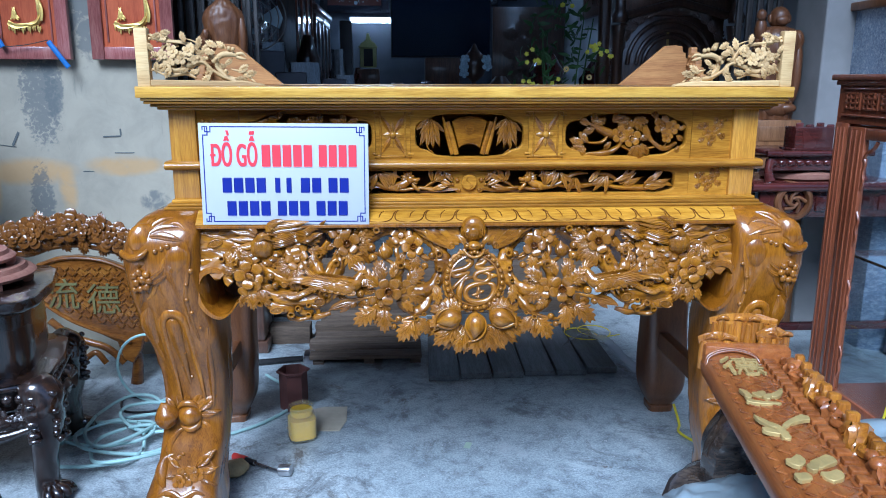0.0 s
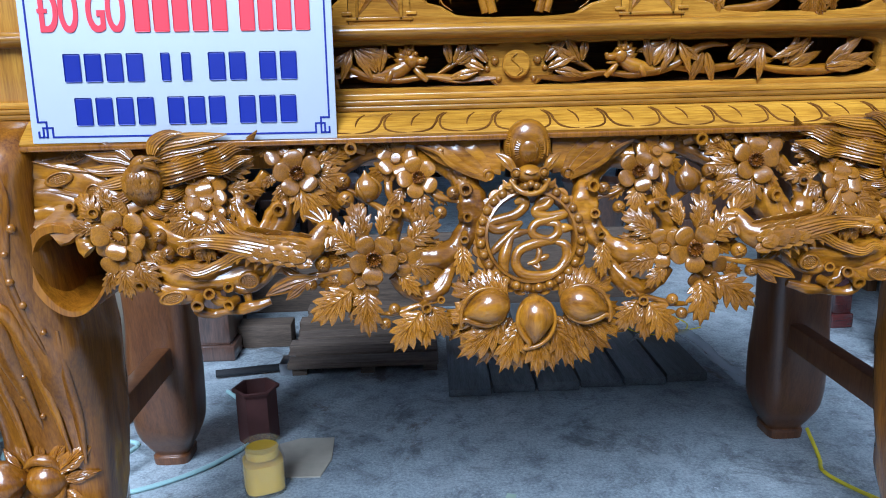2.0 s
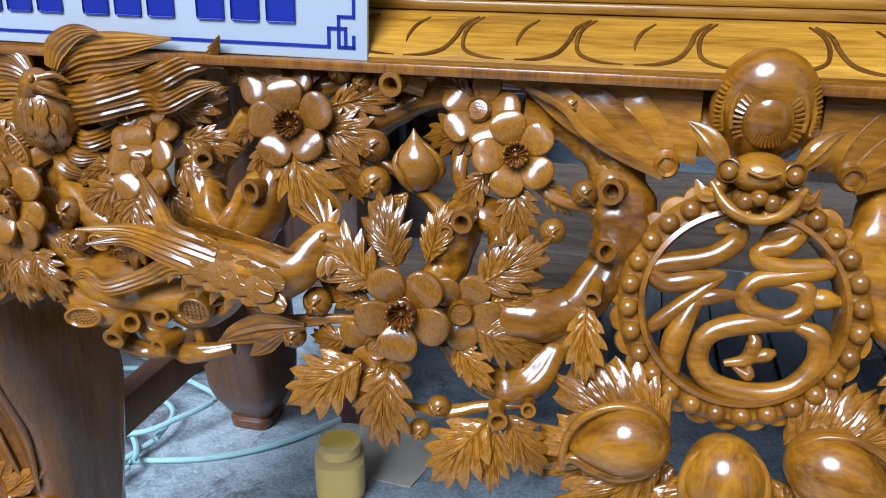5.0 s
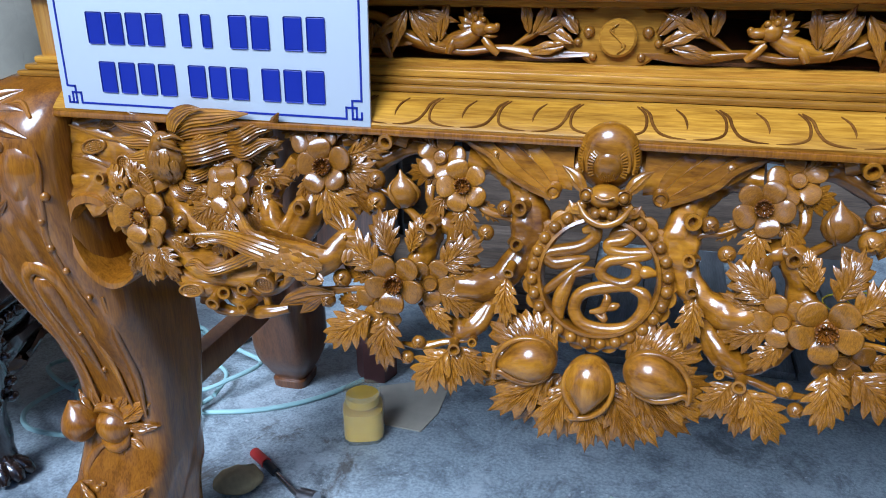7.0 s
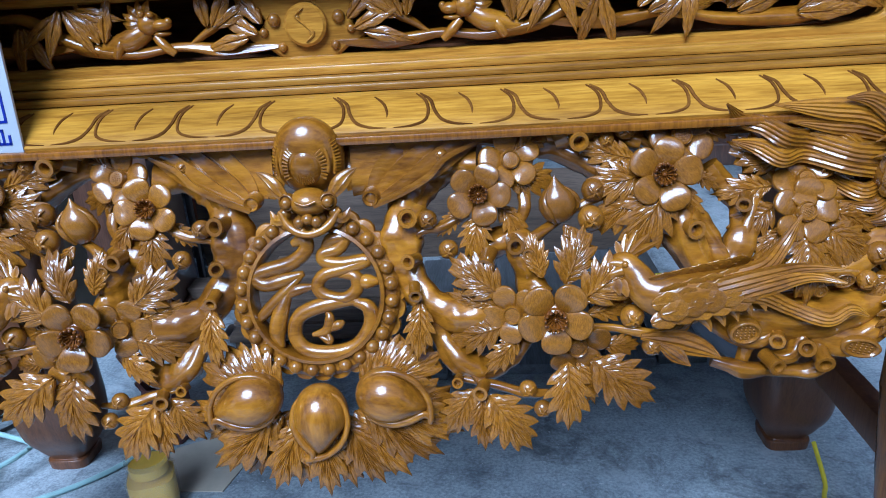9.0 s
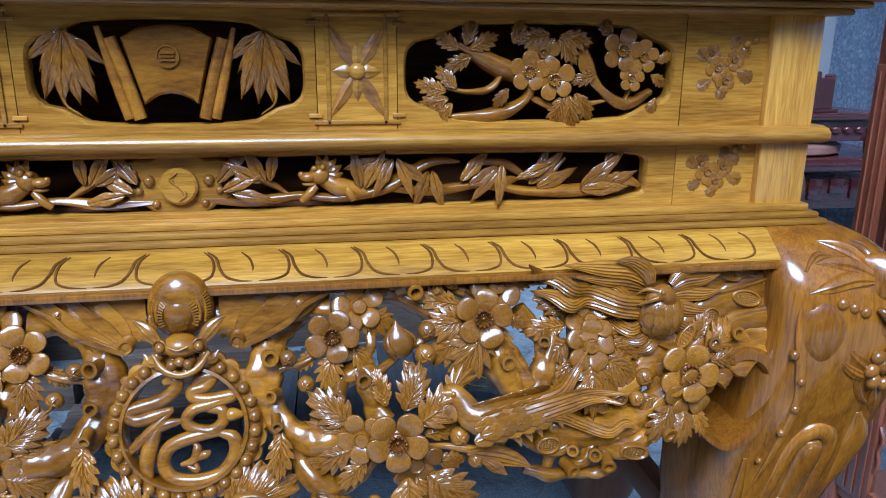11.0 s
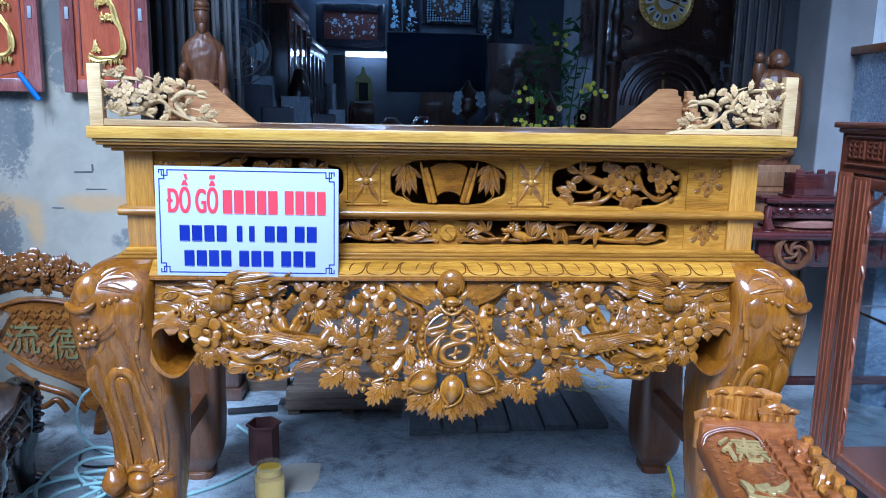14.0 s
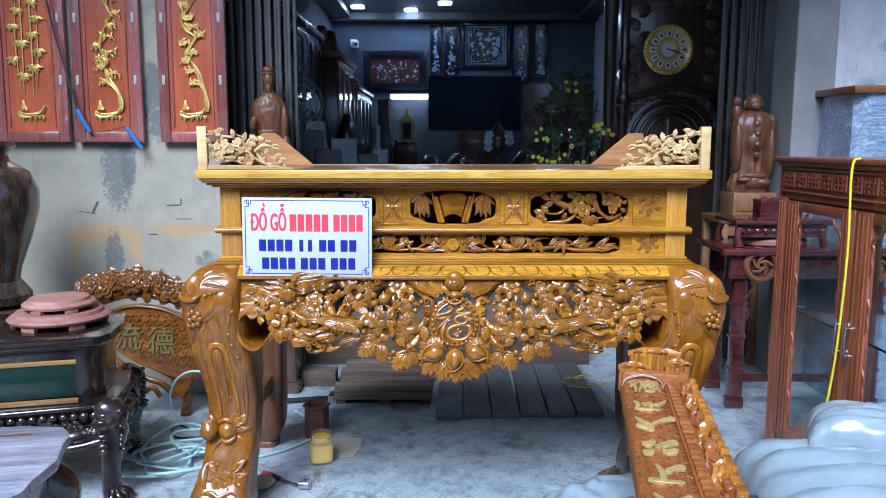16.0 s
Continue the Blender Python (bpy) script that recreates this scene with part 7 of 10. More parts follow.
for k in range(11):
    t = k / 10
    x, z = -1.83 + 0.55 * t, 0.635 + 0.075 * math.sin(math.pi * min(1, t * 0.95 + 0.08)) + 0.015 * (k % 2)
    part("peony", A_OPEN, AMBER2, seat_back, m=facing(x, 1.12, z, 0.050 + 0.012 * (k % 3), 50 * k, -10, 15 - 10 * (k % 4)))
    for q, (sc, me) in enumerate(((0.68, A_OPEN2), (0.42, A_OPEN))):
        part("peony", me, AMBER2, seat_back, m=facing(x, 1.108 - 0.010 * q, z, (0.050 + 0.012 * (k % 3)) * sc, 50 * k + 30 + 20 * q, -10, 15 - 10 * (k % 4)))
    for j in range(4):
        a = 40 + 80 * j + 23 * k
        part("leaf", A_LEAF, AMBER2, seat_back, m=facing(x + 0.02 * math.cos(radians(a)), 1.135 - 0.006 * (j % 2), z - 0.02 + 0.02 * math.sin(radians(a)), 0.07, a))
for pts, r in (([(-1.84, 0.62), (-1.76, 0.60), (-1.66, 0.63), (-1.55, 0.64), (-1.44, 0.62), (-1.34, 0.59), (-1.27, 0.54)], 0.020), ([(-1.70, 0.30), (-1.62, 0.23), (-1.55, 0.20), (-1.47, 0.17), (-1.40, 0.10)], 0.016), ([(-1.60, 0.24), (-1.64, 0.17), (-1.58, 0.12), (-1.52, 0.15), (-1.48, 0.10)], 0.013), ([(-1.29, 0.50), (-1.265, 0.42), (-1.275, 0.30), (-1.30, 0.20)], 0.014)):
    part("scroll", tube(bmesh.new(), [(x, 1.15, z) for x, z in pts], r, 10, 5), AMBER2, seat_back)
for x in (-1.66, -1.36):
    part("foot", tube(bmesh.new(), [(x, 1.16, 0.25), (x + 0.01, 1.17, 0.12), (x, 1.16, 0.0)], [0.02, 0.022, 0.028], 10, 3), AMBER2, seat_back)

# ---- black carved console with the pink stand ----
console = thing("black_carved_console", "glossy black striped-wood console with carved lion legs", "console table", m=pose(-1.72, 0.38, 0, 0, 0, 14))


def soft_slab(w, d, z0, z1, r=0.06, lip=0.012, n=32, wave=0.0):
    def ring(k, z):
        out = []
        for i in range(n):
            t = 2 * math.pi * i / n
            e = 5
            q = (abs(math.cos(t)) ** e + abs(math.sin(t)) ** e) ** (-1 / e) * (1 + wave * math.cos(8 * t))
            out.append(((w / 2 + k) * q * math.cos(t), (d / 2 + k) * q * math.sin(t), z))
        return out
    bm = bmesh.new()
    h = z1 - z0
    loft(bm, [ring(-lip, z0), ring(-lip * 0.2, z0 + h * 0.15), ring(0, z0 + h * 0.4), ring(-lip * 0.5, z0 + h * 0.7), ring(-lip * 0.2, z0 + h * 0.9), ring(-lip, z1)])
    return bm


part("top", soft_slab(0.76, 0.54, 0.618, 0.662, wave=0.015), EBONY, console, "dark rosewood top", sharp=60)
part("box", soft_slab(0.66, 0.45, 0.40, 0.62, lip=0.004), EBONY, console, sharp=60)
TANSTRIP = wood("tan_inlay_wood", (0.20, 0.10, 0.035), (0.32, 0.17, 0.06), (0.42, 0.25, 0.1), "x", rough=0.3)
GREENP = plain("dark_green_sheen_panel", (0.012, 0.03, 0.022), 0.15, 0, 0.3)
part("inlay_panel", B(-0.24, 0.24, -0.238, -0.231, 0.43, 0.555, 0.003), GREENP, console, "dark green glossy inlay panel")
part("inlay_strip", B(-0.25, 0.25, -0.242, -0.231, 0.557, 0.575, 0.003), TANSTRIP, console, "tan inlay strip")
part("inlay_strip", B(-0.25, 0.25, -0.242, -0.231, 0.405, 0.425, 0.003), TANSTRIP, console)
part("shelf", soft_slab(0.78, 0.54, 0.372, 0.402, wave=0.012), EBONY, console, sharp=60)
part("bead_rail", soft_slab(0.74, 0.50, 0.30, 0.373, lip=0.008), EBONY, console, sharp=60)
for k in range(20):
    part("bead", cast(BEAD, EBONY, "black_bead") if k == 0 else bpy.data.meshes["black_bead"], EBONY, console, m=Matrix.Translation((-0.342 + 0.036 * k, -0.258, 0.355)) @ Matrix.Diagonal((0.016, 0.014, 0.016, 1)))
for k in range(14):
    part("bead", bpy.data.meshes["black_bead"], EBONY, console, m=Matrix.Translation((0.376, -0.23 + 0.036 * k, 0.355)) @ Matrix.Diagonal((0.014, 0.016, 0.016, 1)))
E_OPEN, E_LEAF = cast(OPEN, EBONY, "black_blossom"), cast(LEAF2, EBONY, "black_leaf")
for k in range(9):
    part("blossom", E_OPEN, EBONY, console, m=facing(-0.32 + 0.08 * k, -0.272, 0.315, 0.030, 40 * k))
    part("leaf", E_LEAF, EBONY, console, m=facing(-0.30 + 0.08 * k, -0.268, 0.30, 0.07, 200 + 140 * (k % 2)))
part("carved_rail", soft_slab(0.70, 0.46, 0.25, 0.302, lip=0.01), EBONY, console, sharp=60)
for sx in (-1, 1):
    for sy in (-1, 1):
        L = part("leg", bark(bmesh.new(), [(sx * 0.335, sy * 0.215, 0.39), (sx * 0.36, sy * 0.24, 0.345), (sx * 0.365, sy * 0.245, 0.26), (sx * 0.35, sy * 0.23, 0.14), (sx * 0.35, sy * 0.23, 0.05), (sx * 0.365, sy * 0.245, 0.0)], [0.045, 0.062, 0.052, 0.038, 0.036, 0.044], 18, 6, 1.0, 0.05, sx + 2 * sy), EBONY, console, "curved lion-mask leg", sharp=60)
        for k in range(4):
            a = math.atan2(sy, sx) + (k - 1.5) * 0.5
            part("claw", tube(bmesh.new(), [(sx * 0.355 + 0.01 * math.cos(a), sy * 0.235 + 0.01 * math.sin(a), 0.040), (sx * 0.355 + 0.05 * math.cos(a), sy * 0.235 + 0.05 * math.sin(a), 0.028), (sx * 0.355 + 0.07 * math.cos(a), sy * 0.235 + 0.07 * math.sin(a), 0.012)], [0.020, 0.020, 0.010], 10, 3), EBONY, L)
        for k in range(26):
            a = math.atan2(sy, sx) + 1.3 * math.sin(k * 2.1)
            r = 0.052 + 0.008 * math.cos(1.3 * k)
            part("curl", bpy.data.meshes["black_bead"], EBONY, L, m=Matrix.Translation((sx * 0.36 + r * math.cos(a), sy * 0.24 + r * math.sin(a), 0.372 - 0.0065 * k)) @ Matrix.Diagonal((0.012 + 0.004 * (k % 3), 0.012 + 0.004 * (k % 2), 0.011, 1)))
for q, (p0, p1) in enumerate((((-0.34, -0.262), (0.34, -0.262)), ((0.372, -0.22), (0.372, 0.22)))):
    for z, r in ((0.285, 0.022), (0.262, 0.018)):
        _bm = bmesh.new()
        bark(_bm, [(p0[0] + (p1[0] - p0[0]) * t / 6, p0[1] + (p1[1] - p0[1]) * t / 6, z - 0.03 * abs(math.sin(math.pi * t / 3)) * (z < 0.27)) for t in range(7)], [r * (0.7 + 0.4 * (t % 2)) for t in range(7)], 14, 8, 1.0, 0.22, q + z * 20)
        part("carved_swag", _bm, EBONY, console, sharp=60)

stand = thing("round_display_stand", "dusty pink two-tier round wooden stand on the console", "stand", m=pose(-1.585, 0.43, 0.6625))
part("lower_disc", lathe(bmesh.new(), [(0.150, 0.022), (0.185, 0.024), (0.192, 0.034), (0.182, 0.044), (0.168, 0.046), (0.160, 0.060), (0.02, 0.060)], n=40), PINKW, stand)
part("upper_disc", lathe(bmesh.new(), [(0.118, 0.074), (0.134, 0.078), (0.137, 0.088), (0.128, 0.096), (0.118, 0.098), (0.112, 0.110), (0.01, 0.110)], n=40), PINKW, stand)
for k in range(6):
    a = 2 * math.pi * k / 6 + 0.3
    for r, z0, z1, w in ((0.165, 0.0, 0.024, 0.030), (0.120, 0.059, 0.076, 0.024)):
        part("foot", B(-w, w, -0.012, 0.012, z0, z1, 0.004, m=Matrix.Translation((r * math.cos(a), r * math.sin(a), 0)) @ pose(0, 0, 0, 0, 0, math.degrees(a) + 90)), PINKW, stand)

# ---- tall dark wooden vase on a stool ----
vase = thing("wooden_vase", "tall glossy dark striped wooden vase on a stool", "vase", m=pose(-2.16, 0.95, 0.62))
VASEW = wood("dark_streaked_vase_wood", (0.006, 0.005, 0.005), (0.03, 0.02, 0.015), (0.12, 0.07, 0.045), "z", rough=0.25, coat=0.9, coat_rough=0.15, scale=0.6)
part("body", lathe(bmesh.new(), [(0.105, 0.125), (0.115, 0.18), (0.17, 0.33), (0.212, 0.47), (0.215, 0.55), (0.18, 0.64), (0.10, 0.69)], n=40), VASEW, vase)
part("foot", lathe(bmesh.new(), [(0.10, 0.0), (0.15, 0.02), (0.155, 0.06), (0.11, 0.125)], n=40), VASEW, vase)
part("neck", lathe(bmesh.new(), [(0.10, 0.69), (0.09, 0.72), (0.13, 0.76), (0.12, 0.78), (0.06, 0.76)], n=40), VASEW, vase)
stool_v = thing("dark_stool", "plain dark wooden stool under the vase", "stool", m=pose(-2.16, 0.95, 0))
part("seat", B(-0.22, 0.22, -0.2, 0.2, 0.57, 0.619, 0.006), DARKW, stool_v)
for sx in (-1, 1):
    for sy in (-1, 1):
        part("leg", B(sx * 0.19 - 0.025, sx * 0.19 + 0.025, sy * 0.17 - 0.025, sy * 0.17 + 0.025, 0, 0.57, 0.004), DARKW, stool_v)

# ---- low table wrapped in film, in the foreground ----
low = thing("wrapped_low_table", "weathered grey plank table top wrapped in clear film", "low table", m=pose(-1.60, -0.62, 0, 0, 0, 10))
GREYTOP = wood("dusty_bluish_table_wood", (0.09, 0.085, 0.10), (0.25, 0.26, 0.32), (0.42, 0.46, 0.54), "x", rough=0.3, coat=0.7, scale=0.6)
part("top", soft_slab(0.98, 0.60, 0.465, 0.505, wave=0.02), GREYTOP, low, sharp=60)
part("groove", B(-0.38, 0.36, -0.205, -0.195, 0.5045, 0.507), BROWN, low)
part("groove", B(-0.38, 0.36, 0.195, 0.205, 0.5045, 0.507), BROWN, low)
part("apron", soft_slab(0.86, 0.48, 0.34, 0.467, lip=0.01), EBONY, low, sharp=60)
for sx in (-1, 1):
    for sy in (-1, 1):
        part("leg", tube(bmesh.new(), [(sx * 0.36, sy * 0.18, 0.40), (sx * 0.42, sy * 0.23, 0.30), (sx * 0.38, sy * 0.20, 0.12), (sx * 0.42, sy * 0.23, 0.02)], [0.06, 0.065, 0.045, 0.02], 12, 5), EBONY, low)

# ---- three hanging lacquer panels with gilt plants ----
REDPAN = wood("red_lacquer_panel", (0.30, 0.055, 0.020), (0.41, 0.088, 0.032), (0.49, 0.125, 0.048), "z", rough=0.3, coat=0.7)
REDFRM = wood("dull_red_frame", (0.19, 0.045, 0.042), (0.29, 0.085, 0.078), (0.42, 0.19, 0.17), "z", rough=0.35, coat=0.6)
GI_BLADE, GI_OPEN = cast(BLADE, GILT, "gilt_blade"), cast(OPEN, GILT, "gilt_blossom")
for x0, x1, plant in ((-2.41, -2.02, "bamboo"), (-1.99, -1.625, "pine"), (-1.535, -1.175, "plum")):
    hp = thing("lacquer_panel", {"bamboo": "red lacquer wall panel with gilt bamboo in film", "pine": "red lacquer wall panel with gilt pine tree", "plum": "red lacquer wall panel with gilt plum branch"}[plant], "wall panel", "lacquer panels on the wall", m=pose((x0 + x1) / 2, 1.482, 1.40, -1.0))
    w = x1 - x0
    for a in ((-w / 2, -w / 2 + 0.055, 0, 1.22), (w / 2 - 0.055, w / 2, 0, 1.22), (-w / 2 + 0.055, w / 2 - 0.055, 0, 0.055), (-w / 2 + 0.055, w / 2 - 0.055, 1.165, 1.22)):
        part("frame", B(a[0], a[1], -0.012, 0.018, a[2], a[3], 0.005), REDFRM, hp, "dull red frame")
    part("field", B(-w / 2 + 0.055, w / 2 - 0.055, 0.0, 0.016, 0.055, 1.165), REDPAN, hp, "orange-red lacquer field")
    for sx in (-1, 1):
        part("bead_line", B(sx * (w / 2 - 0.075) - 0.004, sx * (w / 2 - 0.075) + 0.004, -0.005, 0.0, 0.075, 1.145, 0.002), REDFRM, hp)
        for z in (0.30, 0.62):
            part("clip", B(sx * (w / 2 - 0.03) - 0.008, sx * (w / 2 - 0.03) + 0.008, -0.017, -0.012, z, z + 0.05, 0.002), plain("grey_clip", (0.4, 0.42, 0.42), 0.5) if sx < 0 and z < 0.5 else bpy.data.materials["grey_clip"], hp, "grey clip")
    rg = random.Random(len(plant))
    if plant == "bamboo":
        rods(hp, GILT, "stem", [([(-0.035, 0.25), (-0.03, 0.6), (-0.035, 1.05)], 0.0035), ([(0.015, 0.25), (0.02, 0.55), (0.012, 1.0)], 0.0035), ([(-0.05, 0.28), (-0.065, 0.5), (-0.05, 0.85)], 0.003), ([(0.03, 0.26), (0.05, 0.45), (0.05, 0.8)], 0.003)], y=-0.008)
        for k in range(17):
            cx, cz = (-0.035, 0.025, -0.07, 0.055)[k % 4] + rg.uniform(-0.012, 0.012), 0.36 + 0.042 * k
            for a in (195, 218, 240, 258, 282, 300, 322, 345):
                part("blade", GI_BLADE, GILT, hp, m=facing(cx, -0.010, cz, rg.uniform(0.035, 0.055), a + rg.uniform(-8, 8), depth=0.05))
    else:
        trunk = [(0.070, 0.160), (0.074, 0.205), (0.066, 0.260), (0.046, 0.305), (0.030, 0.365), (-0.002, 0.420), (-0.025, 0.460), (0.006, 0.510), (0.024, 0.550), (-0.022, 0.585), (-0.045, 0.640), (-0.005, 0.700), (0.030, 0.760), (0.010, 0.830), (-0.030, 0.890), (0.0, 0.960), (0.02, 1.05)]
        if plant == "pine":
            trunk = [(0.066, 0.165), (0.070, 0.215), (0.058, 0.262), (0.020, 0.310), (0.002, 0.350), (-0.008, 0.390), (0.010, 0.425), (-0.012, 0.460), (-0.028, 0.490), (-0.018, 0.540), (0.004, 0.600), (0.030, 0.660), (0.0, 0.730), (-0.030, 0.800), (0.010, 0.870), (0.0, 0.980), (0.01, 1.06)]
        part("trunk", bark(bmesh.new(), [(x, -0.008, z) for x, z in trunk], [(0.0085 - 0.0003 * k) * (1 + 0.3 * math.sin(2.3 * k)) for k in range(len(trunk))], 14, 6, 1.0, 0.45, 2.0), GILT, hp, sharp=60)
        # side limbs with hanging tufts, at each bend of the trunk
        for k, (x, z) in enumerate(trunk[3:]):
            d = 1 if x < 0.005 else -1
            if k % 3 == 2:
                d = -d
            end = max(-0.085, min(0.085, x + d * (0.055 + 0.012 * math.sin(2.2 * k))))
            part("limb", bark(bmesh.new(), [(x, -0.008, z), ((x + end) / 2, -0.010, z + 0.014), (end, -0.008, z + 0.006)], [0.005, 0.0045, 0.002], 10, 5, 1.0, 0.3, k), GILT, hp, sharp=60)
            for q in range(15):
                u = 0.1 + 0.9 * q / 14
                cx, cz = x + (end - x) * u + rg.uniform(-0.006, 0.006), z + 0.006 + rg.uniform(-0.006, 0.014)
                if plant == "plum" and q % 2:
                    part("blossom", GI_OPEN, GILT, hp, m=facing(cx, -0.013, cz, rg.uniform(0.008, 0.012), rg.uniform(0, 360), depth=0.018))
                else:
                    part("tuft", GI_BLADE, GILT, hp, m=facing(cx, -0.011, cz, rg.uniform(0.018, 0.030), rg.uniform(225, 315) if q % 3 else rg.uniform(20, 160), depth=0.03))
    # low mound with roots and spiky grass
    part("mound", bark(bmesh.new(), [(-0.070, -0.008, 0.158), (-0.040, -0.012, 0.143), (0.010, -0.012, 0.146), (0.050, -0.010, 0.156), (0.072, -0.008, 0.190)], [0.006, 0.009, 0.008, 0.009, 0.007], 14, 6, 0.8, 0.45, 3), GILT, hp)
    for k in range(13):
        part("grass", GI_BLADE, GILT, hp, m=facing(-0.068 + 0.0112 * k, -0.010, 0.146 + 0.004 * math.sin(2.0 * k), 0.026 + 0.006 * (k % 3), 270 + 14 * math.sin(3.1 * k), depth=0.03))
    for k in range(8):
        part("grass", GI_BLADE, GILT, hp, m=facing(-0.060 + 0.006 * k, -0.010, 0.165 + 0.008 * (k % 3), 0.030 + 0.008 * (k % 3), 50 + 13 * k, depth=0.03))
CORDD = plain("dark_grey_cord", (0.035, 0.033, 0.035), 0.7)
for (xa, za), (xb, zb), cord in (((-1.960, 1.570), (-1.900, 1.452), [(-1.960, 1.448, 1.570), (-2.005, 1.448, 1.760), (-2.066, 1.450, 2.02), (-2.11, 1.452, 2.30)]), ((-1.705, 1.476), (-1.630, 1.366), [(-1.900, 1.448, 1.452), (-1.80, 1.450, 1.462), (-1.705, 1.448, 1.482)])):
    st2 = thing("strap", "blue-ended dark strap tied across the panel", "strap", "blue-ended straps")
    part("blue_end", tube(bmesh.new(), [(xa, 1.448, za), ((xa + xb) / 2, 1.445, (za + zb) / 2), (xb, 1.448, zb)], 0.0115, 12, 3, flat=0.6), BLUETAPE, st2, "blue sleeve")
    part("cord", tube(bmesh.new(), cord, 0.0055 if len(cord) > 3 else 0.002, 8, 4), CORDD, st2, "dark cord")


# ---- lacquered couplet board on an ebony chair, bags behind ----
board = thing("couplet_board", "orange-red lacquered board with gilt characters and carved border", "couplet board", m=pose(0.572, -0.485, 0.70, 0, 0, -10.5))
_bm = bmesh.new()
_prof = [(-0.088, -0.022), (-0.090, 0.004), (-0.080, 0.020), (-0.055, 0.030), (-0.020, 0.033), (0.010, 0.028), (0.028, 0.014), (0.030, -0.022)]
loft(_bm, [[(x, y, z) for x, z in _prof] for y in [-0.05 * k for k in range(21)]])
field = part("field", _bm, SIENNA, board, "domed board with basket-weave ground", sharp=50)
S_BEAD = cast(BEAD, SIENNA, "lacquer_bead")
for k in range(44):
    for j in range(6):
        x = -0.074 + 0.018 * j
        z = float(np.interp(x, [p[0] for p in _prof[1:7]], [p[1] for p in _prof[1:7]]))
        part("weave", B(-0.010, 0.010, -0.0022, 0.0022, -0.001, 0.002, 0.001, m=pose(x, -0.045 - 0.0215 * k - 0.008 * (j % 2), z + 0.0002, 0, 0, 40 if (k + j) % 2 else -40)), SIENNA, field)
part("border", B(0.030, 0.095, -1.0, 0.0, -0.022, 0.012, 0.006), SIENNA, board, "carved border rail")
for k in range(34):
    y = -0.02 - 0.029 * k
    part("key_block", B(0.036, 0.062, y - 0.010, y + 0.010, 0.010, 0.022, 0.004, m=None), SIENNA, board)
    _r = 0.009 + 0.003 * math.sin(1.7 * k)
    part("curl", S_BEAD, SIENNA, board, m=Matrix.Translation((0.082 + 0.006 * math.sin(2.3 * k), y, 0.020 + 0.010 * math.sin(0.9 * k))) @ Matrix.Diagonal((_r * 1.1, _r * 1.3, _r, 1)))
CREST = wood("orange_crest_wood", (0.17, 0.048, 0.004), (0.36, 0.130, 0.010), (0.50, 0.215, 0.022), "z", rough=0.3, coat=0.7, coat_rough=0.2)
for k in range(9):
    _bm = bmesh.new()
    y = -0.02 - 0.108 * k
    bark(_bm, [(0.082, y, 0.012), (0.092, y - 0.035, 0.020 + 0.010 * (k % 2)), (0.080, y - 0.07, 0.012), (0.094, y - 0.115, 0.018)], [0.010, 0.017, 0.014, 0.009], 20, 9, 1.0, 0.30, k * 0.8)
    part("border_wave", _bm, CREST if k % 2 else SIENNA, board, "carved wave border", sharp=50)
    for j in range(5):
        h = 0.030 + 0.018 * abs(math.sin(1.7 * (5 * k + j)))
        part("wave_block", B(0.088 + 0.004 * (j % 2), 0.110, y - 0.021 * j - 0.019, y - 0.021 * j, -0.02, h, 0.004), CREST, board)
for x0, n, y0, h in ((-0.056, 11, 0.052, 0.082), (-0.084, 6, 0.022, 0.046), (0.044, 5, 0.034, 0.056)):
    for k in range(n):
        x, r = x0 + 0.0125 * k, 0.0085 + 0.0015 * math.sin(2.1 * k)
        q = h + 0.004 * math.sin(1.9 * k)
        part("crest_column", tube(bmesh.new(), [(x, y0, -0.02), (x, y0 - 0.002, 0.4 * q), (x + 0.002, y0 - 0.003, q)], [r, r * 1.05, r * 0.9], 10, 3), CREST, board, "fluted wave crest")
    w = 0.0125 * (n - 1)
    cap = bark(bmesh.new(), [(x0 - 0.010, y0, h), (x0 + 0.3 * w, y0 - 0.003, h + 0.005), (x0 + 0.65 * w, y0 + 0.003, h + 0.002), (x0 + w + 0.012, y0, h + 0.004)], [0.008, 0.017, 0.019, 0.006], 22, 8, 0.45, 0.16, x0 * 30)
    part("crest_cap", cap, CREST, board, sharp=60)
    for k in range(max(2, n // 3)):
        x = x0 + 0.02 + 0.034 * k
        part("crest_curl", tube(bmesh.new(), [(x - 0.016, y0 - 0.006, h + 0.004), (x - 0.004, y0 - 0.010, h + 0.013), (x + 0.008, y0 - 0.006, h + 0.008), (x + 0.002, y0 - 0.002, h + 0.004)], [0.002, 0.005, 0.005, 0.002], 10, 5), CREST, board, sharp=80)
for k, y in enumerate((-0.014, -0.024)):
    part("arched_rim", tube(bmesh.new(), [(-0.086, y - 0.012, 0.006), (-0.075, y, 0.026), (-0.030, y + 0.006, 0.038), (0.015, y, 0.030), (0.028, y - 0.012, 0.014)], 0.0045 - 0.001 * k, 10, 5), SIENNA, board, "arched rim")
part("end_bar", B(-0.085, 0.10, -0.01, 0.03, -0.022, 0.045, 0.01), SIENNA, board)
part("character", lettering("德", 0.100, DULLGILT, "gilt_character_small", 0.003), DULLGILT, board, "gilt character", pose(-0.030, -0.110, 0.036) @ Matrix.Diagonal((0.85, 1.0, 1, 1)), smooth=False)


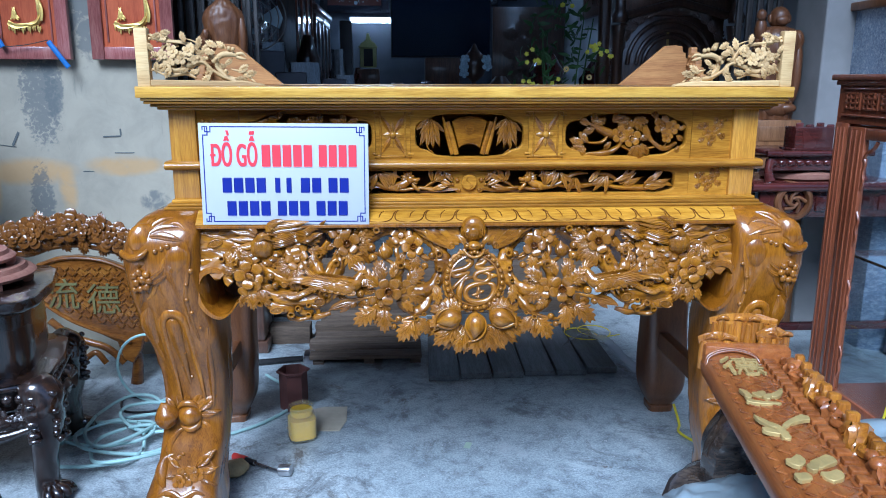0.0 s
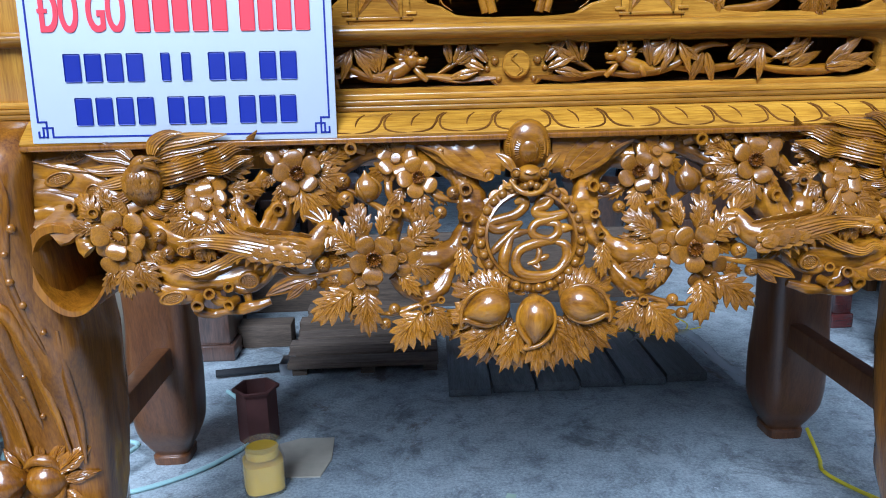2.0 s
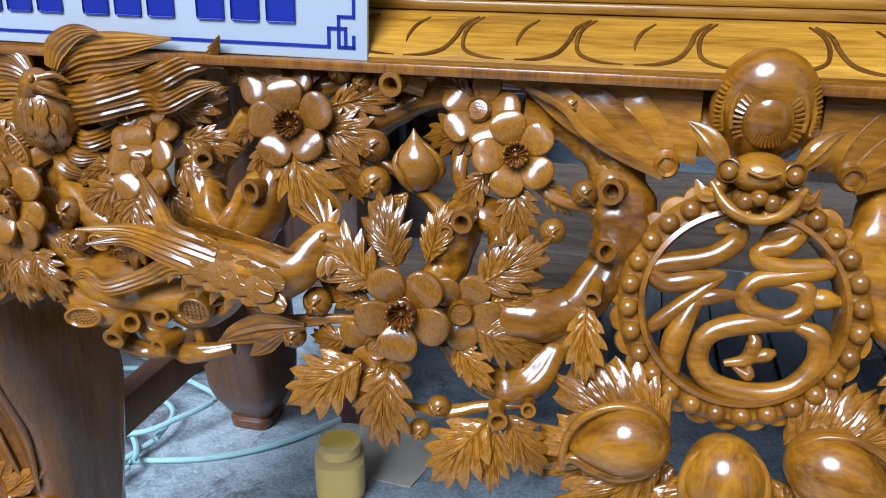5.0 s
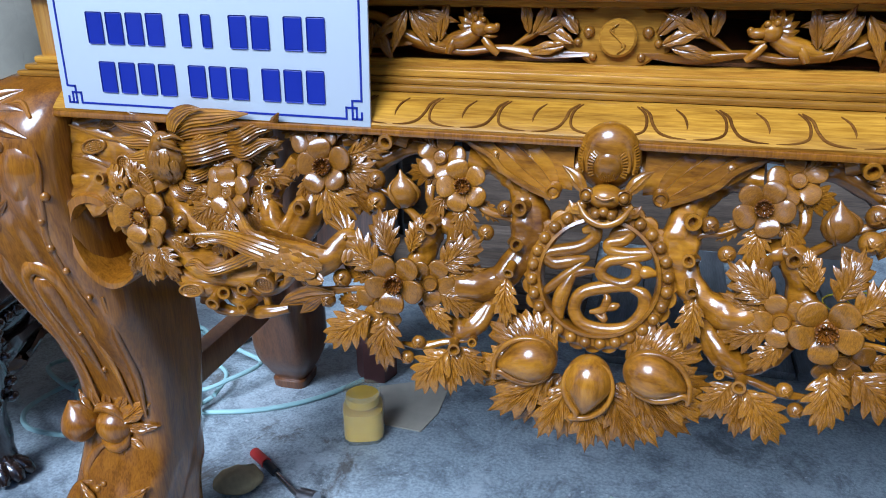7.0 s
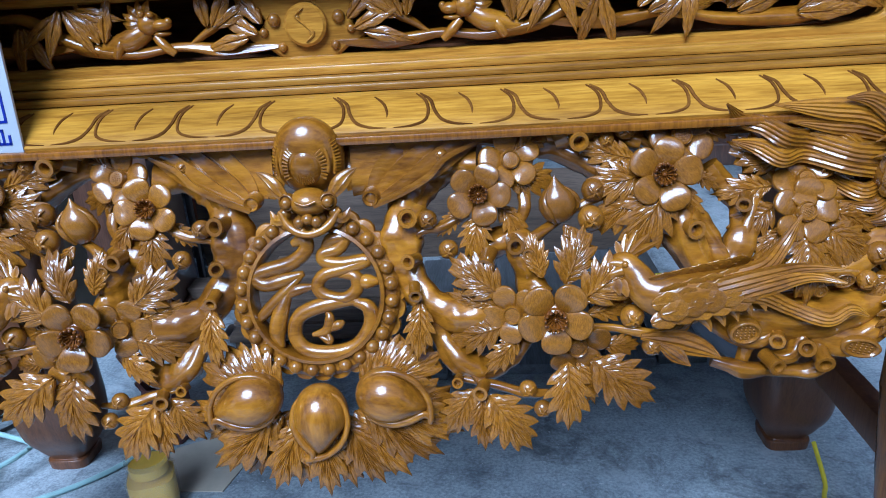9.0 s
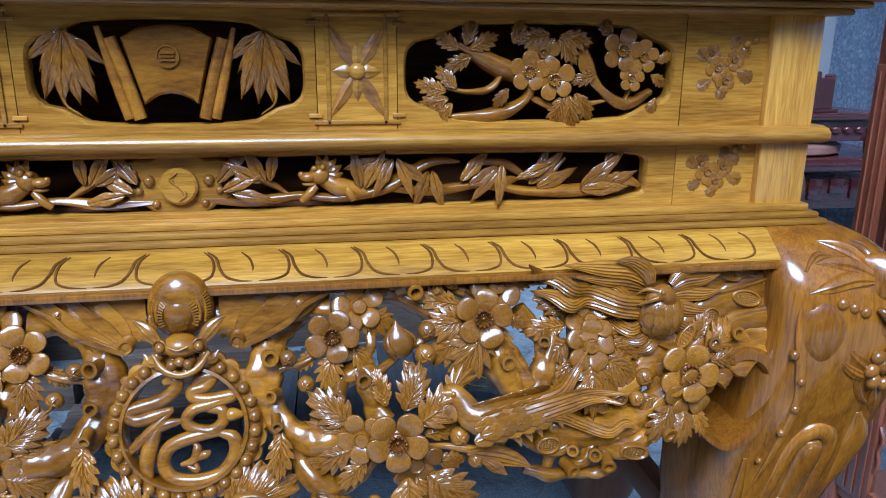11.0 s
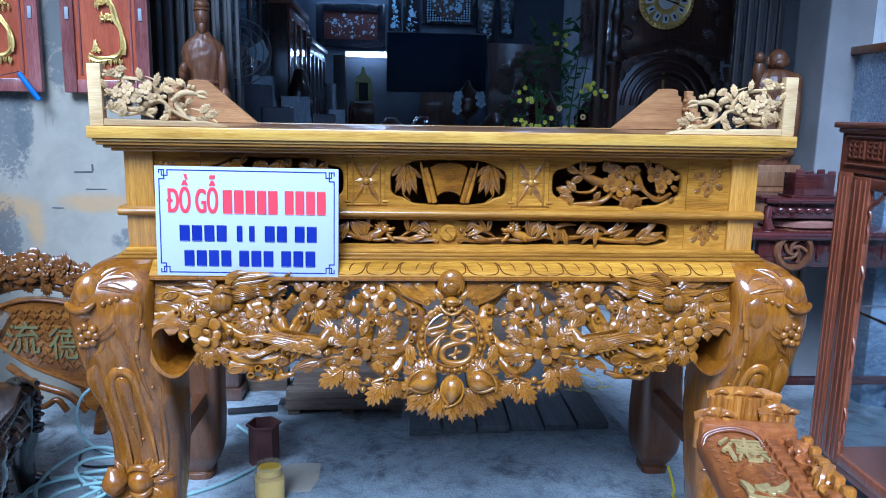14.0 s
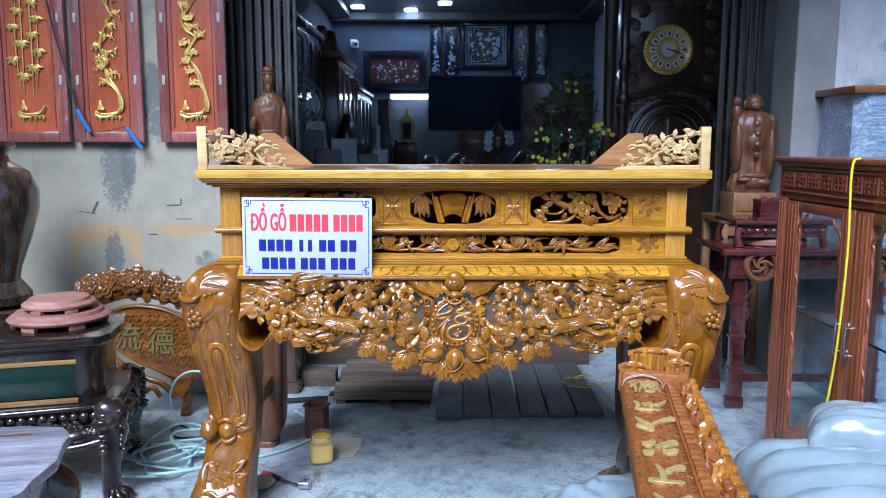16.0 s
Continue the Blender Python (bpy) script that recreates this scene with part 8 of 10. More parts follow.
def brush(a, b, w0, w1, bend=0.0):
    """A flat raised brush stroke between two points of the board."""
    a, b = Vector(a), Vector(b)
    d = (b - a).normalized()
    q = Vector((-d.y, d.x))
    pts = [a + (b - a) * t + q * bend * math.sin(math.pi * t) for t in (0, 0.15, 0.4, 0.7, 0.9, 1.0)]
    ws = [w0 * 0.5, w0, 0.8 * w0 + 0.1 * w1, 0.5 * (w0 + w1), w1, 0.1 * w1]
    out = [p + q * w for p, w in zip(pts, ws)] + [p - q * w for p, w in zip(pts[::-1], ws[::-1])]
    return slab(bmesh.new(), [(p.x, p.y) for p in out], -0.003, 0.004, 0.001)


BRUSH = [(((-0.045, 0.03), (0.03, 0.035), 0.007, 0.004, 0.004), ((-0.035, 0.02), (-0.045, -0.02), 0.009, 0.004, 0.006), ((-0.02, 0.005), (0.01, -0.012), 0.012, 0.006, 0.004), ((0.012, 0.01), (0.055, -0.030), 0.009, 0.003, 0.006), ((0.0, 0.02), (0.02, 0.0), 0.009, 0.005, 0.0)),
         (((-0.05, 0.012), (0.0, 0.022), 0.009, 0.007, 0.003), ((-0.012, 0.045), (-0.015, 0.0), 0.010, 0.008, 0.002), ((-0.012, 0.005), (-0.05, -0.038), 0.009, 0.003, -0.006), ((-0.006, 0.005), (0.065, -0.042), 0.006, 0.011, -0.006)),
         (((-0.045, 0.035), (-0.015, 0.028), 0.011, 0.008, 0.0), ((-0.04, -0.005), (-0.01, -0.03), 0.014, 0.009, 0.006), ((0.005, 0.03), (0.045, 0.012), 0.014, 0.009, 0.005), ((0.0, 0.0), (0.05, -0.03), 0.012, 0.012, 0.0), ((-0.01, 0.012), (0.02, -0.02), 0.010, 0.006, 0.0)),
         (((-0.045, 0.03), (0.04, 0.034), 0.008, 0.006, 0.004), ((-0.01, 0.04), (-0.02, -0.04), 0.009, 0.006, 0.006), ((0.0, -0.005), (0.05, -0.035), 0.009, 0.010, -0.004)),
         (((-0.04, 0.025), (0.03, 0.03), 0.009, 0.007, 0.003), ((-0.035, 0.0), (0.045, -0.004), 0.009, 0.007, -0.003), ((0.0, 0.03), (-0.04, -0.04), 0.009, 0.004, 0.004), ((0.005, 0.0), (0.045, -0.038), 0.010, 0.007, 0.0))]
for k, strokes in enumerate(BRUSH):
    for j, (a, b, w0, w1, bend) in enumerate(strokes):
        part("gilt_stroke", brush(a, b, w0, w1, bend), DULLGILT, board, "flat raised gilt brush stroke", pose(-0.030, -0.245 - 0.135 * k, 0.034 + 0.0004 * j, -90) @ Matrix.Diagonal((0.82, 1, -1.05, 1)))

chair = thing("ebony_chair", "dark striped ebony armchair with gnarled arm under the board", "armchair", m=pose(0.605, -0.80, 0, 0, 0, -10))
part("seat", B(-0.22, 0.24, -0.26, 0.28, 0.36, 0.42, 0.015), EBONY, chair)
part("arm", bark(bmesh.new(), [(-0.10, 0.22, 0.40), (-0.13, 0.21, 0.50), (-0.11, 0.20, 0.60), (-0.06, 0.16, 0.635), (0.0, 0.0, 0.632), (0.0, -0.25, 0.630)], [0.055, 0.06, 0.05, 0.044, 0.042, 0.044], 20, 7, 1.0, 0.10, 2.0), DRIFT, chair, "gnarled striped arm")
part("arm_scroll", bark(bmesh.new(), [(-0.24, 0.16, 0.42), (-0.20, 0.20, 0.44), (-0.14, 0.24, 0.44), (-0.06, 0.26, 0.44)], [0.03, 0.045, 0.05, 0.04], 18, 6, 1.0, 0.12, 4.0), DRIFT, chair)
for sx in (-0.17, 0.19):
    for sy in (-0.2, 0.22):
        part("leg", tube(bmesh.new(), [(sx, sy, 0.37), (sx * 1.15, sy * 1.1, 0.22), (sx, sy, 0.0)], [0.04, 0.036, 0.03], 10, 4), EBONY, chair)

FILMW = plain("milky_bubble_film", (0.235, 0.285, 0.31), 0.3, 0, 0.22, 14, coat=0.4, bump=0.5)


def cushion(name, label, m, w, d, h, seams=4):
    t = thing(name, label, "wrapped cushion", "wrapped cushions", m=m)
    bm = bmesh.new()
    nx, ny = 40, 24
    top, bot = [], []
    for i in range(nx + 1):
        a, b = [], []
        for j in range(ny + 1):
            u, v = 2 * i / nx - 1, 2 * j / ny - 1
            edge = max(0.0, (1 - abs(u) ** 6) * (1 - abs(v) ** 6)) ** 0.5
            quilt = 0.55 + 0.45 * abs(math.sin(math.pi * seams * (v + 1) / 2)) ** 0.5
            z = h * (0.30 + 0.70 * edge * quilt) + 0.014 * noise.noise(Vector((u * 6, v * 9, w)))
            x, y = u * w / 2 + 0.012 * noise.noise(Vector((v * 5, u, 2))), v * d / 2 + 0.012 * noise.noise(Vector((u * 5, v, 7)))
            a.append(bm.verts.new((x, y, z)))
            b.append(bm.verts.new((x, y, 0.0)))
        top.append(a)
        bot.append(b)
    for i in range(nx):
        for j in range(ny):
            bm.faces.new((top[i][j], top[i + 1][j], top[i + 1][j + 1], top[i][j + 1]))
            bm.faces.new((bot[i][j], bot[i][j + 1], bot[i + 1][j + 1], bot[i + 1][j]))
        for j in (0, ny):
            bm.faces.new((top[i][j], top[i + 1][j], bot[i + 1][j], bot[i][j]))
    for i in (0, nx):
        for j in range(ny):
            bm.faces.new((top[i][j], top[i][j + 1], bot[i][j + 1], bot[i][j]))
    part("cover", bm, FILMW, t, sharp=80)
    return t


bench = thing("low_bench", "plain dark bench under the wrapped cushions", "bench")
part("seat", B(0.80, 1.75, -0.95, -0.22, 0.30, 0.34, 0.006), DARKW, bench)
for x in (0.86, 1.69):
    for y in (-0.89, -0.28):
        part("leg", B(x - 0.03, x + 0.03, y - 0.03, y + 0.03, 0, 0.30, 0.004), DARKW, bench)
cushion("wrapped_cushion", "long cushion wrapped in milky plastic film on a bench", pose(1.33, -0.66, 0.342, 0, 0, -6), 0.98, 0.62, 0.19, 5)
cushion("wrapped_cushion", "rolled cushion wrapped in milky plastic film", pose(1.40, -0.47, 0.485, 0, 0, -24), 0.66, 0.22, 0.13, 1)
cushion("wrapped_cushion", "small film-wrapped cushion on the ebony seat", pose(0.455, -0.76, 0.422, 0, 0, 20), 0.38, 0.28, 0.105, 2)
card2 = thing("price_card", "white card with blue marks on the wrapped cushion", "card", m=pose(1.44, -0.68, 0.555, -55, 0, -20))
part("card", B(0, 0.20, -0.002, 0.002, 0, 0.14, 0.001), WHITE, card2)
part("blue_bar", B(0.02, 0.07, -0.0035, -0.002, 0.09, 0.12), BLUE_INK, card2)
part("blue_bar", B(0.012, 0.018, -0.0035, -0.002, 0.01, 0.13), BLUE_INK, card2)

# ---- red display cabinet with glass doors ----
GLASS, _ntg, _bg = _mat("window_glass", 0.03)
_bg.inputs["Base Color"].default_value = (0.8, 0.88, 0.9, 1)
_bg.inputs["Transmission Weight"].default_value = 1.0
_bg.inputs["IOR"].default_value = 1.45
cab = thing("display_cabinet", "red-brown carved display cabinet with glass doors", "cabinet", m=pose(1.425, 0.69, 0, 0, 0, -90))
CW, CD = 1.22, 0.42
part("cornice", B(-0.025, CW + 0.025, -0.02, CD + 0.02, 1.315, 1.336, 0.005), REDW, cab)
part("cornice", B(-0.012, CW + 0.012, -0.008, CD + 0.01, 1.298, 1.315, 0.005), REDW, cab)
frieze = part("frieze", B(0.0, CW, 0.004, CD, 1.165, 1.298), REDW, cab)
part("frieze_frame", B(0.03, CW - 0.03, -0.004, 0.004, 1.283, 1.290, 0.002), REDW, frieze)
part("frieze_frame", B(0.03, CW - 0.03, -0.004, 0.004, 1.190, 1.197, 0.002), REDW, frieze)
for k in range(11):
    for dz in (1.218, 1.236, 1.254, 1.270):
        part("key_fret", B(0.05 + 0.1 * k, 0.135 + 0.1 * k - 0.02 * (int(dz * 1000) % 3), -0.003, 0.004, dz - 0.004, dz + 0.004, 0.001), REDW, frieze)
    for dx in (0.05, 0.075, 0.105, 0.128):
        part("key_fret", B(dx + 0.1 * k, dx + 0.008 + 0.1 * k, -0.003, 0.004, 1.214, 1.274, 0.001), REDW, frieze)
for x in (0.0, CW - 0.08):
    for y in (0.0, CD - 0.05):
        part("corner_post", B(x, x + 0.08, y, y + 0.05, 0.0, 1.165, 0.004), REDW, cab)
        if y == 0.0:
            for dx in (0.014, 0.036, 0.058):
                part("flute", B(x + dx, x + dx + 0.006, -0.003, 0.0, 0.03, 1.15, 0.0015), REDW, cab)
part("bottom_board", B(0.05, CW - 0.05, 0.01, CD - 0.01, 0.12, 0.15), REDW, cab)
part("top_board", B(0.05, CW - 0.05, 0.02, CD - 0.01, 1.13, 1.16), REDW, cab)
part("glass_shelf", B(0.05, CW - 0.05, 0.06, CD - 0.02, 0.68, 0.69), GLASS, cab, "glass shelf")
for k, (x0, x1) in enumerate(((0.085, 0.607), (0.613, 1.135))):
    dr = part("door", B(x0, x0 + 0.10, -0.002, 0.022, 0.15, 1.155, 0.004), REDW, cab, "glazed door")
    part("stile", B(x1 - 0.085, x1, -0.002, 0.022, 0.15, 1.155, 0.004), REDW, dr)
    part("rail", B(x0 + 0.10, x1 - 0.085, 0.0, 0.020, 1.115, 1.155, 0.004), REDW, dr)
    part("rail", B(x0 + 0.10, x1 - 0.085, 0.0, 0.020, 0.15, 0.19, 0.004), REDW, dr)
    for dx in (0.022, 0.050, 0.078):
        part("moulding", B(x0 + dx, x0 + dx + 0.008, -0.006, -0.002, 0.16, 1.145, 0.002), REDW, dr)
        part("moulding", B(x1 - dx * 0.85 - 0.008, x1 - dx * 0.85, -0.006, -0.002, 0.16, 1.145, 0.002), REDW, dr)
    pn = part("pane", B(x0 + 0.10, x1 - 0.085, 0.009, 0.012, 0.19, 1.115), GLASS, dr, "clear glass pane")
    pn.visible_shadow = False
    for sx, xx in ((1, x0 + 0.10), (-1, x1 - 0.085)):
        for z in (0.30, 0.55, 0.80, 1.0):
            _bm = bmesh.new()
            tube(_bm, [(xx, 0.006, z - 0.06), (xx + sx * 0.012, 0.006, z - 0.03), (xx + sx * 0.004, 0.006, z), (xx + sx * 0.014, 0.006, z + 0.03), (xx, 0.006, z + 0.06)], 0.005, 6, 3)
            part("fret_edge", _bm, REDW, dr)
        part("fret_corner", tube(bmesh.new(), [(xx, 0.006, 1.04), (xx + sx * 0.02, 0.006, 1.07), (xx + sx * 0.05, 0.006, 1.085), (xx + sx * 0.07, 0.006, 1.11)], 0.007, 6, 4), REDW, dr)
    hx = x1 - 0.03 if k != 1 else x0 + 0.03
    part("handle", tube(bmesh.new(), [(hx, -0.024, 0.62), (hx, -0.026, 0.69), (hx, -0.024, 0.76)], 0.005, 8, 2), STEEL, dr, "steel bar handle")
    for z in (0.64, 0.74):
        part("handle_post", tube(bmesh.new(), [(hx, -0.024, z), (hx, 0.0, z)], 0.004, 6, 1), STEEL, dr)
ycord = thing("cabinet_cord", "yellow cord hanging down the front of the cabinet", "cord")
part("cord", tube(bmesh.new(), [(1.40, 0.03, 1.340), (1.375, 0.035, 1.30), (1.395, 0.06, 1.0), (1.40, 0.10, 0.6), (1.39, 0.15, 0.3), (1.36, 0.17, 0.02), (1.30, 0.12, 0.006)], 0.0042, 8, 5), YELLOWC, ycord)

# ---- maroon console with scroll ends, trays and box on it ----
alt2 = thing("scroll_end_console", "maroon lacquered console with pierced scroll ends", "console table", m=pose(1.40, 1.24, 0))
part("top", B(0.0, 0.95, 0.0, 0.42, 0.835, 0.862, 0.008), MAROON, alt2)
part("roll_edge", tube(bmesh.new(), [(0.0, 0.0, 0.842), (0.5, 0.0, 0.842), (0.95, 0.0, 0.842)], 0.022, 12, 2), MAROON, alt2)
for xx in (0.205, 0.80):
    sc = part("scroll_end", lathe_y(bmesh.new(), [(0.062, 0.10), (0.088, 0.10), (0.090, 0.0), (0.080, -0.012), (0.066, -0.012), (0.060, 0.0), (0.060, 0.10)], 28, (xx, 0.0, 0.775), cap=False), STATUE, alt2, "pierced scroll end")
    for k in range(5):
        a = 2 * math.pi * k / 5
        part("tendril", tube(bmesh.new(), [(xx + 0.055 * math.cos(a), 0.0, 0.775 + 0.055 * math.sin(a)), (xx + 0.03 * math.cos(a + 0.7), 0.0, 0.775 + 0.03 * math.sin(a + 0.7)), (xx + 0.018 * math.cos(a + 2.2), 0.0, 0.775 + 0.018 * math.sin(a + 2.2))], 0.008, 8, 4), STATUE, sc)
part("apron", B(0.05, 0.9, 0.012, 0.035, 0.70, 0.835, 0.004), MAROON, alt2)
for k in range(6):
    part("fret", B(0.31 + 0.075 * k, 0.36 + 0.075 * k, 0.004, 0.012, 0.73 + 0.02 * (k % 2), 0.80, 0.004), MAROON, alt2)
for xx, yy in ((0.12, 0.03), (0.83, 0.03), (0.12, 0.36), (0.83, 0.36)):
    lg = part("leg", B(xx - 0.035, xx + 0.035, yy, yy + 0.05, 0.06, 0.835, 0.005), MAROON, alt2, "panelled leg")
    part("foot", B(xx - 0.045, xx + 0.045, yy - 0.006, yy + 0.056, 0.0, 0.06, 0.008), MAROON, lg)
    for z in (0.20, 0.38, 0.56):
        part("collar", B(xx - 0.042, xx + 0.042, yy - 0.004, yy + 0.054, z, z + 0.022, 0.005), MAROON, lg)
    part("bracket", tube(bmesh.new(), [(xx, yy + 0.02, 0.45), (xx + 0.05, yy + 0.02, 0.5), (xx + 0.03, yy + 0.02, 0.58), (xx + 0.07, yy + 0.02, 0.66)], 0.010, 8, 4), MAROON, lg)
part("rail", B(0.15, 0.80, 0.05, 0.07, 0.14, 0.18, 0.004), MAROON, alt2)
tray = thing("maroon_riser", "low maroon lacquered riser with pierced apron on the console", "riser", m=pose(1.47, 1.27, 0.863))
part("top", B(0, 0.50, 0.0, 0.30, 0.12, 0.14, 0.006), MAROON, tray)
part("roll", tube(bmesh.new(), [(0.0, 0.0, 0.128), (0.25, -0.004, 0.128), (0.5, 0.0, 0.128)], 0.014, 10, 2), MAROON, tray)
part("apron", B(0.02, 0.48, 0.01, 0.025, 0.05, 0.12, 0.003), MAROON, tray)
for k in range(11):
    part("pierced_curl", cast(BEAD, MAROON, "maroon_bead") if k == 0 else bpy.data.meshes["maroon_bead"], MAROON, tray, m=Matrix.Translation((0.04 + 0.042 * k, 0.008, 0.085)) @ Matrix.Diagonal((0.018, 0.010, 0.014, 1)))
for xx in (0.03, 0.47):
    part("foot", tube(bmesh.new(), [(xx, 0.02, 0.10), (xx - 0.01, 0.01, 0.05), (xx, 0.005, 0.004)], [0.02, 0.018, 0.024], 10, 3), MAROON, tray)
    part("foot", tube(bmesh.new(), [(xx, 0.27, 0.10), (xx - 0.01, 0.28, 0.05), (xx, 0.285, 0.004)], [0.02, 0.018, 0.024], 10, 3), MAROON, tray)
part("lower_roll", lathe(bmesh.new(), [(0.17, 0.0), (0.19, 0.008), (0.19, 0.03), (0.17, 0.04), (0.02, 0.04)], (0.25, 0.15, 0.0), 32, 0.75), PINKW, tray)
rbox = thing("dark_red_box", "small dark red box with carved rim on the riser", "box", m=pose(1.69, 1.33, 1.004))
part("body", B(-0.09, 0.09, -0.05, 0.05, 0.0, 0.105, 0.004), MAROON, rbox)
part("base", B(-0.105, 0.105, -0.06, 0.06, 0.0, 0.010, 0.003), MAROON, rbox)
for k in range(4):
    part("rim_scallop", B(-0.09 + 0.048 * k, -0.055 + 0.048 * k, -0.05, -0.04, 0.10, 0.125 - 0.008 * (k % 2), 0.005), MAROON, rbox)

# ---- laughing statue on its plinth and stool ----
bst = thing("wooden_stool", "pale brown wooden stool carrying the statue", "stool", m=pose(1.80, 1.95, 0))
part("seat", B(-0.22, 0.16, -0.18, 0.16, 0.935, 0.972, 0.006), PLINTHW, bst)
part("apron", B(-0.19, 0.13, -0.155, -0.135, 0.86, 0.935, 0.004), PLINTHW, bst)
for xx in (-0.19, 0.13):
    for yy in (-0.15, 0.13):
        part("leg", B(xx - 0.022, xx + 0.022, yy - 0.022, yy + 0.022, 0, 0.935, 0.004), PLINTHW, bst)
plinth = thing("statue_plinth", "stepped pale brown wooden plinth on the stool", "plinth", m=pose(1.805, 1.93, 0.973))
part("block", B(-0.135, 0.115, -0.11, 0.11, 0.0, 0.137, 0.004), PLINTHW, plinth)
part("panel", B(-0.11, 0.09, -0.116, -0.11, 0.03, 0.105, 0.003), PLINTHW, plinth)


def fold(t, z):
    """Hanging robe folds, deeper towards the hem."""
    return 0.035 * math.sin(11 * t + 9 * z) * (1.2 - z) + 0.03 * math.sin(17 * t - 14 * z) + 0.02 * math.sin(60 * z + 4 * t)


def figure(name, label, m, rows, lumps, material, deep=1.0):
    bm = bmesh.new()
    loft(bm, [[(cx + rx * math.cos(t) * (1 + deep * fold(t, z)), cy + ry * math.sin(t) * (1 + deep * fold(t, z)), z) for t in (2 * math.pi * i / 72 for i in range(72))] for z, cx, cy, rx, ry in (tuple(q) for q in spline(rows, 6))])
    for c, r in lumps:
        blob(bm, c, r, None, 16, 10)
    for v in bm.verts:
        v.co += 0.004 * Vector((noise.noise(v.co * 45), noise.noise(v.co * 45 + Vector((7, 0, 0))), 0))
    ob = part(name, bm, material, None, sharp=80, m=m)
    return tagged(ob, label, "statue")


figure("statue", "polished brown wooden statue of a standing round-bellied figure", pose(1.795, 1.93, 1.111),
       [(0.0, 0, 0, 0.115, 0.085), (0.05, 0, 0, 0.12, 0.09), (0.10, 0, 0, 0.105, 0.08), (0.20, 0, 0, 0.10, 0.075), (0.30, 0, -0.005, 0.112, 0.085), (0.40, 0, -0.005, 0.122, 0.085), (0.45, 0, 0, 0.10, 0.07), (0.475, 0, 0, 0.05, 0.045)],
       [((0, -0.045, 0.30), (0.07, 0.06, 0.08)), ((0, -0.01, 0.52), (0.052, 0.052, 0.056)), ((0, -0.04, 0.505), (0.036, 0.03, 0.028)), ((-0.10, -0.02, 0.46), (0.03, 0.03, 0.06)), ((-0.105, -0.03, 0.53), (0.026, 0.026, 0.03)), ((0.10, -0.02, 0.40), (0.035, 0.04, 0.06)), ((0.05, -0.01, 0.515), (0.012, 0.014, 0.024)), ((-0.05, -0.01, 0.515), (0.012, 0.014, 0.024)),
        ((0, -0.088, 0.40), (0.018, 0.01, 0.018)), ((0, -0.10, 0.34), (0.018, 0.01, 0.018)), ((0, -0.102, 0.28), (0.018, 0.01, 0.018)), ((0, -0.098, 0.22), (0.018, 0.012, 0.018)), ((0, -0.06, 0.06), (0.08, 0.05, 0.05)), ((-0.095, -0.03, 0.27), (0.032, 0.05, 0.16)), ((0.098, -0.03, 0.25), (0.032, 0.05, 0.17)), ((0.05, -0.085, 0.06), (0.05, 0.03, 0.025)), ((-0.05, -0.08, 0.075), (0.05, 0.03, 0.02)), ((0, -0.09, 0.10), (0.07, 0.02, 0.018))], STATUE)

wrapped = thing("wrapped_furniture", "tall furniture piece wrapped in shiny bluish film", "furniture")
# pale streaks in the colour stand in for glints on the film
BLUEFILM = wood("bluish_film_glints", (0.05, 0.09, 0.19), (0.15, 0.22, 0.36), (0.50, 0.58, 0.68), "x", rough=0.25, coat=0.7, scale=1.6, bump=0.8)
_bm = bmesh.new()
loft(_bm, [[(2.44 + 0.34 * q[0] + 0.012 * noise.noise(Vector((k, i, 1))), 1.58 + 0.22 * q[1] + 0.012 * noise.noise(Vector((k, i, 5))), z) for i, q in enumerate([(c[0], c[1]) for c in sq_ring(1, 0, 9.0, 28)])] for k, z in enumerate([0.055 * j for j in range(31)])])
part("film", _bm, BLUEFILM, wrapped, sharp=25)
part("top", B(2.07, 2.83, 1.34, 1.82, 1.651, 1.69, 0.006), BROWN, wrapped)
part("tape", B(2.17, 2.5, 1.345, 1.5, 1.691, 1.697), plain("tan_tape", (0.5, 0.42, 0.15), 0.5), wrapped)



# ---- the dim shop behind ----
def gate(x0, x1, y, n, label, metal):
    g = thing("folding_gate", label, "gate", "folding gates")
    for k in range(n):
        x = x0 + (x1 - x0) * (k + 0.5) / n
        dy = 0.018 if k % 2 else -0.018
        part("slat", B(x - (x1 - x0) / n * 0.36, x + (x1 - x0) / n * 0.36, y + dy - 0.012, y + dy + 0.012, 0.02, 2.98, 0.003), metal, g)
    for z in (0.5, 1.5, 2.5):
        part("cross_bar", B(x0, x1, y + 0.031, y + 0.045, z, z + 0.03), metal, g)
    return g


gate(-1.235, -0.86, 1.80, 14, "grey metal folding gate pushed to the side", GREYSLAT)
gate(1.66, 1.94, 2.16, 10, "dark metal folding gate pushed against the pier", GREYSLAT2)

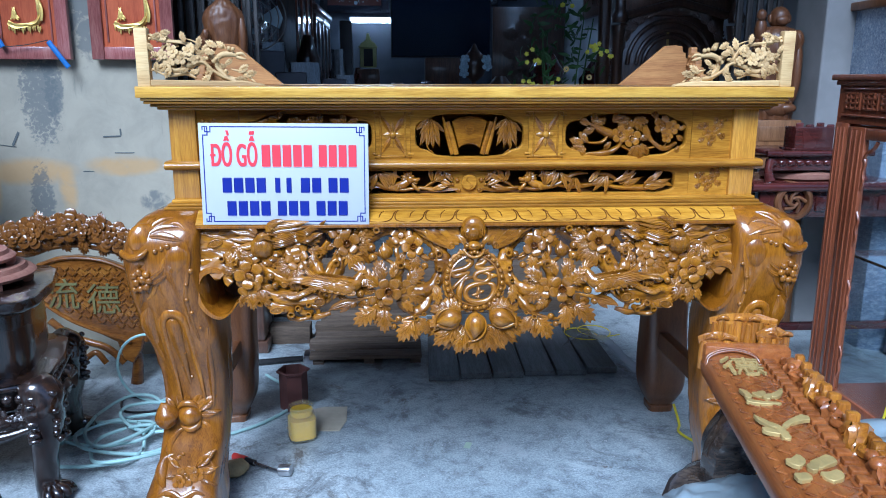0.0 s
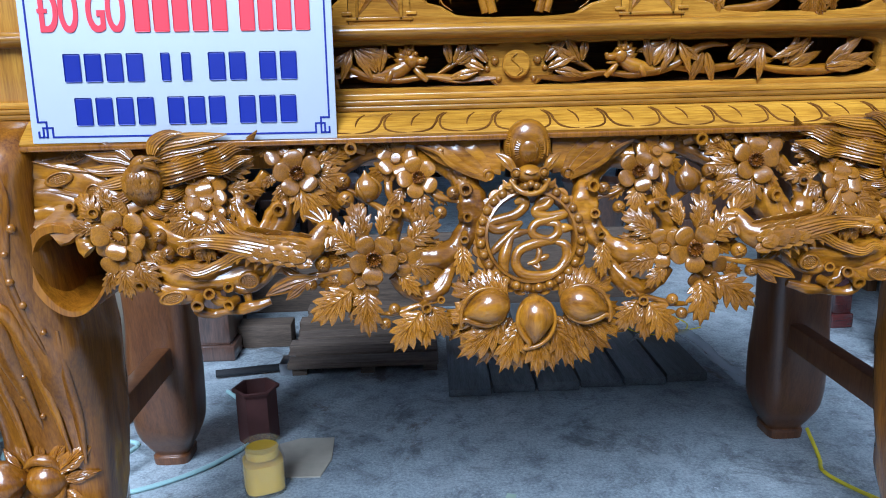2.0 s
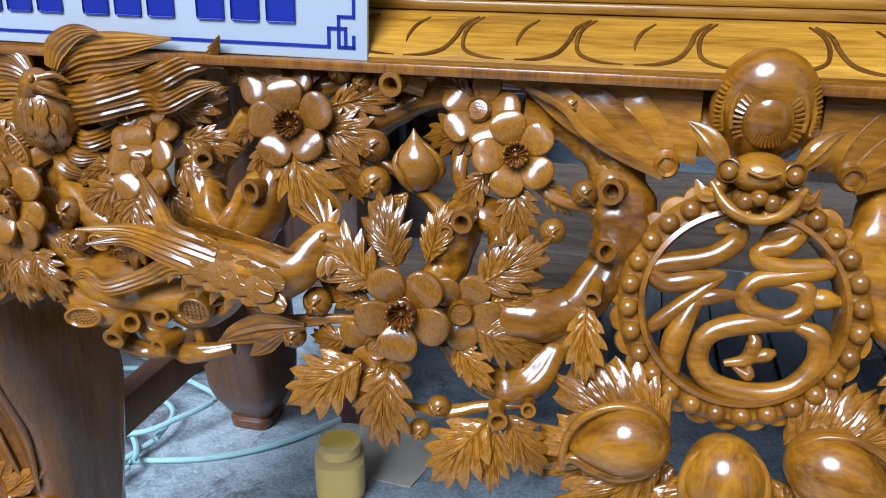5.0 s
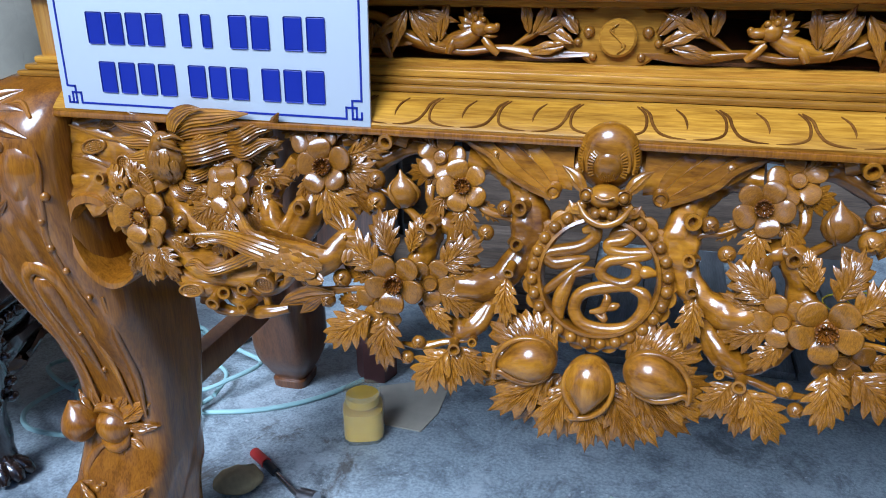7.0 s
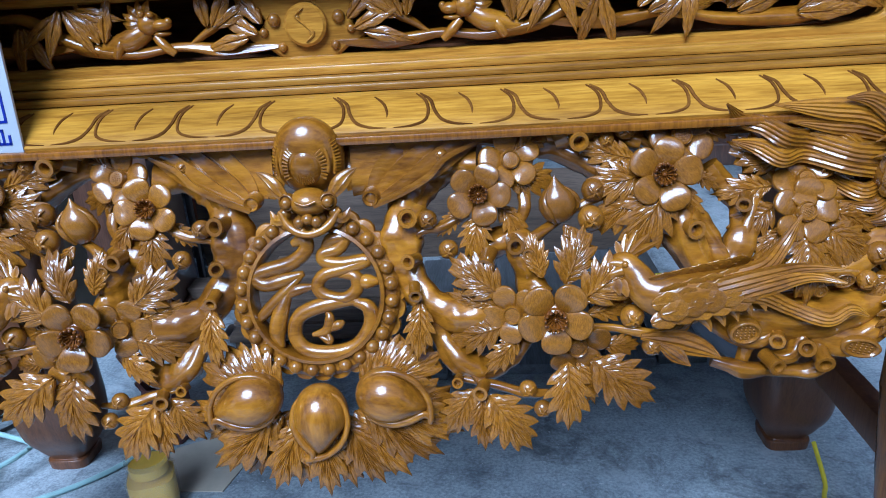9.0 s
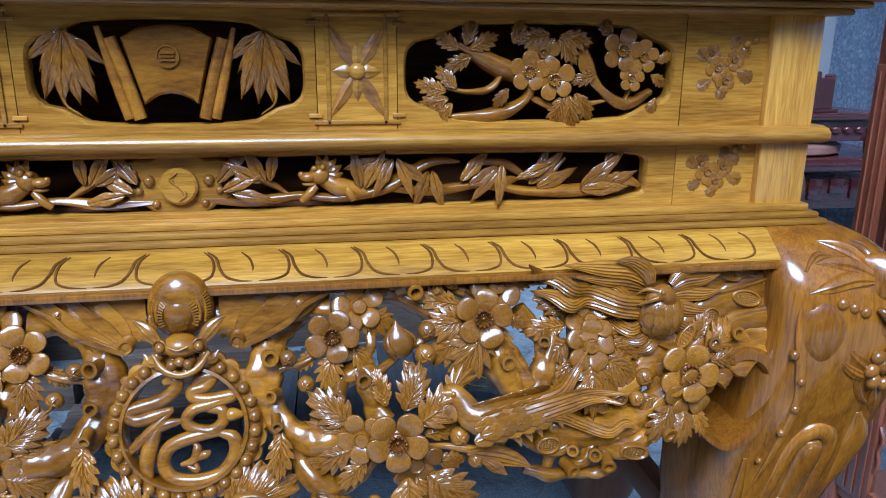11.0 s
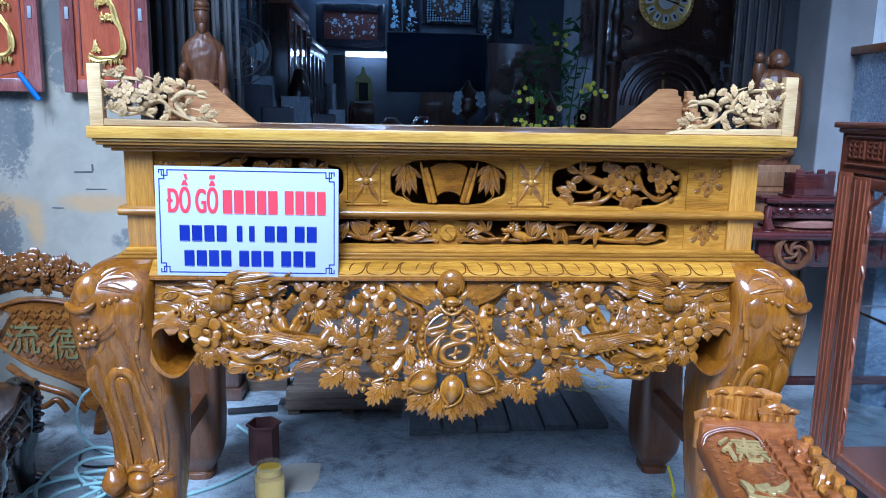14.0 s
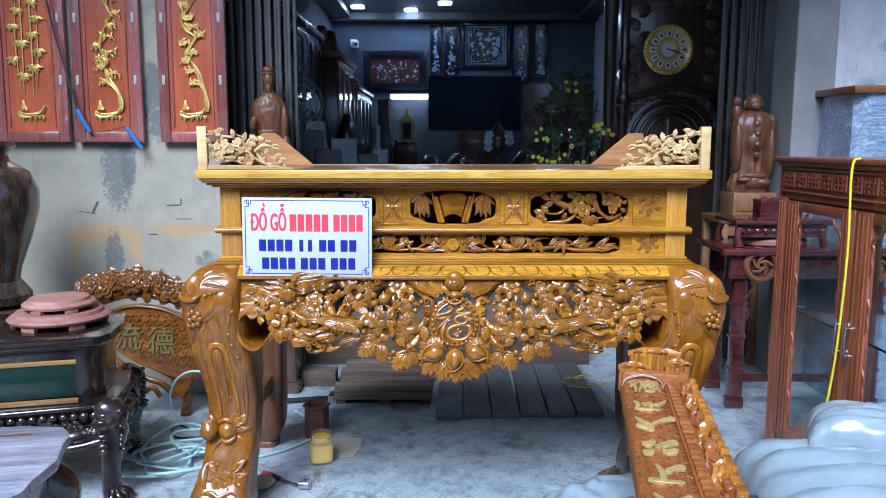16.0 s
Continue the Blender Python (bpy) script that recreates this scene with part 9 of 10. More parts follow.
figure("statue", "brown carved wooden statue of a standing robed figure", pose(-0.985, 1.62, 0.93, 0, 0, 6) @ Matrix.Diagonal((0.92, 0.92, 1.045, 1)),
       [(0.0, 0, 0, 0.110, 0.085), (0.05, 0, 0, 0.108, 0.084), (0.30, 0, 0, 0.092, 0.072), (0.462, 0, 0, 0.080, 0.060), (0.468, 0, 0, 0.085, 0.065), (0.480, 0, 0, 0.085, 0.065), (0.486, 0, 0, 0.080, 0.060), (0.496, 0, 0, 0.080, 0.060), (0.501, 0, 0, 0.084, 0.064), (0.512, 0, 0, 0.084, 0.064), (0.518, 0, 0, 0.080, 0.060),
        (0.60, 0, 0, 0.100, 0.066), (0.635, 0, 0, 0.100, 0.062), (0.668, 0, 0, 0.082, 0.055), (0.695, 0, 0, 0.048, 0.042), (0.712, 0, 0, 0.030, 0.032), (0.735, 0, 0, 0.026, 0.030)],
       [((0, -0.006, 0.772), (0.036, 0.042, 0.050)), ((0, -0.040, 0.768), (0.006, 0.010, 0.014)), ((0, -0.026, 0.728), (0.020, 0.020, 0.030)), ((0, 0.0, 0.803), (0.041, 0.046, 0.012)), ((0, 0.002, 0.822), (0.037, 0.041, 0.024)),
        ((0.088, -0.010, 0.535), (0.026, 0.038, 0.120)), ((0.096, -0.020, 0.440), (0.026, 0.034, 0.050)), ((0.098, -0.034, 0.392), (0.014, 0.018, 0.026)), ((-0.088, -0.036, 0.540), (0.026, 0.044, 0.038)), ((-0.082, -0.070, 0.560), (0.017, 0.018, 0.024))], STATUE, 0.45)
ped = thing("dark_pedestal", "plain dark wooden pedestal under the robed statue", "pedestal")
part("column", B(-1.115, -0.855, 1.505, 1.73, 0.06, 0.895, 0.006), DARKW, ped)
part("cap", B(-1.13, -0.84, 1.49, 1.745, 0.895, 0.929, 0.006), DARKW, ped)
part("base", B(-1.13, -0.84, 1.49, 1.745, 0, 0.06, 0.006), DARKW, ped)

# cabinets and frames along the west wall of the shop
CABG = plain("dark_cabinet_glass", (0.02, 0.03, 0.04), 0.1, 0, 0.2)


def tall_cabinet(x, y0, y1, h, depth, label, trim):
    c = thing("shop_cabinet", label, "cabinet", "cabinets along the shop wall")
    part("body", B(x - depth, x - 0.02, y0, y1, 0.08, h - 0.06, 0.004), DARKW, c)
    part("plinth", B(x - depth, x - 0.01, y0 + 0.02, y1 - 0.02, 0, 0.08), DARKW, c)
    part("cornice", B(x - depth, x + 0.03, y0 - 0.03, y1 + 0.03, h - 0.06, h, 0.012), trim, c)
    n = max(2, round((y1 - y0) / 0.45))
    w = (y1 - y0) / n
    for k in range(n):
        a, b = y0 + k * w, y0 + (k + 1) * w
        d = part("door", B(x - 0.02, x, a + 0.01, a + 0.05, 0.12, h - 0.1, 0.003), trim, c)
        part("stile", B(x - 0.02, x, b - 0.05, b - 0.01, 0.12, h - 0.1, 0.003), trim, d)
        part("rail", B(x - 0.02, x, a + 0.05, b - 0.05, h - 0.16, h - 0.1, 0.003), trim, d)
        part("rail", B(x - 0.02, x, a + 0.05, b - 0.05, h * 0.45, h * 0.45 + 0.05, 0.003), trim, d)
        part("pane", B(x - 0.018, x - 0.012, a + 0.05, b - 0.05, 0.12, h - 0.16), CABG, d)
    return c


tall_cabinet(-1.25, 3.3, 5.0, 2.47, 0.5, "dark wooden cabinet with glazed doors along the shop wall", MAROON)
tall_cabinet(-1.12, 5.3, 6.6, 2.35, 0.6, "tall brown wooden cabinet with carved cornice in the shop", REDW)
tall_cabinet(-1.12, 6.9, 8.7, 2.15, 0.6, "long dark display cabinet in the shop", DARKW)
vz = thing("shop_vase", "green-footed glazed vase on top of a cabinet", "vase", m=pose(-1.40, 4.6, 2.471))
part("foot", lathe(bmesh.new(), [(0.09, 0.0), (0.10, 0.02), (0.06, 0.10), (0.05, 0.12)], n=20), GREENV, vz)
part("bowl", lathe(bmesh.new(), [(0.05, 0.12), (0.11, 0.18), (0.13, 0.27), (0.11, 0.33), (0.10, 0.33)], n=20), plain("grey_glaze", (0.2, 0.22, 0.24), 0.3), vz)


def framed(name, x0, x1, z0, z1, y, label, field, motif=None, fw=0.06, wall="back"):
    f = thing(name, label, "wall panel", "pearl-inlaid wall panels")
    if wall == "back":
        M = Matrix.Translation(((x0 + x1) / 2, y, (z0 + z1) / 2))
    else:
        M = Matrix.Translation((y, (x0 + x1) / 2, (z0 + z1) / 2)) @ pose(0, 0, 0, 0, 0, 90 if wall == "west" else -90)
    f.matrix_basis = M
    w, h = (x1 - x0) / 2, (z1 - z0) / 2
    for a in ((-w, -w + fw, -h, h), (w - fw, w, -h, h), (-w + fw, w - fw, -h, -h + fw), (-w + fw, w - fw, h - fw, h)):
        part("frame", B(a[0], a[1], -0.03, 0.02, a[2], a[3], 0.006), DARKW if wall == "east" else LACQ, f)
    part("field", B(-w + fw, w - fw, 0.0, 0.015, -h + fw, h - fw), field, f)
    rnd = random.Random(int(1000 * (abs(x0) + z0)))
    P_LEAF, P_OPEN = bpy.data.meshes.get("pearl_leaf") or cast(LEAF2, PEARL, "pearl_leaf"), bpy.data.meshes.get("pearl_blossom") or cast(OPEN, PEARL, "pearl_blossom")
    if motif == "tall":
        for k in range(60):
            t = rnd.random() ** 1.6
            zz = -h + fw + 0.04 + (2 * h - 2 * fw - 0.10) * t
            part("inlay", P_LEAF if k % 5 else P_OPEN, PEARL, f, m=facing(rnd.uniform(-1, 1) * (w - fw) * 0.75 * (1.05 - t), -0.002, zz, rnd.uniform(0.014, 0.036), rnd.uniform(0, 360), depth=0.02))
    elif motif == "wide":
        for k in range(90):
            zz = rnd.choice((-0.6, -0.45, 0.1, 0.35, 0.5)) * (h - fw) + rnd.uniform(-0.05, 0.05)
            part("inlay", P_LEAF if k % 4 else P_OPEN, PEARL, f, m=facing(rnd.uniform(-0.9, 0.9) * (w - fw), -0.002, zz, rnd.uniform(0.012, 0.030), rnd.uniform(0, 360), depth=0.015))
    elif motif == "round":
        part("disc", lathe_y(bmesh.new(), [(0.26, 0.002), (0.26, -0.004), (0.0001, -0.004)], 40), DARKW, f)
        for i in range(-8, 9):
            for j in range(-8, 9):
                xx, zz = i * (w - fw) / 8.5, j * (h - fw) / 8.5
                if xx * xx + zz * zz > 0.27 ** 2:
                    part("pearl_dot", B(xx - 0.011, xx + 0.011, -0.003, 0.0, zz - 0.011, zz + 0.011), PEARL, f, smooth=False)
        for k in range(70):
            r, a = 0.24 * math.sqrt(rnd.random()), rnd.uniform(0, 6.28)
            part("inlay", P_LEAF if k % 2 else P_OPEN, PEARL, f, m=facing(r * math.cos(a), -0.006, r * math.sin(a), rnd.uniform(0.015, 0.036), rnd.uniform(0, 360), depth=0.02))
    return f


LACQ = plain("black_lacquer", (0.010, 0.011, 0.016), 0.25, 0, 0.3)
LACQR = plain("dark_red_brown_lacquer", (0.06, 0.018, 0.012), 0.3, 0, 0.3)
framed("pearl_panel", -1.33, -0.32, 2.27, 2.89, 9.578, "wide dark lacquer panel with pearl-inlaid landscape", LACQR, "wide", 0.11)
framed("pearl_panel", -0.27, -0.08, 2.50, 3.29, 9.578, "narrow black panel with pearl-inlaid flowers", LACQ, "tall", 0.03)
framed("pearl_panel", -0.05, 0.20, 2.45, 3.29, 9.578, "narrow black panel with pearl-inlaid flowers", LACQ, "tall", 0.03)
framed("pearl_panel", 0.24, 1.00, 2.62, 3.32, 9.578, "square black panel with round pearl-inlaid design", LACQ, "round", 0.05)
framed("pearl_panel", 1.04, 1.31, 2.38, 3.31, 9.578, "narrow black panel with pearl-inlaid flowers", LACQ, "tall", 0.03)
framed("pearl_panel", 1.38, 1.60, 2.46, 3.33, 9.578, "narrow black panel with pearl-inlaid flowers", LACQ, "tall", 0.03)
for k, (y0, y1, z0, z1) in enumerate(((3.4, 4.2, 2.25, 3.1), (4.6, 5.3, 2.2, 3.0), (5.6, 6.2, 2.2, 3.0), (6.6, 7.2, 2.15, 2.9))):
    framed("framed_picture", y0, y1, z0, z1, -1.77, "dark framed carved picture on the side wall", LACQR, "wide", 0.08, "west")
for k, (y0, y1, z0, z1) in enumerate(((3.9, 5.4, 2.0, 3.2), (5.8, 6.9, 2.05, 3.1), (7.3, 8.3, 2.1, 3.1))):
    framed("carved_relief", y0, y1, z0, z1, 2.32, "dark carved wooden relief on the side wall", DARKW, None, 0.10, "east")
    for j in range(18):
        part("relief_leaf", bpy.data.meshes.get("dark_leaf") or cast(LEAF2, DARKW, "dark_leaf"), DARKW, bpy.data.objects["carved_relief" + ("" if k == 0 else ".%03d" % k)], m=facing((j % 6 - 2.5) * 0.16, -0.01, (j // 6 - 1) * 0.22, 0.22, 67 * j, depth=0.1))

tv = thing("television", "large black flat television in the shop", "television", m=pose(0.43, 9.1, 2.04))
part("panel", B(-0.72, 0.72, -0.02, 0.03, -0.42, 0.42, 0.008), BLACKP, tv)
part("screen", B(-0.705, 0.705, -0.024, -0.021, -0.40, 0.405), SCREEN, tv, "glossy dark screen")
tvs = thing("shop_sideboard", "dark carved sideboard under the television", "sideboard")
part("body", B(-0.6, 1.45, 8.9, 9.4, 0.05, 1.0, 0.01), DARKW, tvs)
part("top", B(-0.65, 1.5, 8.85, 9.45, 1.0, 1.06, 0.01), DARKW, tvs)
part("tv_riser", B(0.2, 0.7, 9.0, 9.3, 1.06, 1.62, 0.01), DARKW, tvs)
tubel = thing("fluorescent_lamp", "lit white fluorescent tube on the back wall", "lamp", m=pose(-0.57, 9.5, 2.155))
part("tube", tube(bmesh.new(), [(-0.30, 0, 0), (0, 0, 0), (0.28, 0, 0)], 0.026, 10, 2), glow("tube_light", (0.80, 0.90, 1.0), 14.0), tubel)
part("batten", B(-0.34, 0.32, 0.02, 0.06, -0.02, 0.06, 0.005), plain("white_batten", (0.7, 0.72, 0.75), 0.5), tubel)
LAMPG = glow("downlight", (0.62, 0.78, 1.0), 34.0)
# the last two, at x 1.55, are added to brighten the east side
for x, y in ((-0.55, 9.15), (-0.03, 8.6), (-1.33, 8.9), (1.55, 5.6), (1.55, 7.4)):
    dl = thing("ceiling_lamp", "small lit square ceiling lamp, the east pair added for light", "ceiling lamp", "ceiling lamps", m=pose(x, y, 3.449))
    part("lens", B(-0.09, 0.09, -0.09, 0.09, -0.02, -0.004, 0.004), LAMPG, dl)
    part("rim", B(-0.11, 0.11, -0.11, 0.11, -0.006, 0.0), GREYSLAT, dl)
for a in ((-1.8, 2.35, 9.35, 9.55, 3.33, 3.449), (-1.8, -1.5, 2.0, 9.35, 3.36, 3.449), (2.05, 2.35, 2.2, 9.35, 3.36, 3.449)):
    structure("cornice_trim", B(*a, 0.01), GREYSLAT, "grey cornice along the shop ceiling", "cornice")

# longcase clock
clock = thing("longcase_clock", "tall dark carved longcase clock with round gilt dial", "clock", m=pose(1.70, 3.40, 0))
part("trunk", B(-0.34, 0.40, -0.10, 0.30, 0.10, 1.75, 0.01), DARKW, clock)
part("hood", B(-0.36, 0.46, -0.12, 0.30, 1.75, 2.62, 0.015), DARKW, clock)
part("plinth", B(-0.42, 0.50, -0.16, 0.32, 0, 0.12, 0.01), DARKW, clock)
part("cornice", B(-0.42, 0.52, -0.17, 0.32, 2.62, 2.72, 0.02), DARKW, clock)
for xx in (-0.36, 0.46):
    part("hood_column", lathe(bmesh.new(), [(0.05, 1.70), (0.06, 1.74), (0.04, 1.78), (0.035, 1.95), (0.05, 2.0), (0.035, 2.05), (0.035, 2.45), (0.05, 2.5), (0.04, 2.6)], (xx, -0.15, 0), 16), DARKW, clock, "turned column")
    part("trunk_column", lathe(bmesh.new(), [(0.05, 0.12), (0.055, 0.2), (0.035, 0.26), (0.04, 0.9), (0.05, 0.95), (0.035, 1.0), (0.04, 1.6), (0.055, 1.68)], (xx, -0.13, 0), 16), DARKW, clock, "turned column")
CREAM = plain("cream_enamel", (0.80, 0.80, 0.77), 0.4, 0, 0.08)
dial = part("dial", lathe_y(bmesh.new(), [(0.185, 0.0), (0.185, -0.02), (0.165, -0.028), (0.150, -0.020), (0.0001, -0.020)], 40, (-0.03, -0.135, 2.105)), GILT, clock, "round gilt dial with raised numerals")
part("dial_centre", lathe_y(bmesh.new(), [(0.055, -0.020), (0.055, -0.024), (0.0001, -0.024)], 28, (-0.03, -0.135, 2.105)), CREAM, dial)
part("gilt_ring", lathe_y(bmesh.new(), [(0.085, -0.020), (0.080, -0.027), (0.068, -0.027), (0.063, -0.020)], 32, (-0.03, -0.135, 2.105), cap=False), GILT, dial)
for k in range(12):
    a = 2 * math.pi * k / 12
    part("numeral_plate", B(-0.021, 0.021, -0.005, 0.0, -0.028, 0.028, 0.006, m=pose(-0.03 + 0.118 * math.sin(a), -0.156, 2.105 + 0.118 * math.cos(a), 0, 30 * k, 0)), CREAM, dial)
    part("numeral_bar", B(-0.006, 0.006, -0.007, -0.005, -0.014, 0.014, m=pose(-0.03 + 0.118 * math.sin(a), -0.156, 2.105 + 0.118 * math.cos(a), 0, 30 * k, 0)), BLACKP, dial)
for k in range(36):
    a = 2 * math.pi * k / 36
    part("rim_bead", bpy.data.meshes.get("gilt_bead") or cast(BEAD, GILT, "gilt_bead"), GILT, dial, m=Matrix.Translation((-0.03 + 0.176 * math.sin(a), -0.158, 2.105 + 0.176 * math.cos(a))) @ Matrix.Diagonal((0.012, 0.008, 0.012, 1)))
for ang, L, w in ((104, 0.085, 0.008), (110, 0.13, 0.005)):
    part("pointer", B(-w / 2, w / 2, -0.003, 0.0, -0.02, L, 0.001, m=pose(-0.03, -0.168, 2.105, 0, ang, 0)), BLACKP, dial)
for r in (0.30, 0.235, 0.19):
    part("arch", tube(bmesh.new(), [(0.02 + r * math.cos(t), -0.115, 1.42 + r * math.sin(t)) for t in (math.pi * k / 12 for k in range(13))], 0.016, 8, 2), DARKW, clock, "arched moulding")
part("pendulum", lathe_y(bmesh.new(), [(0.075, 0.0), (0.07, -0.012), (0.0001, -0.018)], 24, (0.0, -0.105, 1.28)), DULLGILT, clock, "dull gilt pendulum")
part("pendulum_rod", B(-0.008, 0.008, -0.112, -0.104, 1.30, 1.65), DULLGILT, clock)
part("carved_crest", tube(bmesh.new(), [(-0.3, -0.13, 1.75), (-0.1, -0.14, 1.80), (0.05, -0.14, 1.83), (0.2, -0.14, 1.80), (0.4, -0.13, 1.75)], 0.03, 8, 4), DARKW, clock)

# carved post beside the clock and dark cupboard
post = thing("carved_screen_post", "dark turned post with amber light along its edge", "post")
part("post", lathe(bmesh.new(), [(0.05, 0), (0.06, 0.1), (0.04, 0.2), (0.05, 0.8), (0.04, 1.2), (0.055, 1.4), (0.04, 1.5), (0.05, 2.3), (0.06, 2.5)], (1.22, 3.2, 0), 14), DARKW, post)

# potted plant with yellow blossom
plant = thing("potted_plant", "bushy green plant with yellow blossoms in a pot", "plant", m=pose(0.90, 3.1, 0))
part("pot", lathe(bmesh.new(), [(0.12, 0.0), (0.15, 0.05), (0.18, 0.35), (0.2, 0.4), (0.17, 0.4), (0.15, 0.37)], n=24), DARKW, plant)
rnd = random.Random(5)
for k in range(9):
    a = rnd.uniform(0, 6.28)
    r = rnd.uniform(0.08, 0.26)
    part("stem", tube(bmesh.new(), [(0, 0, 0.36), (0.4 * r * math.cos(a), 0.4 * r * math.sin(a), 0.8), (r * math.cos(a), r * math.sin(a), rnd.uniform(1.2, 1.75))], [0.012, 0.008, 0.004], 6, 4), LEAFG, plant)
PL = leaf_mesh("plant_leaf", LEAFG, "blade", 0.1, 0.01, 0.01, 3)
for k in range(300):
    a, r, z = rnd.uniform(0, 6.28), 0.36 * math.sqrt(rnd.random()), rnd.uniform(0.6, 1.95)
    r *= 1.0 - 0.5 * max(0, (z - 1.3) / 0.5)
    part("leaf", PL, LEAFG, plant, m=pose(r * math.cos(a), r * math.sin(a), z, rnd.uniform(-60, 60), rnd.uniform(-60, 60), rnd.uniform(0, 360)) @ Matrix.Scale(rnd.uniform(0.06, 0.12), 4))
YB = cast(OPEN, BLOSSOM, "yellow_blossom_mesh")
for cx, cz, n in ((-0.22, 1.46, 7), (0.16, 1.53, 9), (-0.05, 1.80, 5), (-0.24, 1.26, 7), (0.22, 1.50, 5), (-0.10, 1.28, 4), (0.08, 1.22, 4)):
    for k in range(n):
        part("blossom", YB, BLOSSOM, plant, m=facing(cx + rnd.uniform(-0.06, 0.06), -0.26 + rnd.uniform(-0.04, 0.04), cz + rnd.uniform(-0.05, 0.05), 0.015, rnd.uniform(0, 360)))
for x, z in ((-0.02, 1.38), (0.02, 1.26), (0.13, 1.33)):
    part("hanging_charm", lathe_y(bmesh.new(), [(0.018, 0), (0.018, -0.004), (0.006, -0.004), (0.006, 0)], 12, (x, -0.30, z), cap=False), DULLGILT, plant)

# chairs, flower lamp and small altar further in
for x, y, z, w in ((-0.86, 2.85, 1.36, 0.20), (-0.62, 3.3, 1.32, 0.16), (-1.02, 3.1, 1.50, 0.18)):
    cb = thing("shop_chair", "dark chair with tall grey film-wrapped back", "chair", "chairs in the shop", m=pose(x, y, 0, 0, 0, 15))
    part("back", B(-w / 2, w / 2, 0.0, 0.04, 0.45, z - 0.0, 0.012), plain("dusty_plum_film", (0.06, 0.055, 0.065), 0.4) if x == -0.86 else bpy.data.materials["dusty_plum_film"], cb)
    part("seat", B(-w / 2 - 0.05, w / 2 + 0.05, -0.40, 0.04, 0.40, 0.45, 0.01), DARKW, cb)
    for sx in (-1, 1):
        for yy in (-0.36, 0.0):
            part("leg", B(sx * w / 2 - 0.02, sx * w / 2 + 0.02, yy, yy + 0.04, 0, 0.40), DARKW, cb)
ct = thing("shop_table", "dark carved table in the middle of the shop", "table")
part("top", B(-0.4, 0.9, 4.6, 5.6, 1.02, 1.07, 0.01), DARKW, ct)
for xx in (-0.3, 0.8):
    for yy in (4.7, 5.5):
        part("leg", B(xx - 0.04, xx + 0.04, yy - 0.04, yy + 0.04, 0, 1.02, 0.01), DARKW, ct)
fl = thing("flower_ornament", "white flower ornament in a dark vase on the table", "ornament", m=pose(0.50, 4.9, 1.071))
part("vase", lathe(bmesh.new(), [(0.10, 0.0), (0.11, 0.03), (0.03, 0.08), (0.02, 0.22), (0.09, 0.28), (0.12, 0.36), (0.10, 0.44), (0.04, 0.5), (0.01, 0.56)], n=20), DARKW, fl)
PB2 = bpy.data.meshes["pearl_blossom"]
for x, z in ((-0.10, 0.36), (-0.10, 0.30), (0.10, 0.42), (-0.09, 0.42), (0.11, 0.36)):
    part("flower", PB2, PEARL, fl, m=facing(x, -0.10, z, 0.045, 40))
sa = thing("small_shrine", "small olive-gilt shrine with a dark niche on a shelf", "shrine", m=pose(-0.62, 9.2, 1.06))
part("base", B(-0.16, 0.16, -0.06, 0.06, 0.0, 0.40, 0.01), DARKW, sa)
part("gate", B(-0.12, 0.12, -0.07, -0.05, 0.42, 0.72, 0.02), plain("olive_gilt_shrine", (0.38, 0.37, 0.15), 0.4, 0.2), sa)
part("gable", slab(bmesh.new(), [(-0.14, 0.70), (-0.10, 0.76), (-0.04, 0.80), (-0.015, 0.90), (0.015, 0.90), (0.04, 0.80), (0.10, 0.76), (0.14, 0.70)], -0.08, -0.04, 0.008), bpy.data.materials["olive_gilt_shrine"], sa)
part("niche", B(-0.065, 0.065, -0.078, -0.069, 0.44, 0.68), BLACKP, sa)
for k, (x, y, h, r) in enumerate(((-1.05, 8.6, 1.5, 0.16), (-0.2, 6.4, 1.28, 0.22), (0.15, 6.6, 1.30, 0.25), (0.95, 6.3, 1.35, 0.2), (1.5, 6.6, 1.6, 0.2), (-1.0, 5.0, 1.7, 0.14), (1.75, 5.2, 1.5, 0.2))):
    ur = thing("carved_stump", "dark carved root ornament standing in the shop", "ornament", "root ornaments in the shop", m=pose(x, y, 0))
    _bm = bmesh.new()
    lathe(_bm, [(r, 0), (r * 0.8, h * 0.2), (r * 1.05, h * 0.5), (r * 0.7, h * 0.7), (r * 0.9, h * 0.88), (r * 0.3, h)], n=18)
    for v in _bm.verts:
        v.co += 0.35 * r * Vector((noise.noise(v.co * 4 + Vector((k, 0, 0))), noise.noise(v.co * 4 + Vector((0, k, 0))), 0))
    part("root", _bm, DARKW if k % 2 else MAROON, ur, sharp=80)
shelf = thing("tall_speaker", "narrow grey column standing in the shop", "column", m=pose(-0.72, 6.0, 0))
part("column", B(-0.06, 0.06, -0.06, 0.06, 0, 1.9, 0.01), GREYSLAT, shelf)


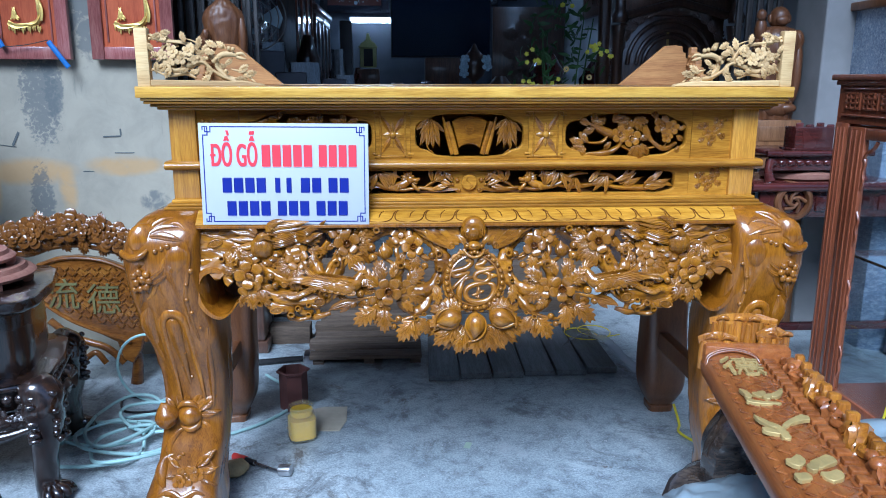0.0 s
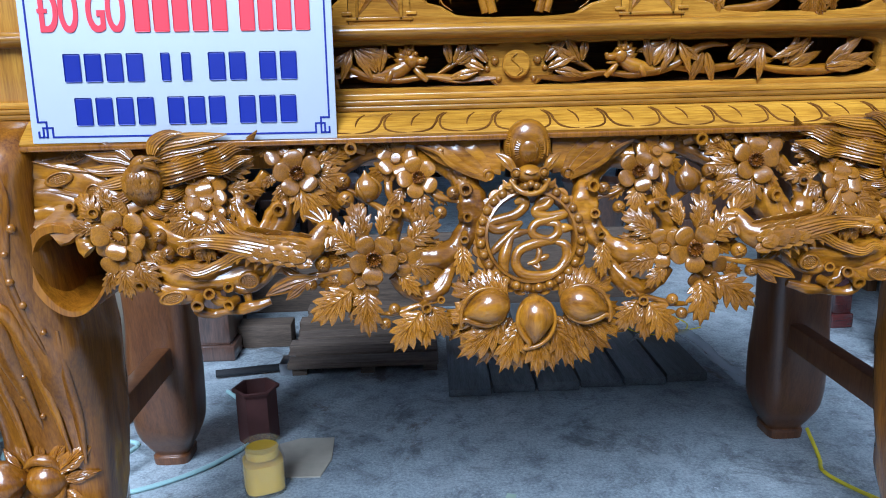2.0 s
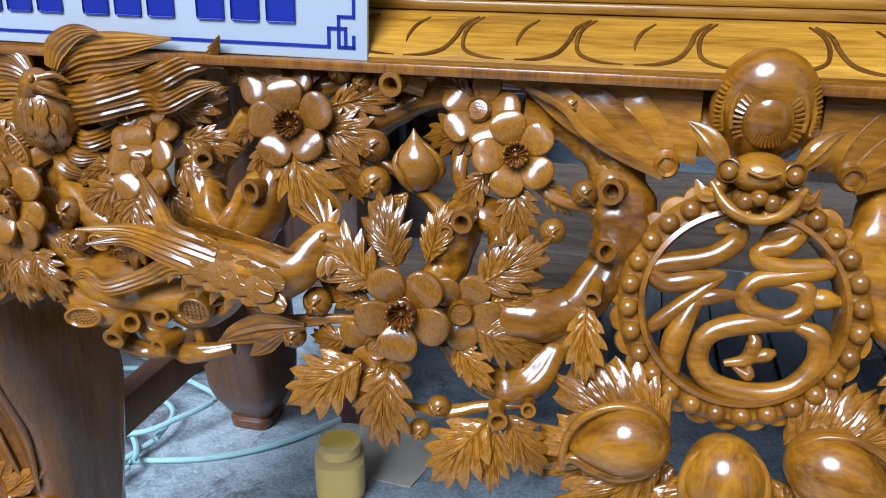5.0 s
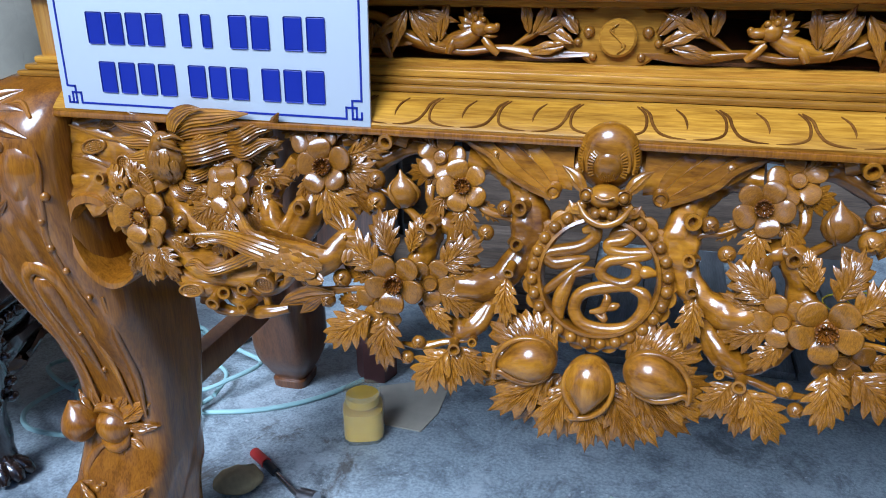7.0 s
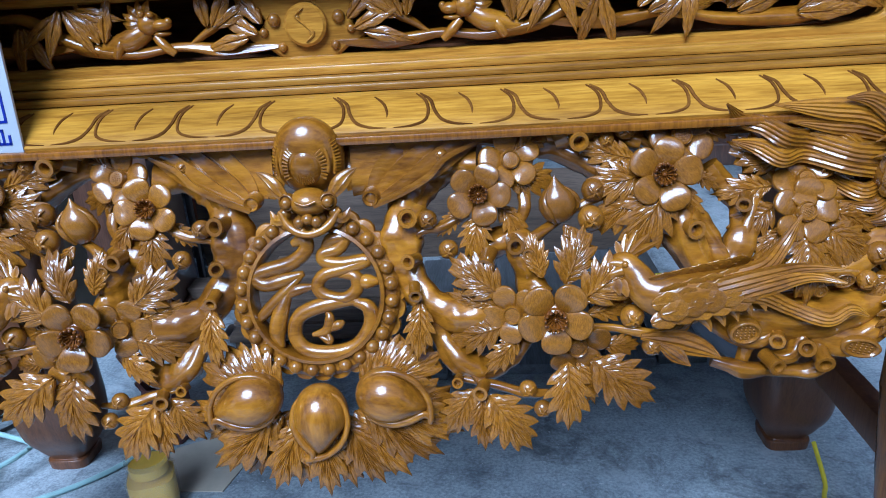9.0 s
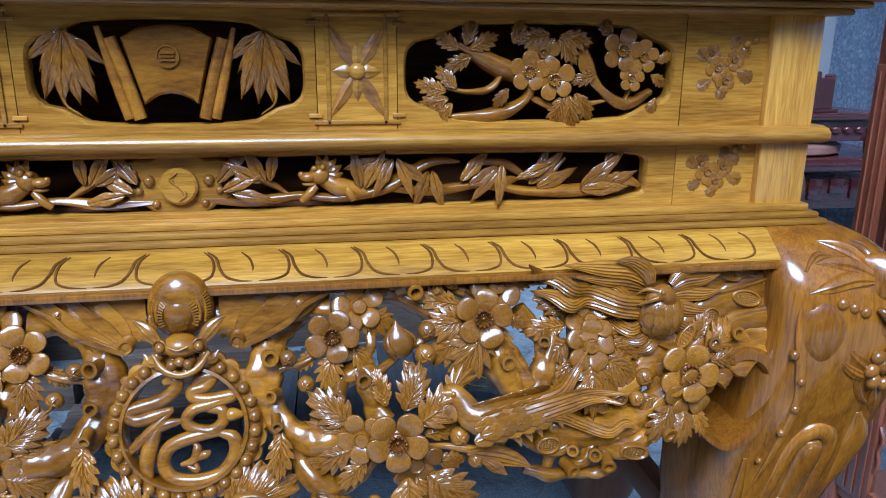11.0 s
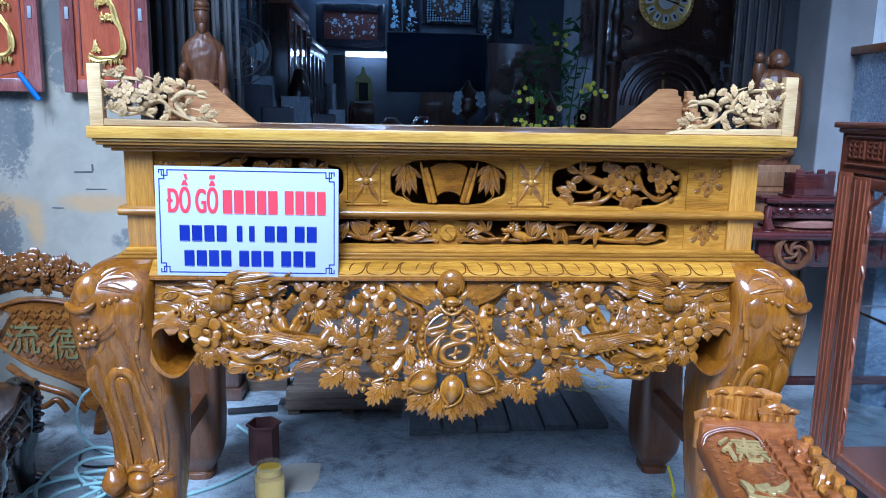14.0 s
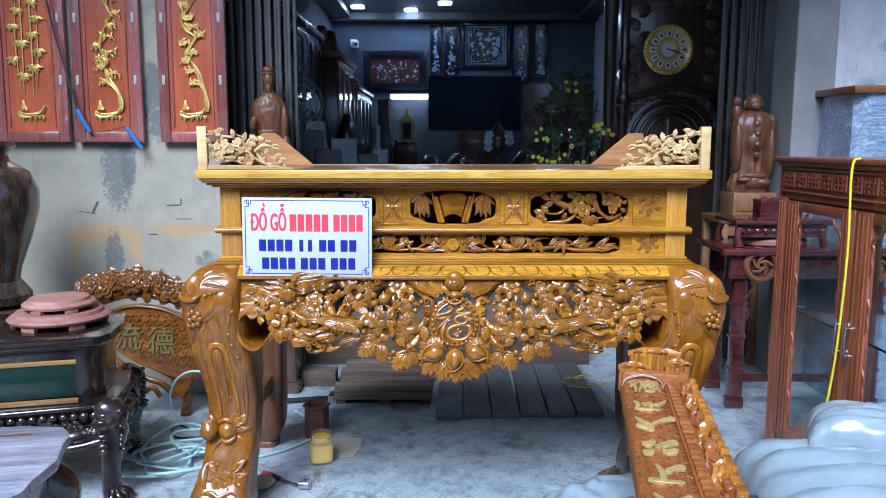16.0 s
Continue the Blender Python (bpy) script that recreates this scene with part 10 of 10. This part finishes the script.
# smaller things in the shop: red post, fan, camera, wrapped chair backs, statues on the cabinets
rp = thing("red_post", "narrow dull red wooden post beside the folding gate", "post")
part("post", B(-1.02, -0.99, 2.2, 2.24, 0.0, 3.4, 0.004), REDW, rp)
fan2 = thing("standing_fan", "grey standing fan with round wire guard in the shop", "fan", m=pose(-0.96, 2.30, 0.12))
part("pole", lathe(bmesh.new(), [(0.16, -0.12), (0.16, -0.10), (0.02, 0.0), (0.014, 1.2), (0.014, 1.5)], n=16), GREYSLAT, fan2)
for r in (0.17, 0.13, 0.09, 0.05):
    part("guard_ring", tube(bmesh.new(), [(r * math.cos(a), -0.05, 1.52 + r * math.sin(a)) for a in (2 * math.pi * k / 24 for k in range(25))], 0.0035, 6, 1), GREYSLAT, fan2)
for k in range(3):
    a = 2 * math.pi * k / 3
    part("blade", slab(bmesh.new(), [(0.02 * math.cos(a), 1.52 + 0.02 * math.sin(a)), (0.14 * math.cos(a + 0.5), 1.52 + 0.14 * math.sin(a + 0.5)), (0.15 * math.cos(a), 1.52 + 0.15 * math.sin(a)), (0.14 * math.cos(a - 0.4), 1.52 + 0.14 * math.sin(a - 0.4))], -0.03, -0.022, 0.001), plain("grey_blue_plastic", (0.2, 0.26, 0.3), 0.4) if k == 0 else bpy.data.materials["grey_blue_plastic"], fan2)
part("motor", lathe_y(bmesh.new(), [(0.04, 0.06), (0.045, 0.0), (0.03, -0.06), (0.0001, -0.065)], 16, (0, 0, 1.52)), GREYSLAT, fan2)
cctv = thing("security_camera", "white dome security camera on the shop wall", "camera", m=pose(-1.45, 9.3, 2.98))
part("mount", B(-0.05, 0.05, 0.0, 0.28, -0.05, 0.05, 0.01), bpy.data.materials["white_batten"], cctv)
part("dome", blob(bmesh.new(), (0.03, -0.05, -0.02), (0.05, 0.05, 0.05), None, 18, 12), bpy.data.materials["white_batten"], cctv)
part("lens", blob(bmesh.new(), (0.05, -0.085, -0.035), (0.025, 0.025, 0.025), None, 14, 10), BLACKP, cctv)
FILMG = wood("creased_grey_film", (0.012, 0.013, 0.016), (0.032, 0.035, 0.042), (0.15, 0.16, 0.19), "z", rough=0.25, coat=0.6, scale=0.7, bump=0.6)
for x, y, z0, w, h, r in ((-0.92, 4.2, 0.9, 0.34, 0.55, 12), (-0.62, 4.4, 0.85, 0.22, 0.50, 8), (-1.12, 4.0, 0.9, 0.26, 0.70, 20), (-0.78, 5.4, 0.95, 0.16, 0.65, 0)):
    wc = thing("wrapped_chair_back", "upright chair back wrapped in creased grey film", "chair back", "wrapped chair backs in the shop", m=pose(x, y, 0, 0, 0, r))
    _bm = bmesh.new()
    loft(_bm, [[(w / 2 * q[0] * (1 - 0.25 * (k > 8)) + 0.008 * noise.noise(Vector((k, i, r))), 0.05 * q[1] + 0.008 * noise.noise(Vector((k, i, 9))) + 0.02 * k, z) for i, q in enumerate(sq_ring(1, 0, 7.0, 24))] for k, z in enumerate([(z0 + h) * j / 10 for j in range(11)])])
    part("film", _bm, FILMG, wc, sharp=40)
for x, y, z, h in ((-1.40, 3.9, 2.471, 0.34), (-1.35, 5.6, 2.351, 0.30), (-1.35, 6.2, 2.351, 0.34), (-1.35, 7.4, 2.151, 0.34), (-1.35, 8.2, 2.151, 0.28)):
    figure("statue", "small dark carved figure on top of a cabinet", pose(x, y, z), [(0.0, 0, 0, 0.10, 0.09), (h * 0.15, 0, 0, 0.09, 0.08), (h * 0.5, 0, 0, 0.10, 0.09), (h * 0.8, 0, 0, 0.06, 0.06), (h, 0, 0, 0.03, 0.03)], [((0.03, -0.03, h * 0.8), (0.05, 0.05, 0.06)), ((-0.05, -0.03, h * 0.55), (0.05, 0.05, 0.07))], GREENV if y < 4 else MAROON)

# low dark shelf and carved screen against the back wall
bs = thing("shop_shelf", "low dark shelf with small dark ornaments at the back", "shelf")
part("body", B(-1.78, -0.66, 9.0, 9.5, 0.0, 1.0, 0.01), DARKW, bs)
part("top", B(-1.78, -0.64, 8.97, 9.52, 1.0, 1.058, 0.008), DARKW, bs)
for k in range(7):
    figure("statue", "small dark carved figure on the back shelf", pose(-1.68 + 0.15 * k, 9.2 + 0.06 * (k % 2), 1.059), [(0.0, 0, 0, 0.07, 0.06), (0.08, 0, 0, 0.06, 0.05), (0.25 + 0.06 * (k % 3), 0, 0, 0.065, 0.05), (0.42 + 0.07 * (k % 3), 0, 0, 0.03, 0.03)], [((0.02, -0.03, 0.3), (0.04, 0.04, 0.08))], DARKW if k % 2 else MAROON)
cs = thing("carved_screen", "large dark carved wooden screen against the back wall", "screen")
part("frame", B(1.22, 2.30, 9.40, 9.46, 0.0, 2.36, 0.01), DARKW, cs)
for k in range(24):
    part("relief_leaf", bpy.data.meshes["dark_leaf"], DARKW, cs, m=facing(1.36 + 0.2 * (k % 5), 9.38, 0.9 + 0.28 * (k // 5), 0.26, 71 * k, depth=0.15))
for k in range(16):
    a = math.pi * k / 15
    part("carved_leaf", bpy.data.meshes["dark_leaf"], DARKW, clock, m=facing(0.02 + 0.36 * math.cos(a), -0.125, 1.42 + 0.36 * math.sin(a), 0.11, math.degrees(a) + 60, depth=0.08))
for k in range(14):
    part("carved_leaf", bpy.data.meshes["dark_leaf"], DARKW, clock, m=facing(-0.30 + 0.055 * k, -0.13, 2.50 + 0.04 * math.sin(1.4 * k), 0.12, 47 * k, depth=0.1))
for sx in (-0.25, 0.33):
    for k in range(7):
        part("carved_leaf", bpy.data.meshes["dark_leaf"], DARKW, clock, m=facing(sx, -0.13, 1.85 + 0.1 * k, 0.12, 90 + 40 * (-1) ** k, depth=0.1))
